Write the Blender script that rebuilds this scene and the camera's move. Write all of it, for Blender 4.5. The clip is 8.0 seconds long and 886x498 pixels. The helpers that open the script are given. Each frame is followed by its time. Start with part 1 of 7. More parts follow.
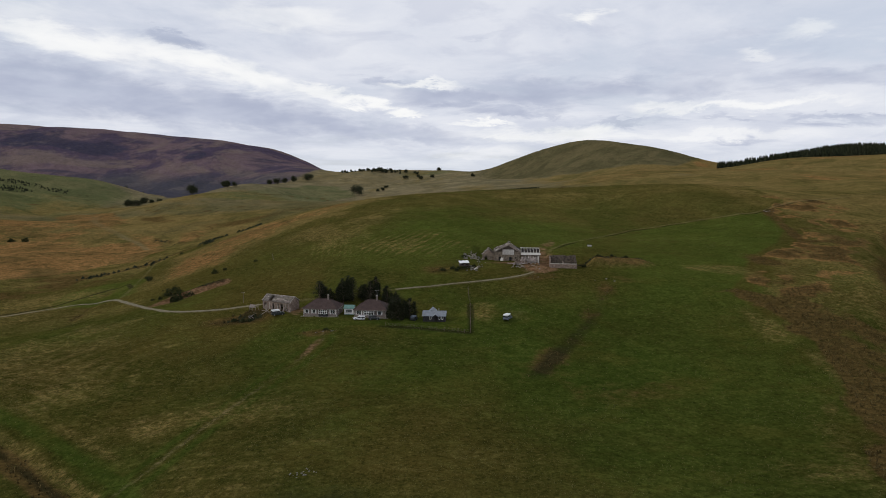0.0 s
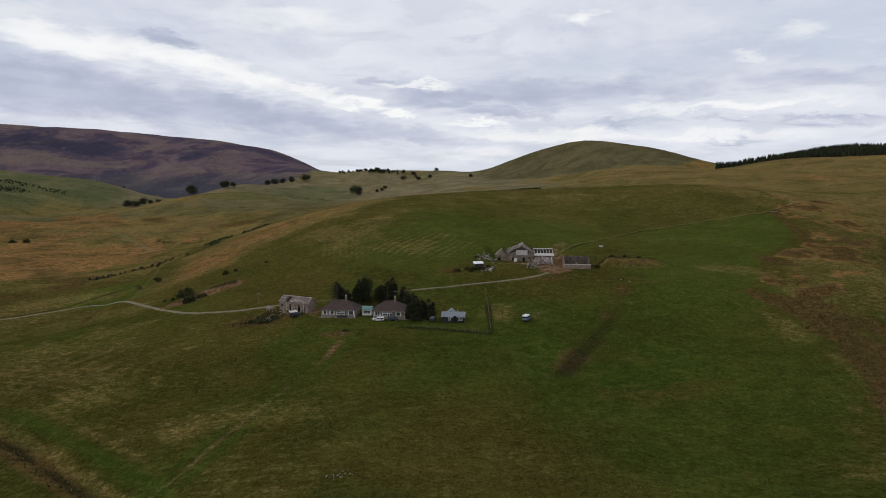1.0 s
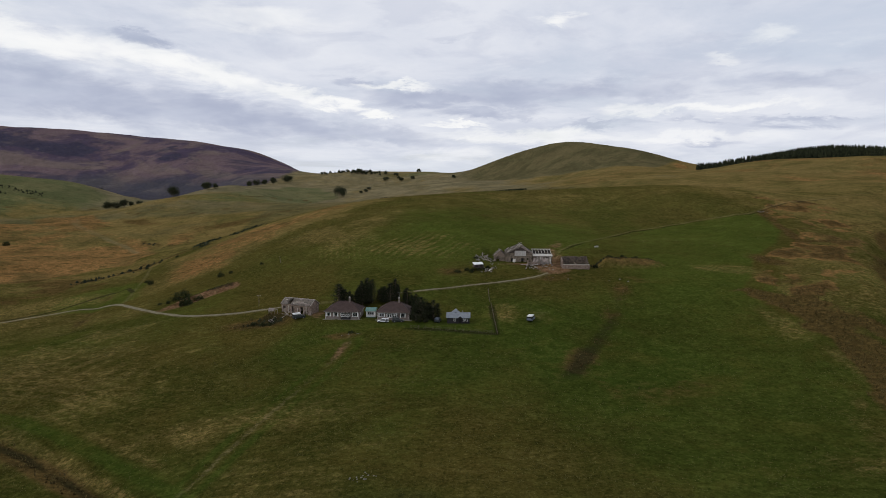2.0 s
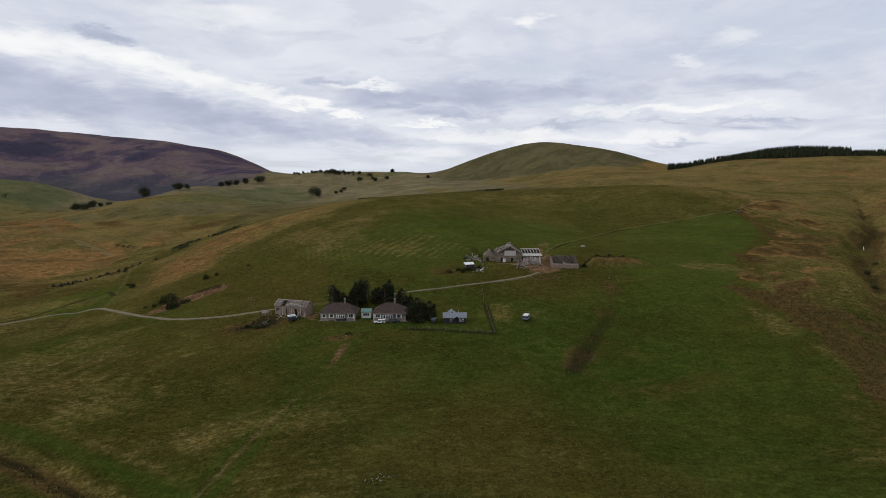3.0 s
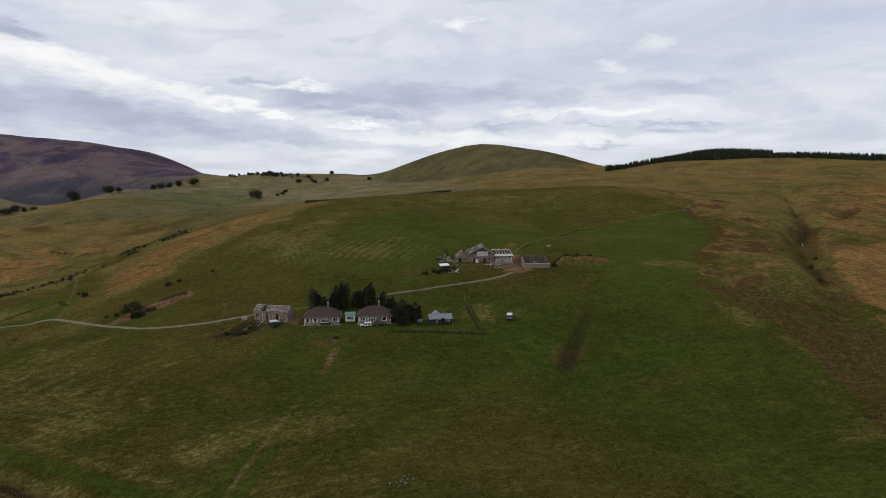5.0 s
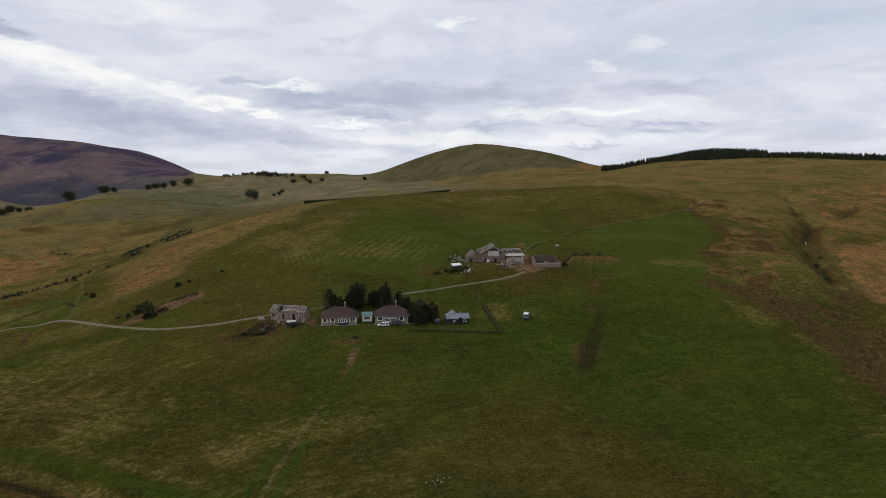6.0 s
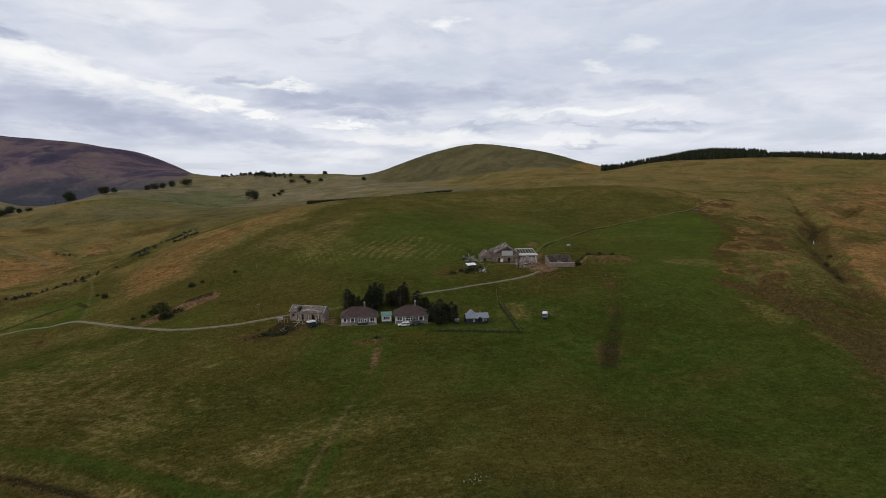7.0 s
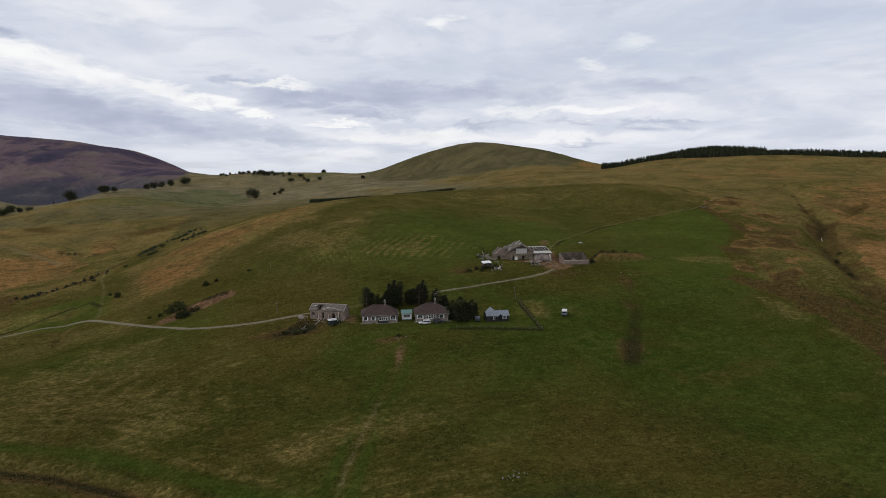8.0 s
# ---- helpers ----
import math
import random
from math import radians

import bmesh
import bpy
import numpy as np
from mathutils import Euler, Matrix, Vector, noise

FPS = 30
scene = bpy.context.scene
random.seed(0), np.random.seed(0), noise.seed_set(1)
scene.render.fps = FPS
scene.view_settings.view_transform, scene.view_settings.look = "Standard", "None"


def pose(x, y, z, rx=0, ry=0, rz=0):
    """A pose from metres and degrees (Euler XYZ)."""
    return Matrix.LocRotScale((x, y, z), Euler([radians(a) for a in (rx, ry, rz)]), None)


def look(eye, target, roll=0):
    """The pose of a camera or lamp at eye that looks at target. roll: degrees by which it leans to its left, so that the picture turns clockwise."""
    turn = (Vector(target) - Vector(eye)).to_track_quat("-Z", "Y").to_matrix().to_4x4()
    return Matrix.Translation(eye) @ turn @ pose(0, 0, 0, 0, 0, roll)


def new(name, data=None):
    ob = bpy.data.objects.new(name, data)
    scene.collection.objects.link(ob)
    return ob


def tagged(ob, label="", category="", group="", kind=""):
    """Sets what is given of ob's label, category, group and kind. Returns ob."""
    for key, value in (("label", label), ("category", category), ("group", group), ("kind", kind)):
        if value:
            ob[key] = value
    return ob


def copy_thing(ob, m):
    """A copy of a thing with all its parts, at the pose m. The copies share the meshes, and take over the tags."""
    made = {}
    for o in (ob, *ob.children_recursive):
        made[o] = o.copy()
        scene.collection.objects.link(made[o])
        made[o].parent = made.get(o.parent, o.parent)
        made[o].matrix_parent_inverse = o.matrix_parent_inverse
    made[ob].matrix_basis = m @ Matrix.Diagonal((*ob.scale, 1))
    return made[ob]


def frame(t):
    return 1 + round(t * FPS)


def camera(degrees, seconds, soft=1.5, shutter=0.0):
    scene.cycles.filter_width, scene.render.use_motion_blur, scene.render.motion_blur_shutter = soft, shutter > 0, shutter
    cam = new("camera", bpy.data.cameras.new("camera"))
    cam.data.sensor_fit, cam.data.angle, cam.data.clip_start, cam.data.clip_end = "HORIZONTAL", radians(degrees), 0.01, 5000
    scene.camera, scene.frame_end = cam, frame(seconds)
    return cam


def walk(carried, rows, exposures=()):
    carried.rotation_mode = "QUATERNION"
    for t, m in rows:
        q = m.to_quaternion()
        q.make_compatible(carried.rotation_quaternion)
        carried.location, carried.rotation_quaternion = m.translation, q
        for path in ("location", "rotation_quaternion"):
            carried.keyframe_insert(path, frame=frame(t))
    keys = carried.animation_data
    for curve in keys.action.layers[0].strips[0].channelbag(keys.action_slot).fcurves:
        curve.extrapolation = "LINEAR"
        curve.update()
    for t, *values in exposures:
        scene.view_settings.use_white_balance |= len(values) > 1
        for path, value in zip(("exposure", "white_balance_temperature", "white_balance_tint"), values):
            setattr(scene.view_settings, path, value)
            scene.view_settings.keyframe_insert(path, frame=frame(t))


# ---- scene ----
cam = camera(71.1, 8.0, soft=0.95)
PATH = [
    (0, (0.729, -0.368, 60.208), (0.711, 1.618, 59.973), 0.2),
    (0.5, (-3.559, -0.369, 60.11), (-3.573, 1.618, 59.876), 0.2),
    (1, (-7.736, -0.317, 60.375), (-7.735, 1.669, 60.141), 0.2),
    (1.5, (-12.073, -0.405, 60.291), (-12.042, 1.581, 60.06), 0.2),
    (3, (-25.026, -0.404, 60.491), (-24.864, 1.576, 60.261), 0.1),
    (3.5, (-29.287, -0.334, 60.356), (-29.065, 1.641, 60.127), 0.1),
    (4, (-33.507, 0.047, 60.413), (-33.219, 2.012, 60.182), 0.1),
    (4.5, (-37.815, 0.298, 60.584), (-37.475, 2.256, 60.358), 0.0),
    (6, (-50.85, 2.083, 60.587), (-50.452, 4.03, 60.362), -0.1),
    (6.5, (-55.059, 2.724, 60.459), (-54.652, 4.669, 60.235), -0.1),
    (7, (-59.061, 3.465, 60.546), (-58.648, 5.409, 60.321), -0.2),
    (7.5, (-63.257, 4.246, 60.575), (-62.836, 6.188, 60.351), -0.2),
    (8, (-67.464, 4.963, 60.443), (-67.037, 6.903, 60.213), -0.3),
]
walk(cam, [(t, look(eye, target, roll)) for t, eye, target, roll in PATH])

# ---- sky and light: a high broken overcast, weak wide sun behind cloud ----
SUN_ELEVATION, SUN_AZIMUTH = 28.0, 255.0

# single clouds of the deck (bearing, elevation, half-width, half-height, tilt, in degrees; density): bright gaps, then grey banks
SKY_GAPS = [
    (-30.6, 10.2, 7.7, 1.23, -8, 0.9), (-20.3, 9.0, 9.0, 1.09, -12, 0.9), (-11.9, 7.3, 3.5, 0.62, -15, 0.8), (-7.9, 6.5, 3.3, 0.44, -10, 0.9),
    (-3.8, 5.6, 2.0, 0.3, -5, 1), (-2.8, 8.1, 2.5, 0.29, 0, 0.8), (3.8, 4.7, 3.8, 0.25, -3, 0.9), (10.4, 3.6, 10.0, 0.74, 0, 0.75),
    (4.4, 3.5, 3.3, 0.35, 5, 0.7), (25.0, 5.8, 7.7, 0.4, 0, 0.8), (18.9, 5.8, 2.9, 0.52, 10, 0.6), (11.6, 13.6, 2.0, 0.54, 0, 0.8),
    (29.1, 11.3, 2.4, 0.74, 5, 0.6), (25.8, 9.7, 1.6, 0.43, 0, 0.5), (22.2, 3.4, 9.7, 0.42, 0, 0.6), (-14.6, 13.3, 7.3, 1.24, 0, 0.55),
    (-34.1, 12.0, 4.8, 1.16, 0, 0.5), (2.9, 1.9, 4.6, 0.61, 0, 0.5),
]
SKY_BANKS = [
    (-23.7, 11.1, 2.4, 0.48, -5, 0.95), (-33.4, 6.7, 8.6, 2.38, -6, 0.85), (-26.0, 6.0, 9.4, 1.87, -8, 0.85), (-18.1, 5.3, 8.2, 1.7, -10, 0.85),
    (-10.9, 4.6, 7.6, 1.33, -10, 0.8), (-3.8, 3.9, 6.7, 1.0, -8, 0.6), (-15.8, 3.0, 6.9, 1.56, 0, 0.45), (-5.9, 8.3, 2.8, 0.48, -3, 0.7),
    (0.3, 7.0, 6.1, 0.98, 0, 0.85), (8.3, 7.3, 7.8, 1.45, 0, 0.8), (14.2, 7.4, 6.0, 1.23, 5, 0.7), (5.4, 5.8, 6.0, 0.49, 0, 0.7),
    (20.2, 7.7, 6.8, 1.19, 0, 0.5), (2.7, 12.2, 3.5, 0.37, 0, 0.4), (30.1, 7.5, 6.0, 0.93, 0, 0.55), (31.4, 4.4, 4.2, 0.38, 0, 0.7),
    (23.4, 4.8, 2.9, 0.27, 0, 0.5), (15.7, 4.7, 4.6, 0.29, 0, 0.6), (25.2, 2.8, 3.6, 0.32, 0, 0.5), (23.9, 11.3, 4.4, 0.56, 0, 0.35),
    (-34.3, 9.3, 2.5, 0.4, 0, 0.5),
]

def build_world():
    world = bpy.data.worlds.new("overcast_sky")
    scene.world = world
    world.use_nodes = True
    nt = world.node_tree
    nt.nodes.clear()
    N, L = nt.nodes.new, nt.links.new

    def math_(op, a, b=None, c=None, clamp=False):
        n = N("ShaderNodeMath")
        n.operation, n.use_clamp = op, clamp
        for i, v in enumerate((a, b, c)):
            if v is None:
                continue
            if isinstance(v, (int, float)):
                n.inputs[i].default_value = v
            else:
                L(v, n.inputs[i])
        return n.outputs[0]

    def smooth(v, lo, hi):
        n = N("ShaderNodeMapRange")
        n.interpolation_type = "SMOOTHSTEP"
        L(v, n.inputs[0])
        n.inputs[1].default_value, n.inputs[2].default_value = lo, hi
        return n.outputs[0]

    def noise_(vec, scale, detail, rough, off=0.0):
        n = N("ShaderNodeTexNoise")
        n.noise_dimensions = "3D"
        L(vec, n.inputs["Vector"])
        n.inputs["Scale"].default_value, n.inputs["Detail"].default_value = scale, detail
        n.inputs["Roughness"].default_value, n.inputs["Distortion"].default_value = rough, off
        return n.outputs["Fac"]

    def mix(fac, a, b):
        n = N("ShaderNodeMix")
        n.data_type = "RGBA"
        L(fac, n.inputs["Factor"])
        for sock, v in ((n.inputs["A"], a), (n.inputs["B"], b)):
            if isinstance(v, tuple):
                sock.default_value = (*v, 1)
            else:
                L(v, sock)
        return n.outputs["Result"]

    sky = N("ShaderNodeTexSky")
    sky.sky_type, sky.sun_disc = "NISHITA", False
    sky.sun_elevation, sky.sun_rotation = radians(SUN_ELEVATION), radians(SUN_AZIMUTH)
    dim = N("ShaderNodeMix")
    dim.data_type, dim.blend_type = "RGBA", "MULTIPLY"
    dim.inputs["Factor"].default_value = 1.0
    L(sky.outputs[0], dim.inputs["A"])
    dim.inputs["B"].default_value = (0.11, 0.11, 0.11, 1)
    clear = dim.outputs["Result"]

    tc = N("ShaderNodeTexCoord")
    sep = N("ShaderNodeSeparateXYZ")
    L(tc.outputs["Generated"], sep.inputs[0])
    dx, dy, dz = sep.outputs
    az = math_("MULTIPLY", math_("ARCTAN2", dx, dy), 57.2958)
    el = math_("MULTIPLY", math_("ARCSINE", dz), 57.2958)
    # the cloud deck seen in perspective
    depth = math_("ADD", math_("MAXIMUM", dz, 0.0), 0.10)
    deck = N("ShaderNodeCombineXYZ")
    L(math_("DIVIDE", dx, depth), deck.inputs[0])
    L(math_("DIVIDE", dy, depth), deck.inputs[1])
    # flat streaks: stretched along the horizon
    flat = N("ShaderNodeCombineXYZ")
    L(math_("MULTIPLY", az, 0.085), flat.inputs[0])
    L(math_("MULTIPLY", el, 0.29), flat.inputs[1])
    big = noise_(deck.outputs[0], 0.55, 7, 0.62, 0.3)
    fine = noise_(deck.outputs[0], 1.6, 6, 0.6, 0.4)
    streak = noise_(flat.outputs[0], 1.3, 6, 0.58, 0.5)
    streak_b = noise_(flat.outputs[0], 2.4, 5, 0.52, 0.2)

    # ragged edges: the cloud outlines wander
    wander = N("ShaderNodeCombineXYZ")
    L(math_("ADD", az, math_("MULTIPLY", math_("SUBTRACT", streak_b, 0.5), 9.0)), wander.inputs[0])
    L(math_("ADD", el, math_("MULTIPLY", math_("SUBTRACT", noise_(flat.outputs[0], 2.1, 7, 0.66, 0.4), 0.5), 3.4)), wander.inputs[1])

    def gather(rows):
        total = None
        for bearing, height, half_w, half_h, tilt, density in rows:
            m = N("ShaderNodeMapping")
            m.vector_type = "TEXTURE"
            m.inputs["Location"].default_value = (bearing, height, 0)
            m.inputs["Rotation"].default_value = (0, 0, radians(tilt))
            m.inputs["Scale"].default_value = (half_w, half_h, 1)
            L(wander.outputs[0], m.inputs[0])
            r = N("ShaderNodeVectorMath")
            r.operation = "LENGTH"
            L(m.outputs[0], r.inputs[0])
            v = math_("MULTIPLY", smooth(r.outputs["Value"], 1.6, 0.2), density)
            total = v if total is None else math_("MAXIMUM", total, v)
        return total

    banks, gaps = gather(SKY_BANKS), gather(SKY_GAPS)
    fray = math_("MULTIPLY", math_("SUBTRACT", noise_(flat.outputs[0], 3.4, 5, 0.58, 0.3), 0.5), 0.8)
    light = mix(smooth(big, 0.35, 0.68), (0.63, 0.67, 0.775), (0.80, 0.82, 0.88))
    light = mix(math_("MULTIPLY", smooth(fine, 0.55, 0.75), 0.40), light, (0.88, 0.885, 0.92))
    light = mix(math_("MULTIPLY", smooth(streak, 0.52, 0.36), 0.40), light, (0.52, 0.56, 0.685))
    hz = math_("SUBTRACT", 1.0, smooth(el, -0.5, 3.0))
    light = mix(math_("MULTIPLY", hz, 0.6), light, (0.70, 0.745, 0.80))
    grey = mix(smooth(streak_b, 0.35, 0.7), (0.435, 0.475, 0.605), (0.53, 0.57, 0.69))
    light = mix(smooth(math_("ADD", banks, math_("MULTIPLY", fray, 0.7)), 0.08, 0.90), light, grey)
    light = mix(math_("MULTIPLY", smooth(math_("ADD", gaps, math_("MULTIPLY", fray, 0.55)), 0.02, 1.05), 0.95), light, (0.97, 0.97, 0.965))
    # a little thin blue between the clouds
    thin = math_("MULTIPLY", smooth(big, 0.52, 0.30), 0.18)
    light = mix(thin, light, clear)
    bg = N("ShaderNodeBackground")
    L(light, bg.inputs[0])
    bg.inputs[1].default_value = 1.0
    out = N("ShaderNodeOutputWorld")
    L(bg.outputs[0], out.inputs[0])


build_world()
sun = new("sun", bpy.data.lights.new("sun", "SUN"))
sun.data.energy, sun.data.angle, sun.data.color = 1.0, radians(16), (1.0, 0.95, 0.87)
_a, _e = radians(SUN_AZIMUTH), radians(SUN_ELEVATION)
sun.matrix_world = look((0, 0, 300), (-math.sin(_a) * math.cos(_e), -math.cos(_a) * math.cos(_e), 300 - math.sin(_e)))
scene.view_settings.exposure = 0.0

# ---- the lie of the land: swells and hollows (x, y, half-widths along and across, turn, height) ----
BASE = 20.0
NEAR_SWELLS = [
    (-250, -500, 500, 500, 0, -26.6),
    (140, 80, 120, 60, 45, -24.9),
    (-180, 80, 120, 60, 135, 8.7),
    (-140, 80, 60, 60, 0, -31.4),
    (140, 80, 60, 60, 0, 21.2),
    (300, 80, 120, 60, 45, -10.2),
    (-60, 120, 160, 80, 0, -2.0),
    (-180, 120, 60, 60, 0, 15.7),
    (60, 160, 60, 60, 0, -7.7),
]
SLOPE_SWELLS = [
    (-100, 200, 60, 60, 0, -2.8),
    (140, 240, 120, 60, 0, 7.5),
    (260, 240, 120, 60, 45, -3.5),
    (-420, 300, 320, 160, 90, -22.0),
    (-500, 300, 150, 150, 0, 12.6),
    (60, 320, 120, 60, 0, 8.0),
    (100, 320, 120, 60, 90, -7.9),
    (-20, 360, 60, 60, 0, 5.6),
    (-200, 380, 160, 60, 90, -22.4),
    (-160, 380, 160, 60, 0, 4.5),
    (180, 400, 60, 60, 0, 4.9),
    (160, 460, 160, 60, 0, 19.3),
    (540, 460, 260, 130, 135, 28.9),
    (-160, 500, 80, 80, 0, 12.9),
    (-40, 500, 160, 60, 45, 9.0),
    (-200, 540, 160, 60, 0, -4.2),
]
MIDDLE_HILLS = [
    (0, 620, 160, 60, 45, -9.6),
    (-200, 620, 160, 60, 90, 4.6),
    (540, 620, 140, 140, 0, -15.9),
    (0, 620, 160, 60, 135, 3.7),
    (120, 620, 160, 60, 135, -4.9),
    (-900, 700, 360, 180, 90, 56.8),
    (-380, 700, 160, 80, 135, -10.1),
    (500, 800, 150, 150, 0, 26.2),
    (1100, 800, 360, 180, 45, 49.3),
    (60, 860, 140, 140, 0, -35.5),
    (980, 900, 180, 90, 90, -13.7),
    (-320, 940, 160, 80, 90, 18.3),
    (-140, 940, 160, 80, 0, -7.8),
    (-200, 940, 160, 80, 135, -9.1),
    (-600, 1000, 150, 150, 0, 35.5),
]
FAR_HILLS = [
    (820, 1060, 180, 90, 90, -12.3),
    (800, 1100, 300, 300, 0, 84.8),
    (100, 1100, 360, 180, 90, 79.3),
    (100, 1200, 150, 150, 0, -49.6),
    (500, 1220, 180, 90, 135, -3.8),
    (-380, 1240, 160, 80, 135, 16.0),
    (820, 1300, 90, 90, 0, 26.0),
    (1380, 1300, 180, 90, 90, 35.9),
    (580, 1300, 90, 90, 0, -16.7),
    (-500, 1300, 160, 80, 90, -83.9),
    (-700, 1300, 150, 150, 0, -23.7),
    (-140, 1360, 160, 80, 45, -14.2),
    (740, 1380, 180, 90, 0, 6.2),
    (-400, 1500, 360, 180, 45, 46.3),
    (300, 1500, 150, 150, 0, 15.7),
    (1000, 1600, 360, 180, 135, 78.1),
    (-100, 1700, 150, 150, 0, 19.2),
    (-500, 1700, 360, 180, 45, -19.9),
    (-600, 1700, 150, 150, 0, 19.5),
    (-800, 1700, 360, 180, 90, -4.9),
]
# the glen with its knoll and the green hill beyond it; the brown ridges and the plantation hill
GLEN_SWELLS = [
    (-210, 340, 50, 50, 0, 4.5),
    (-130, 340, 50, 50, 0, -1.0),
    (-20, 480, 60, 60, 0, 1.6),
    (-260, 540, 60, 120, 0, -4.4),
    (-200, 540, 120, 60, 45, 2.0),
    (-80, 540, 60, 60, 0, -4.5),
    (-20, 540, 120, 60, 0, -3.0),
    (-320, 600, 120, 60, 0, 6.5),
    (-380, 660, 120, 60, 45, 3.6),
    (-380, 780, 120, 60, 45, -1.2),
    (-320, 780, 60, 60, 0, 7.7),
    (-320, 840, 60, 60, 0, 0.7),
    (-440, 900, 60, 60, 0, -3.6),
    (-380, 900, 60, 60, 0, -14.8),
    (-320, 960, 60, 120, 0, 12.7),
    (-680, 1020, 120, 60, 135, -8.2),
]
GLEN_SWELLS_BEYOND = [
    (-620, 1020, 60, 60, 0, -7.5),
    (-560, 1020, 60, 120, 0, 9.0),
    (-500, 1020, 110, 110, 0, -5.8),
    (-440, 1020, 60, 60, 0, -10.3),
    (-140, 1020, 60, 120, 0, -1.6),
    (-320, 1140, 120, 60, 135, -5.1),
    (-320, 1260, 60, 120, 0, -5.9),
    (-500, 1440, 120, 60, 135, 26.3),
    (-440, 1440, 60, 120, 0, 15.7),
    (-320, 1440, 120, 60, 45, -1.4),
    (-260, 1440, 60, 120, 0, -8.4),
    (-260, 1440, 60, 60, 0, 6.7),
    (-200, 1440, 60, 120, 0, 14.8),
    (-20, 1440, 60, 120, 0, 7.8),
]
RIDGE_SWELLS = [
    (180, 280, 35, 35, 0, -1.2),
    (150, 310, 60, 25, 45, 0.5),
    (240, 340, 35, 35, 0, 2.3),
    (150, 400, 35, 35, 0, 0.5),
    (280, 480, 60, 60, 0, -3.4),
    (400, 480, 60, 120, 0, 3.5),
    (700, 660, 60, 60, 0, 8.5),
    (640, 720, 60, 60, 0, 1.4),
    (160, 780, 120, 60, 45, 5.7),
    (400, 780, 120, 60, 135, -9.3),
    (580, 780, 110, 110, 0, 12.6),
    (580, 840, 60, 60, 0, -4.3),
    (340, 900, 60, 120, 0, 2.9),
    (460, 900, 60, 60, 0, 15.0),
    (520, 900, 60, 60, 0, -11.1),
    (640, 900, 120, 60, 135, 2.2),
]
RIDGE_SWELLS_BEYOND = [
    (160, 960, 60, 120, 0, -10.8),
    (220, 960, 60, 60, 0, -5.7),
    (280, 960, 120, 60, 45, 3.7),
    (400, 960, 60, 60, 0, -16.4),
    (460, 960, 120, 60, 45, -11.7),
    (580, 960, 60, 60, 0, 13.3),
    (400, 1020, 60, 120, 0, -2.8),
    (460, 1020, 60, 60, 0, 8.5),
    (280, 1080, 120, 60, 45, -4.5),
    (460, 1140, 120, 60, 135, -9.5),
    (280, 1200, 60, 120, 0, 9.0),
    (40, 1440, 120, 60, 45, -3.5),
    (100, 1440, 60, 120, 0, -5.5),
]
# heights along the crest of the heather moor, and of the round green hill, from left to right
MOOR_CREST = ((-2600, 235), (-1355, 217), (-1182, 205), (-1010, 200), (-837, 183), (-664, 165), (-536, 143), (-459, 112), (-410, 89), (-362, 66), (-300, 36), (-210, 20))
DOME_CREST = ((-60, 0), (74, 14), (110, 26), (146, 39), (179, 53), (207, 62), (246, 70), (271, 71), (301, 68), (326, 62), (352, 52), (376, 42), (397, 33), (414, 26), (425, 20), (441, 14), (463, 10), (491, 7), (561, 0))


def lattice(seed, n=256):
    return np.random.default_rng(seed).random((n, n))


LATTICE = [lattice(s) for s in range(8)]


def value_noise(x, y, size, seed=0):
    """Smooth noise from -1 to 1 with features about size metres wide."""
    g = LATTICE[seed % 8]
    n = g.shape[0]
    u, v = np.asarray(x, float) / size + 37.3 * seed, np.asarray(y, float) / size + 11.9 * seed
    i, j = np.floor(u).astype(int), np.floor(v).astype(int)
    a, b = u - i, v - j
    a, b = a * a * (3 - 2 * a), b * b * (3 - 2 * b)
    i0, j0, i1, j1 = i % n, j % n, (i + 1) % n, (j + 1) % n
    top = g[i0, j0] * (1 - a) + g[i1, j0] * a
    low = g[i0, j1] * (1 - a) + g[i1, j1] * a
    return (top * (1 - b) + low * b) * 2 - 1


def fbm(x, y, size, octaves=4, seed=0, gain=0.5):
    total, amp, norm = 0.0, 1.0, 0.0
    for k in range(octaves):
        total = total + amp * value_noise(x, y, size / 2 ** k, seed + k)
        norm += amp
        amp *= gain
    return total / norm


def ramp(v, lo, hi):
    s = np.clip((np.asarray(v, float) - lo) / (hi - lo), 0, 1)
    return s * s * (3 - 2 * s)


def swell(x, y, cx, cy, rx, ry, turn, height):
    a = radians(turn)
    u = (x - cx) * math.cos(a) + (y - cy) * math.sin(a)
    v = (y - cy) * math.cos(a) - (x - cx) * math.sin(a)
    return height * np.exp(-0.5 * ((u / rx) ** 2 + (v / ry) ** 2))


def from_line(x, y, line):
    """Distance from a polyline, and how far along it the nearest point lies, from 0 to 1."""
    x, y = np.asarray(x, float), np.asarray(y, float)
    best, along = np.full(x.shape, 1e9), np.zeros(x.shape)
    n = len(line) - 1
    for k in range(n):
        (ax, ay), (bx, by) = line[k], line[k + 1]
        dx, dy = bx - ax, by - ay
        s = np.clip(((x - ax) * dx + (y - ay) * dy) / (dx * dx + dy * dy), 0, 1)
        d = np.hypot(x - ax - s * dx, y - ay - s * dy)
        near = d < best
        best, along = np.where(near, d, best), np.where(near, (k + s) / n, along)
    return best, along


def crest(x, profile, soft):
    """A smoothed crest line."""
    px, pz = zip(*profile)
    return sum(w * np.interp(x + k * soft, px, pz) for k, w in ((-2, 0.1), (-1, 0.24), (0, 0.32), (1, 0.24), (2, 0.1)))


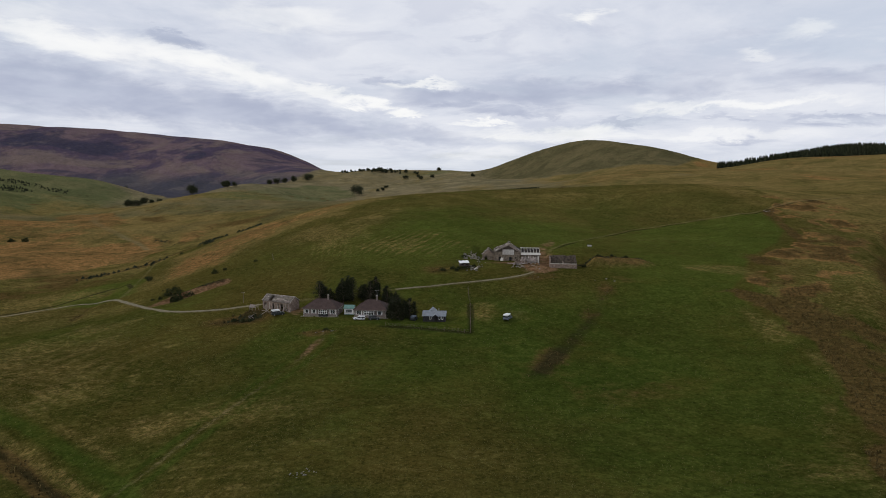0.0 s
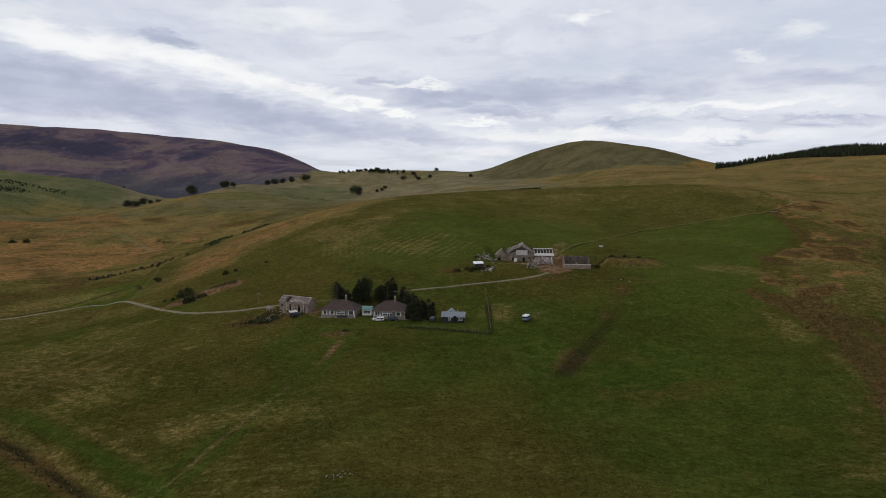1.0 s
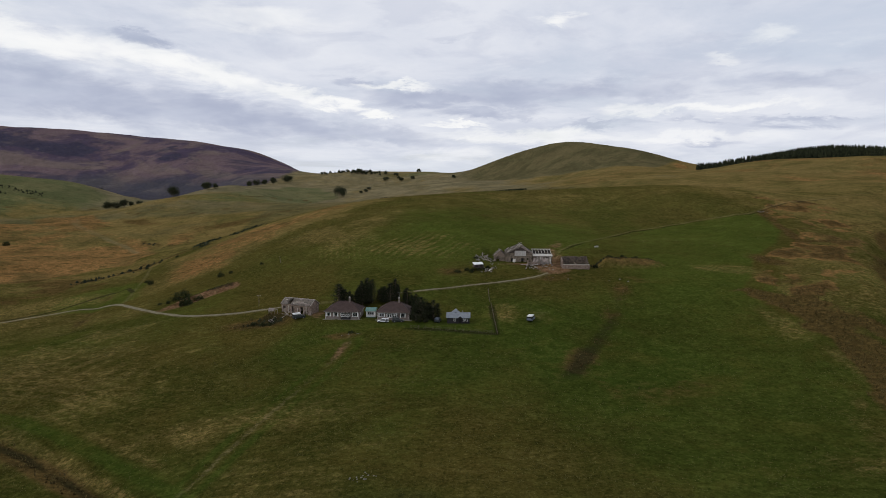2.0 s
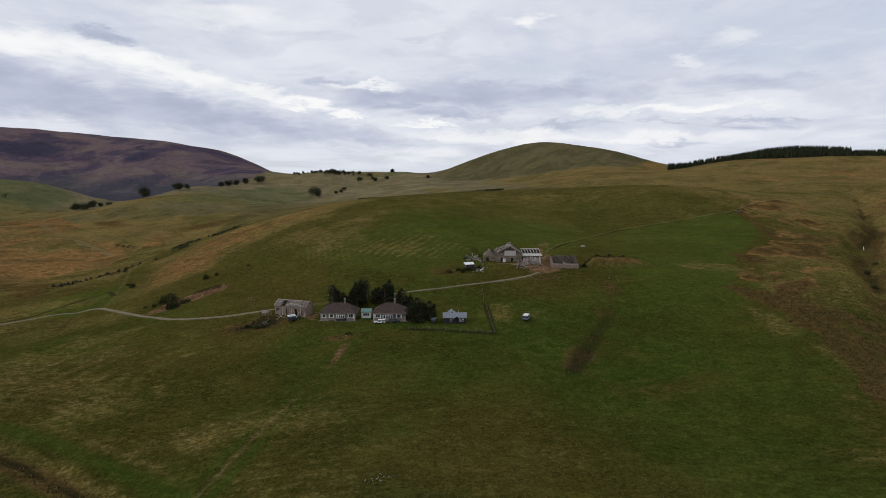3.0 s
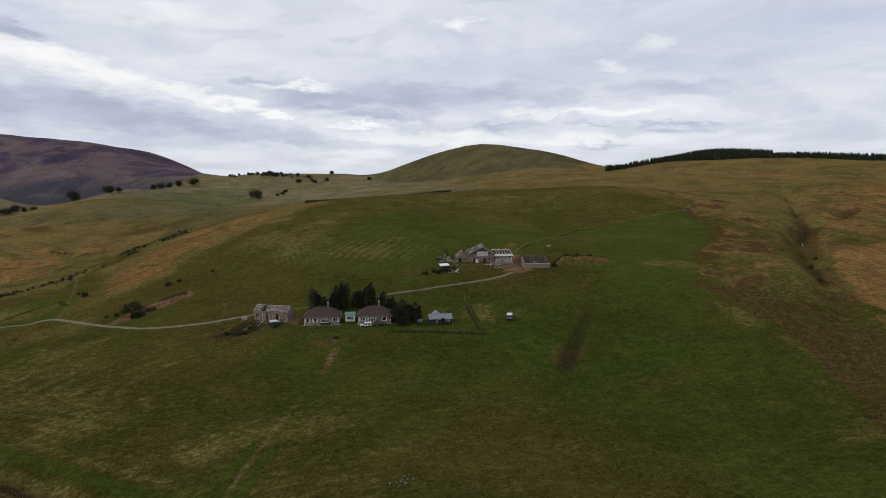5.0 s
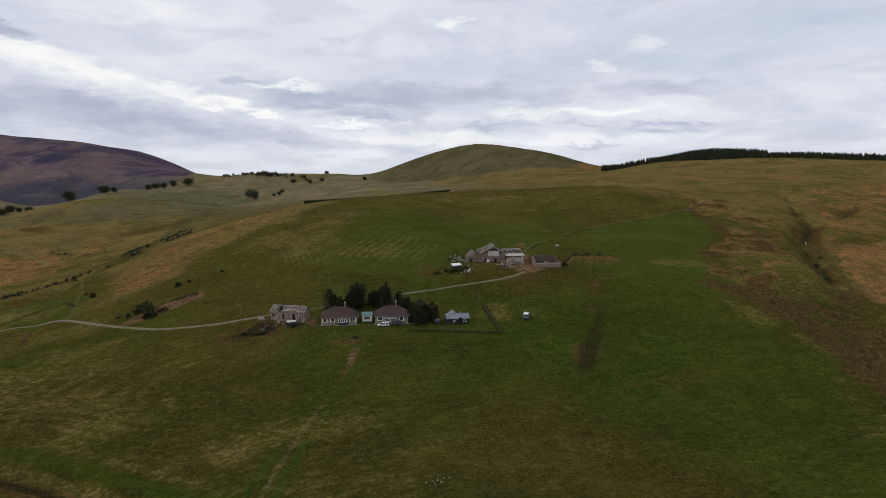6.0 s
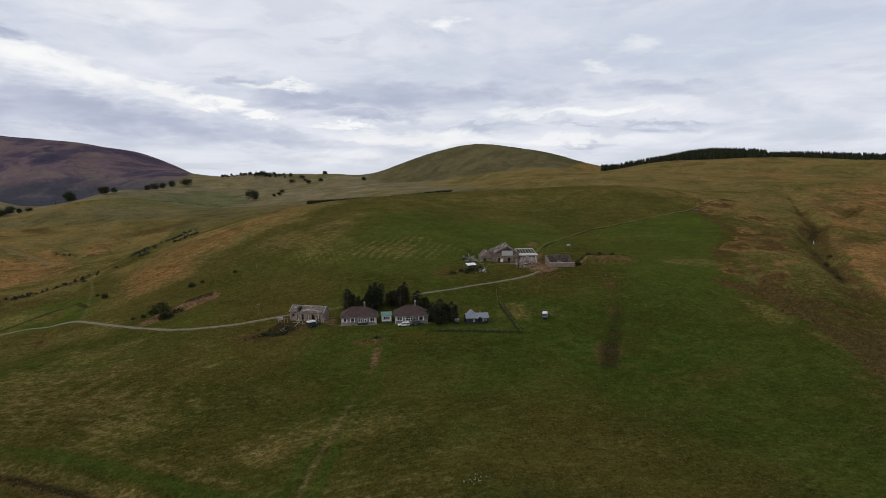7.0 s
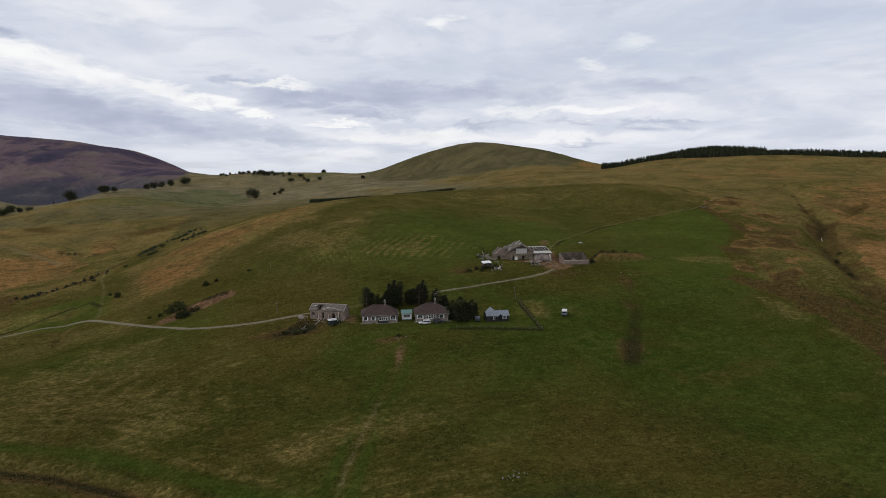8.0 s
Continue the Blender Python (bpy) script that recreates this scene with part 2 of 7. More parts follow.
def base_land(x, y):
    """The smooth lie of the land."""
    x, y = np.asarray(x, float), np.asarray(y, float)
    z = BASE + 0.0 * x
    for row in NEAR_SWELLS + SLOPE_SWELLS + MIDDLE_HILLS + FAR_HILLS + GLEN_SWELLS + GLEN_SWELLS_BEYOND + RIDGE_SWELLS + RIDGE_SWELLS_BEYOND:
        z = z + swell(x, y, *row)
    z = z + (crest(x, MOOR_CREST, 22) - 20) * ramp(y, 1380, 1900) * (1 - 0.9 * ramp(y, 1920, 2500))
    z = z + crest(x, DOME_CREST, 22) * np.exp(-((y - np.clip(1510 - x, 1070, 1440)) / 170) ** 2)
    return z


# level stances cut for the buildings: x, y, half-width, half-depth, turn, height
STANCES = [
    (-36.0, 215.0, 17.5, 7.5, -4, 11.25),
    (-61.0, 221.5, 8.5, 5.5, -20, 11.6),
    (-4.2, 208.5, 5.5, 4.2, -3, 11.0),
    (30.0, 274.0, 14.5, 10.5, -4, 23.3),
    (51.0, 266.0, 8.0, 6.0, -4, 21.6),
]
DITCH = [(-190, 166), (-150, 158), (-135, 154), (-122, 150), (-109, 143), (-97, 135), (-85, 126), (-72, 116), (-62, 104), (-50, 80)]
GULLY = [(345, 480), (329, 454), (319, 433), (292, 393), (280, 368), (253, 337), (222, 307), (208, 289), (198, 271), (183, 250), (167, 223), (155, 204), (132, 175), (118, 145), (108, 110), (98, 60)]
STREAM = [(-160, 250), (-172, 300), (-178, 345), (-190, 400), (-182, 440), (-215, 480), (-245, 540), (-290, 620), (-350, 720), (-420, 830), (-500, 1000)]
SCAR = [(-117, 262), (-113, 266), (-110, 268.4), (-107, 270.3), (-104.3, 272.1), (-101, 274)]


def land(x, y):
    """The ground's height, with stances, water courses and hummocks."""
    x, y = np.asarray(x, float), np.asarray(y, float)
    z = base_land(x, y)
    far = np.hypot(x, y)
    z = z + 0.35 * fbm(x, y, 38, 3, 1) * ramp(far, 90, 240)
    z = z + 0.10 * fbm(x, y, 5, 3, 3)
    z = z + ramp(far, 450, 1400) * (1.8 * fbm(x, y, 200, 4, 2) + 1.2 * fbm(x, y, 70, 3, 5))
    moor = ramp(y, 1380, 1600) * ramp(-x, 350, 500)
    z = z + moor * (7.0 * fbm(0.6 * x, y, 240, 4, 4) - 6.0 * np.abs(fbm(x, 0.4 * y, 170, 3, 6)))
    # folds and terraces in the glen and on the hill beyond it
    folds = ramp(-x, 140, 210) * ramp(y, 320, 400) * (1 - ramp(y, 1200, 1400))
    z = z + folds * (2.4 * fbm(0.6 * x, y, 75, 4, 5) + 1.6 * np.tanh(6 * fbm(0.4 * x + 0.3 * y, y, 150, 3, 7)))
    bumps = ramp(-x, 430, 480) * ramp(y, 660, 740) * (1 - ramp(y, 1050, 1150))
    z = z + bumps * (3.0 * fbm(x, 0.7 * y, 120, 4, 2) - 4.0 * np.exp(-(fbm(0.5 * x, y, 130, 3, 4) / 0.10) ** 2))
    # the round hill and the shoulders beyond the crest lie a little lower
    z = z - 2.0 * ramp(y, 1050, 1250) * ramp(x, -350, -250) - 3.2 * ramp(y, 1050, 1200) * ramp(x, 0, 60) + 2.5 * ramp(y, 1150, 1250) * np.exp(-((x - 490) / 45) ** 2)
    z = z - 4.0 * ramp(y, 760, 880) * (1 - ramp(y, 1000, 1150)) * ramp(x, 330, 450)
    d, _ = from_line(x, y, DITCH)
    z = z - 1.3 * np.exp(-(d / 2.6) ** 2)
    d, _ = from_line(x, y, GULLY)
    wobble = 1 + 0.5 * fbm(x, y, 18, 3, 4)
    z = z - (2.4 + 3.2 * ramp(y, 200, 290) * (1 - ramp(y, 400, 470))) * np.exp(-(d / (7.5 * wobble)) ** 2) * ramp(y, 120, 200)
    d, _ = from_line(x, y, ((262, 346), (293, 365), (314, 376), (339, 392)))
    z = z - 2.8 * np.exp(-(d / (6.0 * wobble)) ** 2)
    d, _ = from_line(x, y, STREAM)
    z = z - 1.2 * np.exp(-(d / (5.0 * wobble)) ** 2)
    rough = np.exp(-((x - 150 - 0.3 * (y - 240)) / 60) ** 2) * ramp(y, 150, 220)
    z = z + 0.55 * rough * fbm(x, y, 9, 4, 6)
    # the slip of bare earth: a low cliff with a bench below it
    d, s = from_line(x, y, SCAR)
    side = (y - 266) * 0.79 - (x + 113) * 0.61
    z = z + 1.1 * np.exp(-(d / 6.0) ** 2) * np.tanh(side / 0.7)
    # the long overgrown bank of an old clamp beside the pen, hollow along its top
    ring = np.hypot((x - 72) / 16.0, (y - 265.5) / 5.5)
    z = z + (3.3 + 1.0 * fbm(x, y, 6, 3, 2)) * np.exp(-(ring / 0.95) ** 4) - 1.6 * np.exp(-(np.hypot((x - 73) / 9.0, (y - 267.0) / 1.6)) ** 2)
    for cx, cy, hw, hd, turn, level in STANCES:
        a = radians(turn)
        u = (x - cx) * math.cos(a) + (y - cy) * math.sin(a)
        v = (y - cy) * math.cos(a) - (x - cx) * math.sin(a)
        gap = np.maximum(np.abs(u) - hw, np.abs(v) - hd)
        k = 1 - ramp(gap, -0.5, 5.0)
        z = z * (1 - k) + (level + 0.05 * fbm(x, y, 4, 2, 2)) * k
    return z


def ground_at(x, y):
    return float(land(np.array([x]), np.array([y]))[0])
# ---- end of land

# ---- materials ----
def node_kit(mat):
    nt = mat.node_tree
    N, L = nt.nodes.new, nt.links.new

    def put(sock, v):
        if isinstance(v, (int, float)):
            sock.default_value = v
        elif isinstance(v, tuple):
            sock.default_value = (*v, 1) if len(v) == 3 else v
        else:
            L(v, sock)

    def noise_(vec, scale, detail=4.0, rough=0.55, distort=0.0):
        n = N("ShaderNodeTexNoise")
        if vec is not None:
            L(vec, n.inputs["Vector"])
        n.inputs["Scale"].default_value, n.inputs["Detail"].default_value = scale, detail
        n.inputs["Roughness"].default_value, n.inputs["Distortion"].default_value = rough, distort
        return n.outputs["Fac"]

    def smooth(v, lo, hi, a=0.0, b=1.0):
        n = N("ShaderNodeMapRange")
        n.interpolation_type = "SMOOTHSTEP"
        L(v, n.inputs[0])
        for i, w in ((1, lo), (2, hi), (3, a), (4, b)):
            n.inputs[i].default_value = w
        return n.outputs[0]

    def math_(op, a, b=None, clamp=False):
        n = N("ShaderNodeMath")
        n.operation, n.use_clamp = op, clamp
        put(n.inputs[0], a)
        if b is not None:
            put(n.inputs[1], b)
        return n.outputs[0]

    def mix(fac, a, b, blend="MIX"):
        n = N("ShaderNodeMix")
        n.data_type, n.blend_type = "RGBA", blend
        put(n.inputs["Factor"], fac)
        put(n.inputs["A"], a)
        put(n.inputs["B"], b)
        return n.outputs["Result"]

    return N, L, noise_, smooth, math_, mix


def plain_material(name, base, second, size=0.5, rough=0.85, bump=0.2, metal=0.0, stains=0.35, per_object=0.0, spec=0.3, island=0.0):
    """A weathered surface: two tones at a large and a fine scale, stains and relief. size: metres of the larger mottling."""
    m = bpy.data.materials.new(name)
    m.use_nodes = True
    N, L, noise_, smooth, math_, mix = node_kit(m)
    bsdf = m.node_tree.nodes["Principled BSDF"]
    co = N("ShaderNodeTexCoord").outputs["Object"]
    large, fine = noise_(co, 1 / size, 4, 0.6), noise_(co, 7 / size, 3, 0.6)
    col = mix(smooth(large, 0.3, 0.7), base, second)
    dark = tuple(c * 0.55 for c in base)
    col = mix(math_("MULTIPLY", smooth(fine, 0.5, 0.8), stains), col, dark)
    if per_object:
        info = N("ShaderNodeObjectInfo").outputs["Random"]
        col = mix(math_("MULTIPLY", info, per_object), col, second)
    if island:
        info = N("ShaderNodeNewGeometry").outputs["Random Per Island"]
        col = mix(math_("MULTIPLY", info, island), col, second)
    L(col, bsdf.inputs["Base Color"])
    L(smooth(fine, 0.2, 0.8, max(rough - 0.1, 0.02), min(rough + 0.08, 1.0)), bsdf.inputs["Roughness"])
    bsdf.inputs["Metallic"].default_value = metal
    bsdf.inputs["Specular IOR Level"].default_value = spec
    if bump:
        b = N("ShaderNodeBump")
        b.inputs["Strength"].default_value, b.inputs["Distance"].default_value = bump, size * 0.12
        L(fine, b.inputs["Height"])
        L(b.outputs[0], bsdf.inputs["Normal"])
    return m


def ground_material():
    """Pasture, rough grass, rush, bracken, heather and bare earth, laid by the cover attributes and broken up by noise."""
    m = bpy.data.materials.new("hill_ground")
    m.use_nodes = True
    N, L, noise_, smooth, math_, mix = node_kit(m)
    bsdf = m.node_tree.nodes["Principled BSDF"]
    co = N("ShaderNodeTexCoord").outputs["Object"]
    tilted = N("ShaderNodeMapping")
    tilted.inputs["Scale"].default_value = (0.75, 1.12, 1.0)
    L(co, tilted.inputs[0])
    lay = tilted.outputs[0]

    def cover(name):
        n = N("ShaderNodeAttribute")
        n.attribute_name = name
        s = N("ShaderNodeSeparateColor")
        L(n.outputs["Color"], s.inputs[0])
        return (*s.outputs, n.outputs["Alpha"])

    dry, rush, bracken, heather = cover("cover_rough")
    bare, lush, darker, worn = cover("cover_field")
    n_wide = noise_(co, 0.012, 4, 0.6, 0.4)
    n_mid = noise_(lay, 0.07, 5, 0.58, 0.2)
    n_small = noise_(lay, 0.42, 4, 0.62)
    n_tuft = noise_(co, 1.9, 3, 0.65)
    n_blade = noise_(co, 6.0, 2, 0.6)
    n_far = noise_(co, 0.022, 6, 0.66, 0.6)

    def edge(mask, soft=0.22):
        """A mask with a ragged, patchy border."""
        j = math_("ADD", math_("MULTIPLY", math_("SUBTRACT", n_mid, 0.5), 0.75), math_("MULTIPLY", math_("SUBTRACT", n_small, 0.5), 0.65))
        return smooth(math_("ADD", mask, j), 0.5 - soft, 0.5 + soft)

    n_clump = noise_(lay, 0.95, 4, 0.7, 0.6)
    where = N("ShaderNodeSeparateXYZ")
    L(co, where.inputs[0])
    slope = smooth(where.outputs[1], 225.0, 400.0)
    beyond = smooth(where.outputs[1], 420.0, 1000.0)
    near = smooth(where.outputs[1], 420.0, 300.0)
    n_wisp = noise_(lay, 0.62, 5, 0.75, 1.2)
    wisp = math_("SUBTRACT", 1.0, math_("MULTIPLY", near, math_("MULTIPLY", smooth(n_wisp, 0.60, 0.44), 0.85)))
    n_patch = noise_(co, 0.13, 5, 0.7, 0.8)
    grass = mix(smooth(n_mid, 0.32, 0.68), (0.033, 0.036, 0.0080), (0.053, 0.044, 0.0115))
    grass = mix(math_("MULTIPLY", smooth(n_wide, 0.42, 0.66), 0.5), grass, (0.078, 0.056, 0.016))
    grass = mix(math_("MULTIPLY", slope, 0.8), grass, mix(smooth(n_far, 0.38, 0.62), (0.060, 0.058, 0.015), (0.098, 0.078, 0.023)))
    grass = mix(math_("MULTIPLY", smooth(n_small, 0.48, 0.70), 0.6), grass, (0.092, 0.072, 0.022))
    grass = mix(math_("MULTIPLY", smooth(n_clump, 0.50, 0.34), math_("ADD", 0.50, math_("MULTIPLY", slope, 0.35))), grass, (0.014, 0.017, 0.0045))
    grass = mix(math_("MULTIPLY", smooth(n_clump, 0.55, 0.72), math_("ADD", 0.50, math_("MULTIPLY", slope, 0.30))), grass, (0.132, 0.106, 0.036))
    grass = mix(math_("MULTIPLY", smooth(n_tuft, 0.46, 0.30), 0.6), grass, (0.013, 0.016, 0.004))
    grass = mix(math_("MULTIPLY", smooth(n_tuft, 0.60, 0.74), 0.6), grass, (0.145, 0.120, 0.046))
    rich = mix(smooth(n_small, 0.3, 0.7), (0.025, 0.041, 0.0070), (0.042, 0.059, 0.011))
    rich = mix(math_("MULTIPLY", smooth(n_mid, 0.48, 0.68), 0.5), rich, (0.058, 0.056, 0.012))
    rich = mix(math_("MULTIPLY", smooth(n_clump, 0.48, 0.34), 0.45), rich, (0.012, 0.019, 0.004))
    rich = mix(math_("MULTIPLY", smooth(n_clump, 0.60, 0.76), 0.55), rich, (0.090, 0.090, 0.024))
    rich = mix(math_("MULTIPLY", smooth(n_tuft, 0.44, 0.30), 0.45), rich, (0.014, 0.022, 0.004))
    rich = mix(math_("MULTIPLY", smooth(where.outputs[1], 190.0, 280.0), 0.5), rich, (0.062, 0.081, 0.016))
    # far grazed hills: paler grass, with distance haze put into its colour
    hazy_turf = mix(smooth(n_far, 0.35, 0.65), (0.118, 0.104, 0.064), (0.188, 0.156, 0.098))
    round_hill = math_("MULTIPLY", smooth(math_("ADD", where.outputs[1], math_("MULTIPLY", where.outputs[0], 0.95)), 1200.0, 1265.0), smooth(where.outputs[0], 30.0, 110.0))
    hazy_turf = mix(math_("MULTIPLY", round_hill, 0.9), hazy_turf, mix(smooth(n_far, 0.40, 0.60), (0.068, 0.062, 0.033), (0.094, 0.080, 0.043)))
    grass = mix(math_("MULTIPLY", beyond, 0.85), grass, hazy_turf)
    # far fields likewise: haze greys and lifts the green
    hazy_sward = mix(smooth(n_far, 0.35, 0.65), (0.080, 0.088, 0.044), (0.118, 0.114, 0.058))
    rich = mix(math_("MULTIPLY", beyond, 0.85), rich, hazy_sward)
    col = mix(math_("MULTIPLY", edge(lush, 0.34), 0.85), grass, rich)
    straw = mix(smooth(n_small, 0.32, 0.68), (0.120, 0.090, 0.030), (0.192, 0.136, 0.052))
    straw = mix(math_("MULTIPLY", smooth(n_tuft, 0.58, 0.74), 0.4), straw, (0.24, 0.18, 0.085))
    straw = mix(math_("MULTIPLY", smooth(n_far, 0.56, 0.36), 0.7), straw, (0.072, 0.066, 0.020))
    straw = mix(math_("MULTIPLY", smooth(n_clump, 0.48, 0.34), 0.5), straw, (0.040, 0.034, 0.010))
    col = mix(math_("MULTIPLY", math_("MULTIPLY", edge(dry, 0.30), wisp), 0.88), col, straw)
    fern = mix(smooth(n_small, 0.3, 0.7), (0.158, 0.086, 0.032), (0.265, 0.144, 0.058))
    fern = mix(math_("MULTIPLY", smooth(n_far, 0.54, 0.38), 0.75), fern, (0.090, 0.066, 0.026))
    fern = mix(math_("MULTIPLY", smooth(n_clump, 0.50, 0.36), 0.75), fern, (0.050, 0.034, 0.014))
    fern = mix(math_("MULTIPLY", smooth(n_patch, 0.50, 0.40), 0.6), fern, (0.070, 0.055, 0.019))
    col = mix(math_("MULTIPLY", edge(bracken, 0.22), 0.9), col, fern)
    reed = mix(smooth(n_small, 0.35, 0.65), (0.050, 0.033, 0.013), (0.092, 0.058, 0.022))
    reed = mix(math_("MULTIPLY", smooth(n_clump, 0.54, 0.72), 0.6), reed, (0.130, 0.096, 0.036))
    reed = mix(math_("MULTIPLY", smooth(n_clump, 0.46, 0.32), 0.7), reed, (0.012, 0.012, 0.005))
    col = mix(math_("MULTIPLY", edge(rush, 0.30), 0.84), col, reed)
    n_moor = noise_(lay, 0.0040, 5, 0.58, 0.9)
    n_burn = noise_(co, 0.0075, 5, 0.6, 0.5)
    # purple-brown heather, blued by distance haze painted into its colours
    hazy_heath = mix(smooth(n_burn, 0.44, 0.56), (0.058, 0.045, 0.074), (0.110, 0.078, 0.092))
    hazy_heath = mix(math_("MULTIPLY", smooth(n_moor, 0.51, 0.60), 0.70), hazy_heath, (0.140, 0.108, 0.098))
    hazy_heath = mix(math_("MULTIPLY", smooth(n_moor, 0.47, 0.41), 0.85), hazy_heath, (0.036, 0.035, 0.060))
    # darker blue-grey towards the moor's foot
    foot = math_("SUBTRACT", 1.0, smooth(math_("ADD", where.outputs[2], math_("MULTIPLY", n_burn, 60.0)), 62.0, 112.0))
    hazy_heath = mix(math_("MULTIPLY", foot, 0.8), hazy_heath, (0.044, 0.047, 0.062))
    hazy_heath = mix(math_("MULTIPLY", smooth(n_far, 0.54, 0.66), 0.30), hazy_heath, (0.140, 0.115, 0.112))
    col = mix(edge(heather, 0.12), col, hazy_heath)
    soil = mix(smooth(n_small, 0.35, 0.65), (0.110, 0.060, 0.033), (0.185, 0.112, 0.068))
    soil = mix(math_("MULTIPLY", smooth(n_tuft, 0.55, 0.75), 0.5), soil, (0.08, 0.05, 0.035))
    col = mix(math_("MULTIPLY", math_("MULTIPLY", edge(worn, 0.3), wisp), 0.62), col, (0.150, 0.120, 0.062))
    col = mix(math_("MULTIPLY", edge(bare, 0.26), math_("SUBTRACT", 1.0, math_("MULTIPLY", smooth(n_wisp, 0.52, 0.40), 0.55))), col, soil)
    # near-black ground along lines and patches; in the gully it paints in shadow
    col = mix(math_("MULTIPLY", edge(darker, 0.25), 0.75), col, (0.018, 0.018, 0.009))
    # rank and grazed patches: the same plants, thicker or thinner
    col = mix(math_("MULTIPLY", math_("MULTIPLY", smooth(n_patch, 0.50, 0.36), slope), 0.25), col, (0.028, 0.025, 0.010))
    col = mix(math_("MULTIPLY", math_("MULTIPLY", smooth(n_patch, 0.54, 0.68), slope), 0.16), col, (0.150, 0.122, 0.046))
    # tussocks and grazed hollows between them
    n_grain, n_lump = noise_(co, 1.1, 4, 0.70, 0.3), noise_(lay, 0.20, 4, 0.62, 0.4)
    n_line = noise_(co, 0.030, 4, 0.58, 0.4)
    shade = math_("MULTIPLY", math_("MULTIPLY", smooth(n_grain, 0.28, 0.72, 0.74, 1.26), smooth(n_lump, 0.28, 0.72, 0.90, 1.11)), smooth(n_line, 0.30, 0.70, 0.90, 1.10))
    tone = N("ShaderNodeCombineColor")
    L(math_("MULTIPLY", shade, 1.015), tone.inputs[0])
    L(math_("MULTIPLY", shade, 1.005), tone.inputs[1])
    L(math_("MULTIPLY", shade, 0.93), tone.inputs[2])
    col = mix(1.0, col, tone.outputs[0], "MULTIPLY")
    L(col, bsdf.inputs["Base Color"])
    bsdf.inputs["Roughness"].default_value = 0.95
    bsdf.inputs["Specular IOR Level"].default_value = 0.0
    b = N("ShaderNodeBump")
    b.inputs["Strength"].default_value, b.inputs["Distance"].default_value = 0.85, 0.34
    L(math_("ADD", n_tuft, math_("MULTIPLY", n_blade, 0.35)), b.inputs["Height"])
    L(b.outputs[0], bsdf.inputs["Normal"])
    return m


def leaf_material(name, dark, light):
    m = bpy.data.materials.new(name)
    m.use_nodes = True
    N, L, noise_, smooth, math_, mix = node_kit(m)
    bsdf = m.node_tree.nodes["Principled BSDF"]
    geo = N("ShaderNodeNewGeometry").outputs["Random Per Island"]
    obj = N("ShaderNodeObjectInfo").outputs["Random"]
    col = mix(geo, dark, light)
    col = mix(math_("MULTIPLY", obj, 0.35), col, tuple(c * 1.5 for c in dark))
    L(col, bsdf.inputs["Base Color"])
    bsdf.inputs["Roughness"].default_value = 0.9
    bsdf.inputs["Specular IOR Level"].default_value = 0.05
    return m


def roof_material(name, base, second, course=0.32):
    """Courses of tiles: fine steps up the slope."""
    m = plain_material(name, base, second, 1.2, 0.85, 0.0)
    N, L, noise_, smooth, math_, mix = node_kit(m)
    bsdf = m.node_tree.nodes["Principled BSDF"]
    co = N("ShaderNodeTexCoord").outputs["Object"]
    sep = N("ShaderNodeSeparateXYZ")
    L(co, sep.inputs[0])
    saw = math_("FRACT", math_("DIVIDE", sep.outputs[2], course * 0.55))
    b = N("ShaderNodeBump")
    b.inputs["Strength"].default_value, b.inputs["Distance"].default_value = 0.8, 0.05
    L(math_("ADD", saw, noise_(co, 6, 3)), b.inputs["Height"])
    L(b.outputs[0], bsdf.inputs["Normal"])
    return m


def sheet_material(name, base, second, metal=0.0, rough=0.6):
    """Corrugated sheeting, streaked down the slope."""
    m = plain_material(name, base, second, 0.9, rough, 0.0, metal, 0.4)
    N, L, noise_, smooth, math_, mix = node_kit(m)
    bsdf = m.node_tree.nodes["Principled BSDF"]
    co = N("ShaderNodeTexCoord").outputs["Object"]
    sep = N("ShaderNodeSeparateXYZ")
    L(co, sep.inputs[0])
    wave = math_("SINE", math_("MULTIPLY", sep.outputs[0], 40.0))
    b = N("ShaderNodeBump")
    b.inputs["Strength"].default_value, b.inputs["Distance"].default_value = 0.7, 0.04
    L(wave, b.inputs["Height"])
    L(b.outputs[0], bsdf.inputs["Normal"])
    return m


def glass_material():
    m = bpy.data.materials.new("window_glass")
    m.use_nodes = True
    bsdf = m.node_tree.nodes["Principled BSDF"]
    bsdf.inputs["Base Color"].default_value = (0.22, 0.25, 0.25, 1)
    bsdf.inputs["Roughness"].default_value = 0.03
    bsdf.inputs["Transmission Weight"].default_value = 0.85
    bsdf.inputs["IOR"].default_value = 1.45
    return m


M_GROUND = ground_material()
M_TRACK = plain_material("track_gravel", (0.118, 0.100, 0.053), (0.166, 0.142, 0.080), 1.5, 0.95, 0.4, stains=0.45)
M_HARL = plain_material("harled_wall", (0.150, 0.122, 0.106), (0.200, 0.166, 0.148), 1.6, 0.95, 0.5)
M_TILE = roof_material("brown_roof_tile", (0.038, 0.023, 0.020), (0.060, 0.038, 0.032))
M_STONE = plain_material("rubble_stone", (0.085, 0.066, 0.048), (0.220, 0.178, 0.136), 0.8, 0.95, 0.8, stains=0.6)
M_PINKSTONE = plain_material("sandstone_rubble", (0.120, 0.088, 0.068), (0.270, 0.205, 0.165), 0.7, 0.95, 0.7, stains=0.55)
# darker rubble for the pen's back and right walls
M_DARKSTONE = plain_material("dark_rubble", (0.050, 0.040, 0.030), (0.120, 0.094, 0.072), 0.8, 0.95, 0.8, stains=0.6)
M_COPING = plain_material("lime_coping", (0.30, 0.265, 0.22), (0.40, 0.36, 0.31), 0.6, 0.9, 0.4)
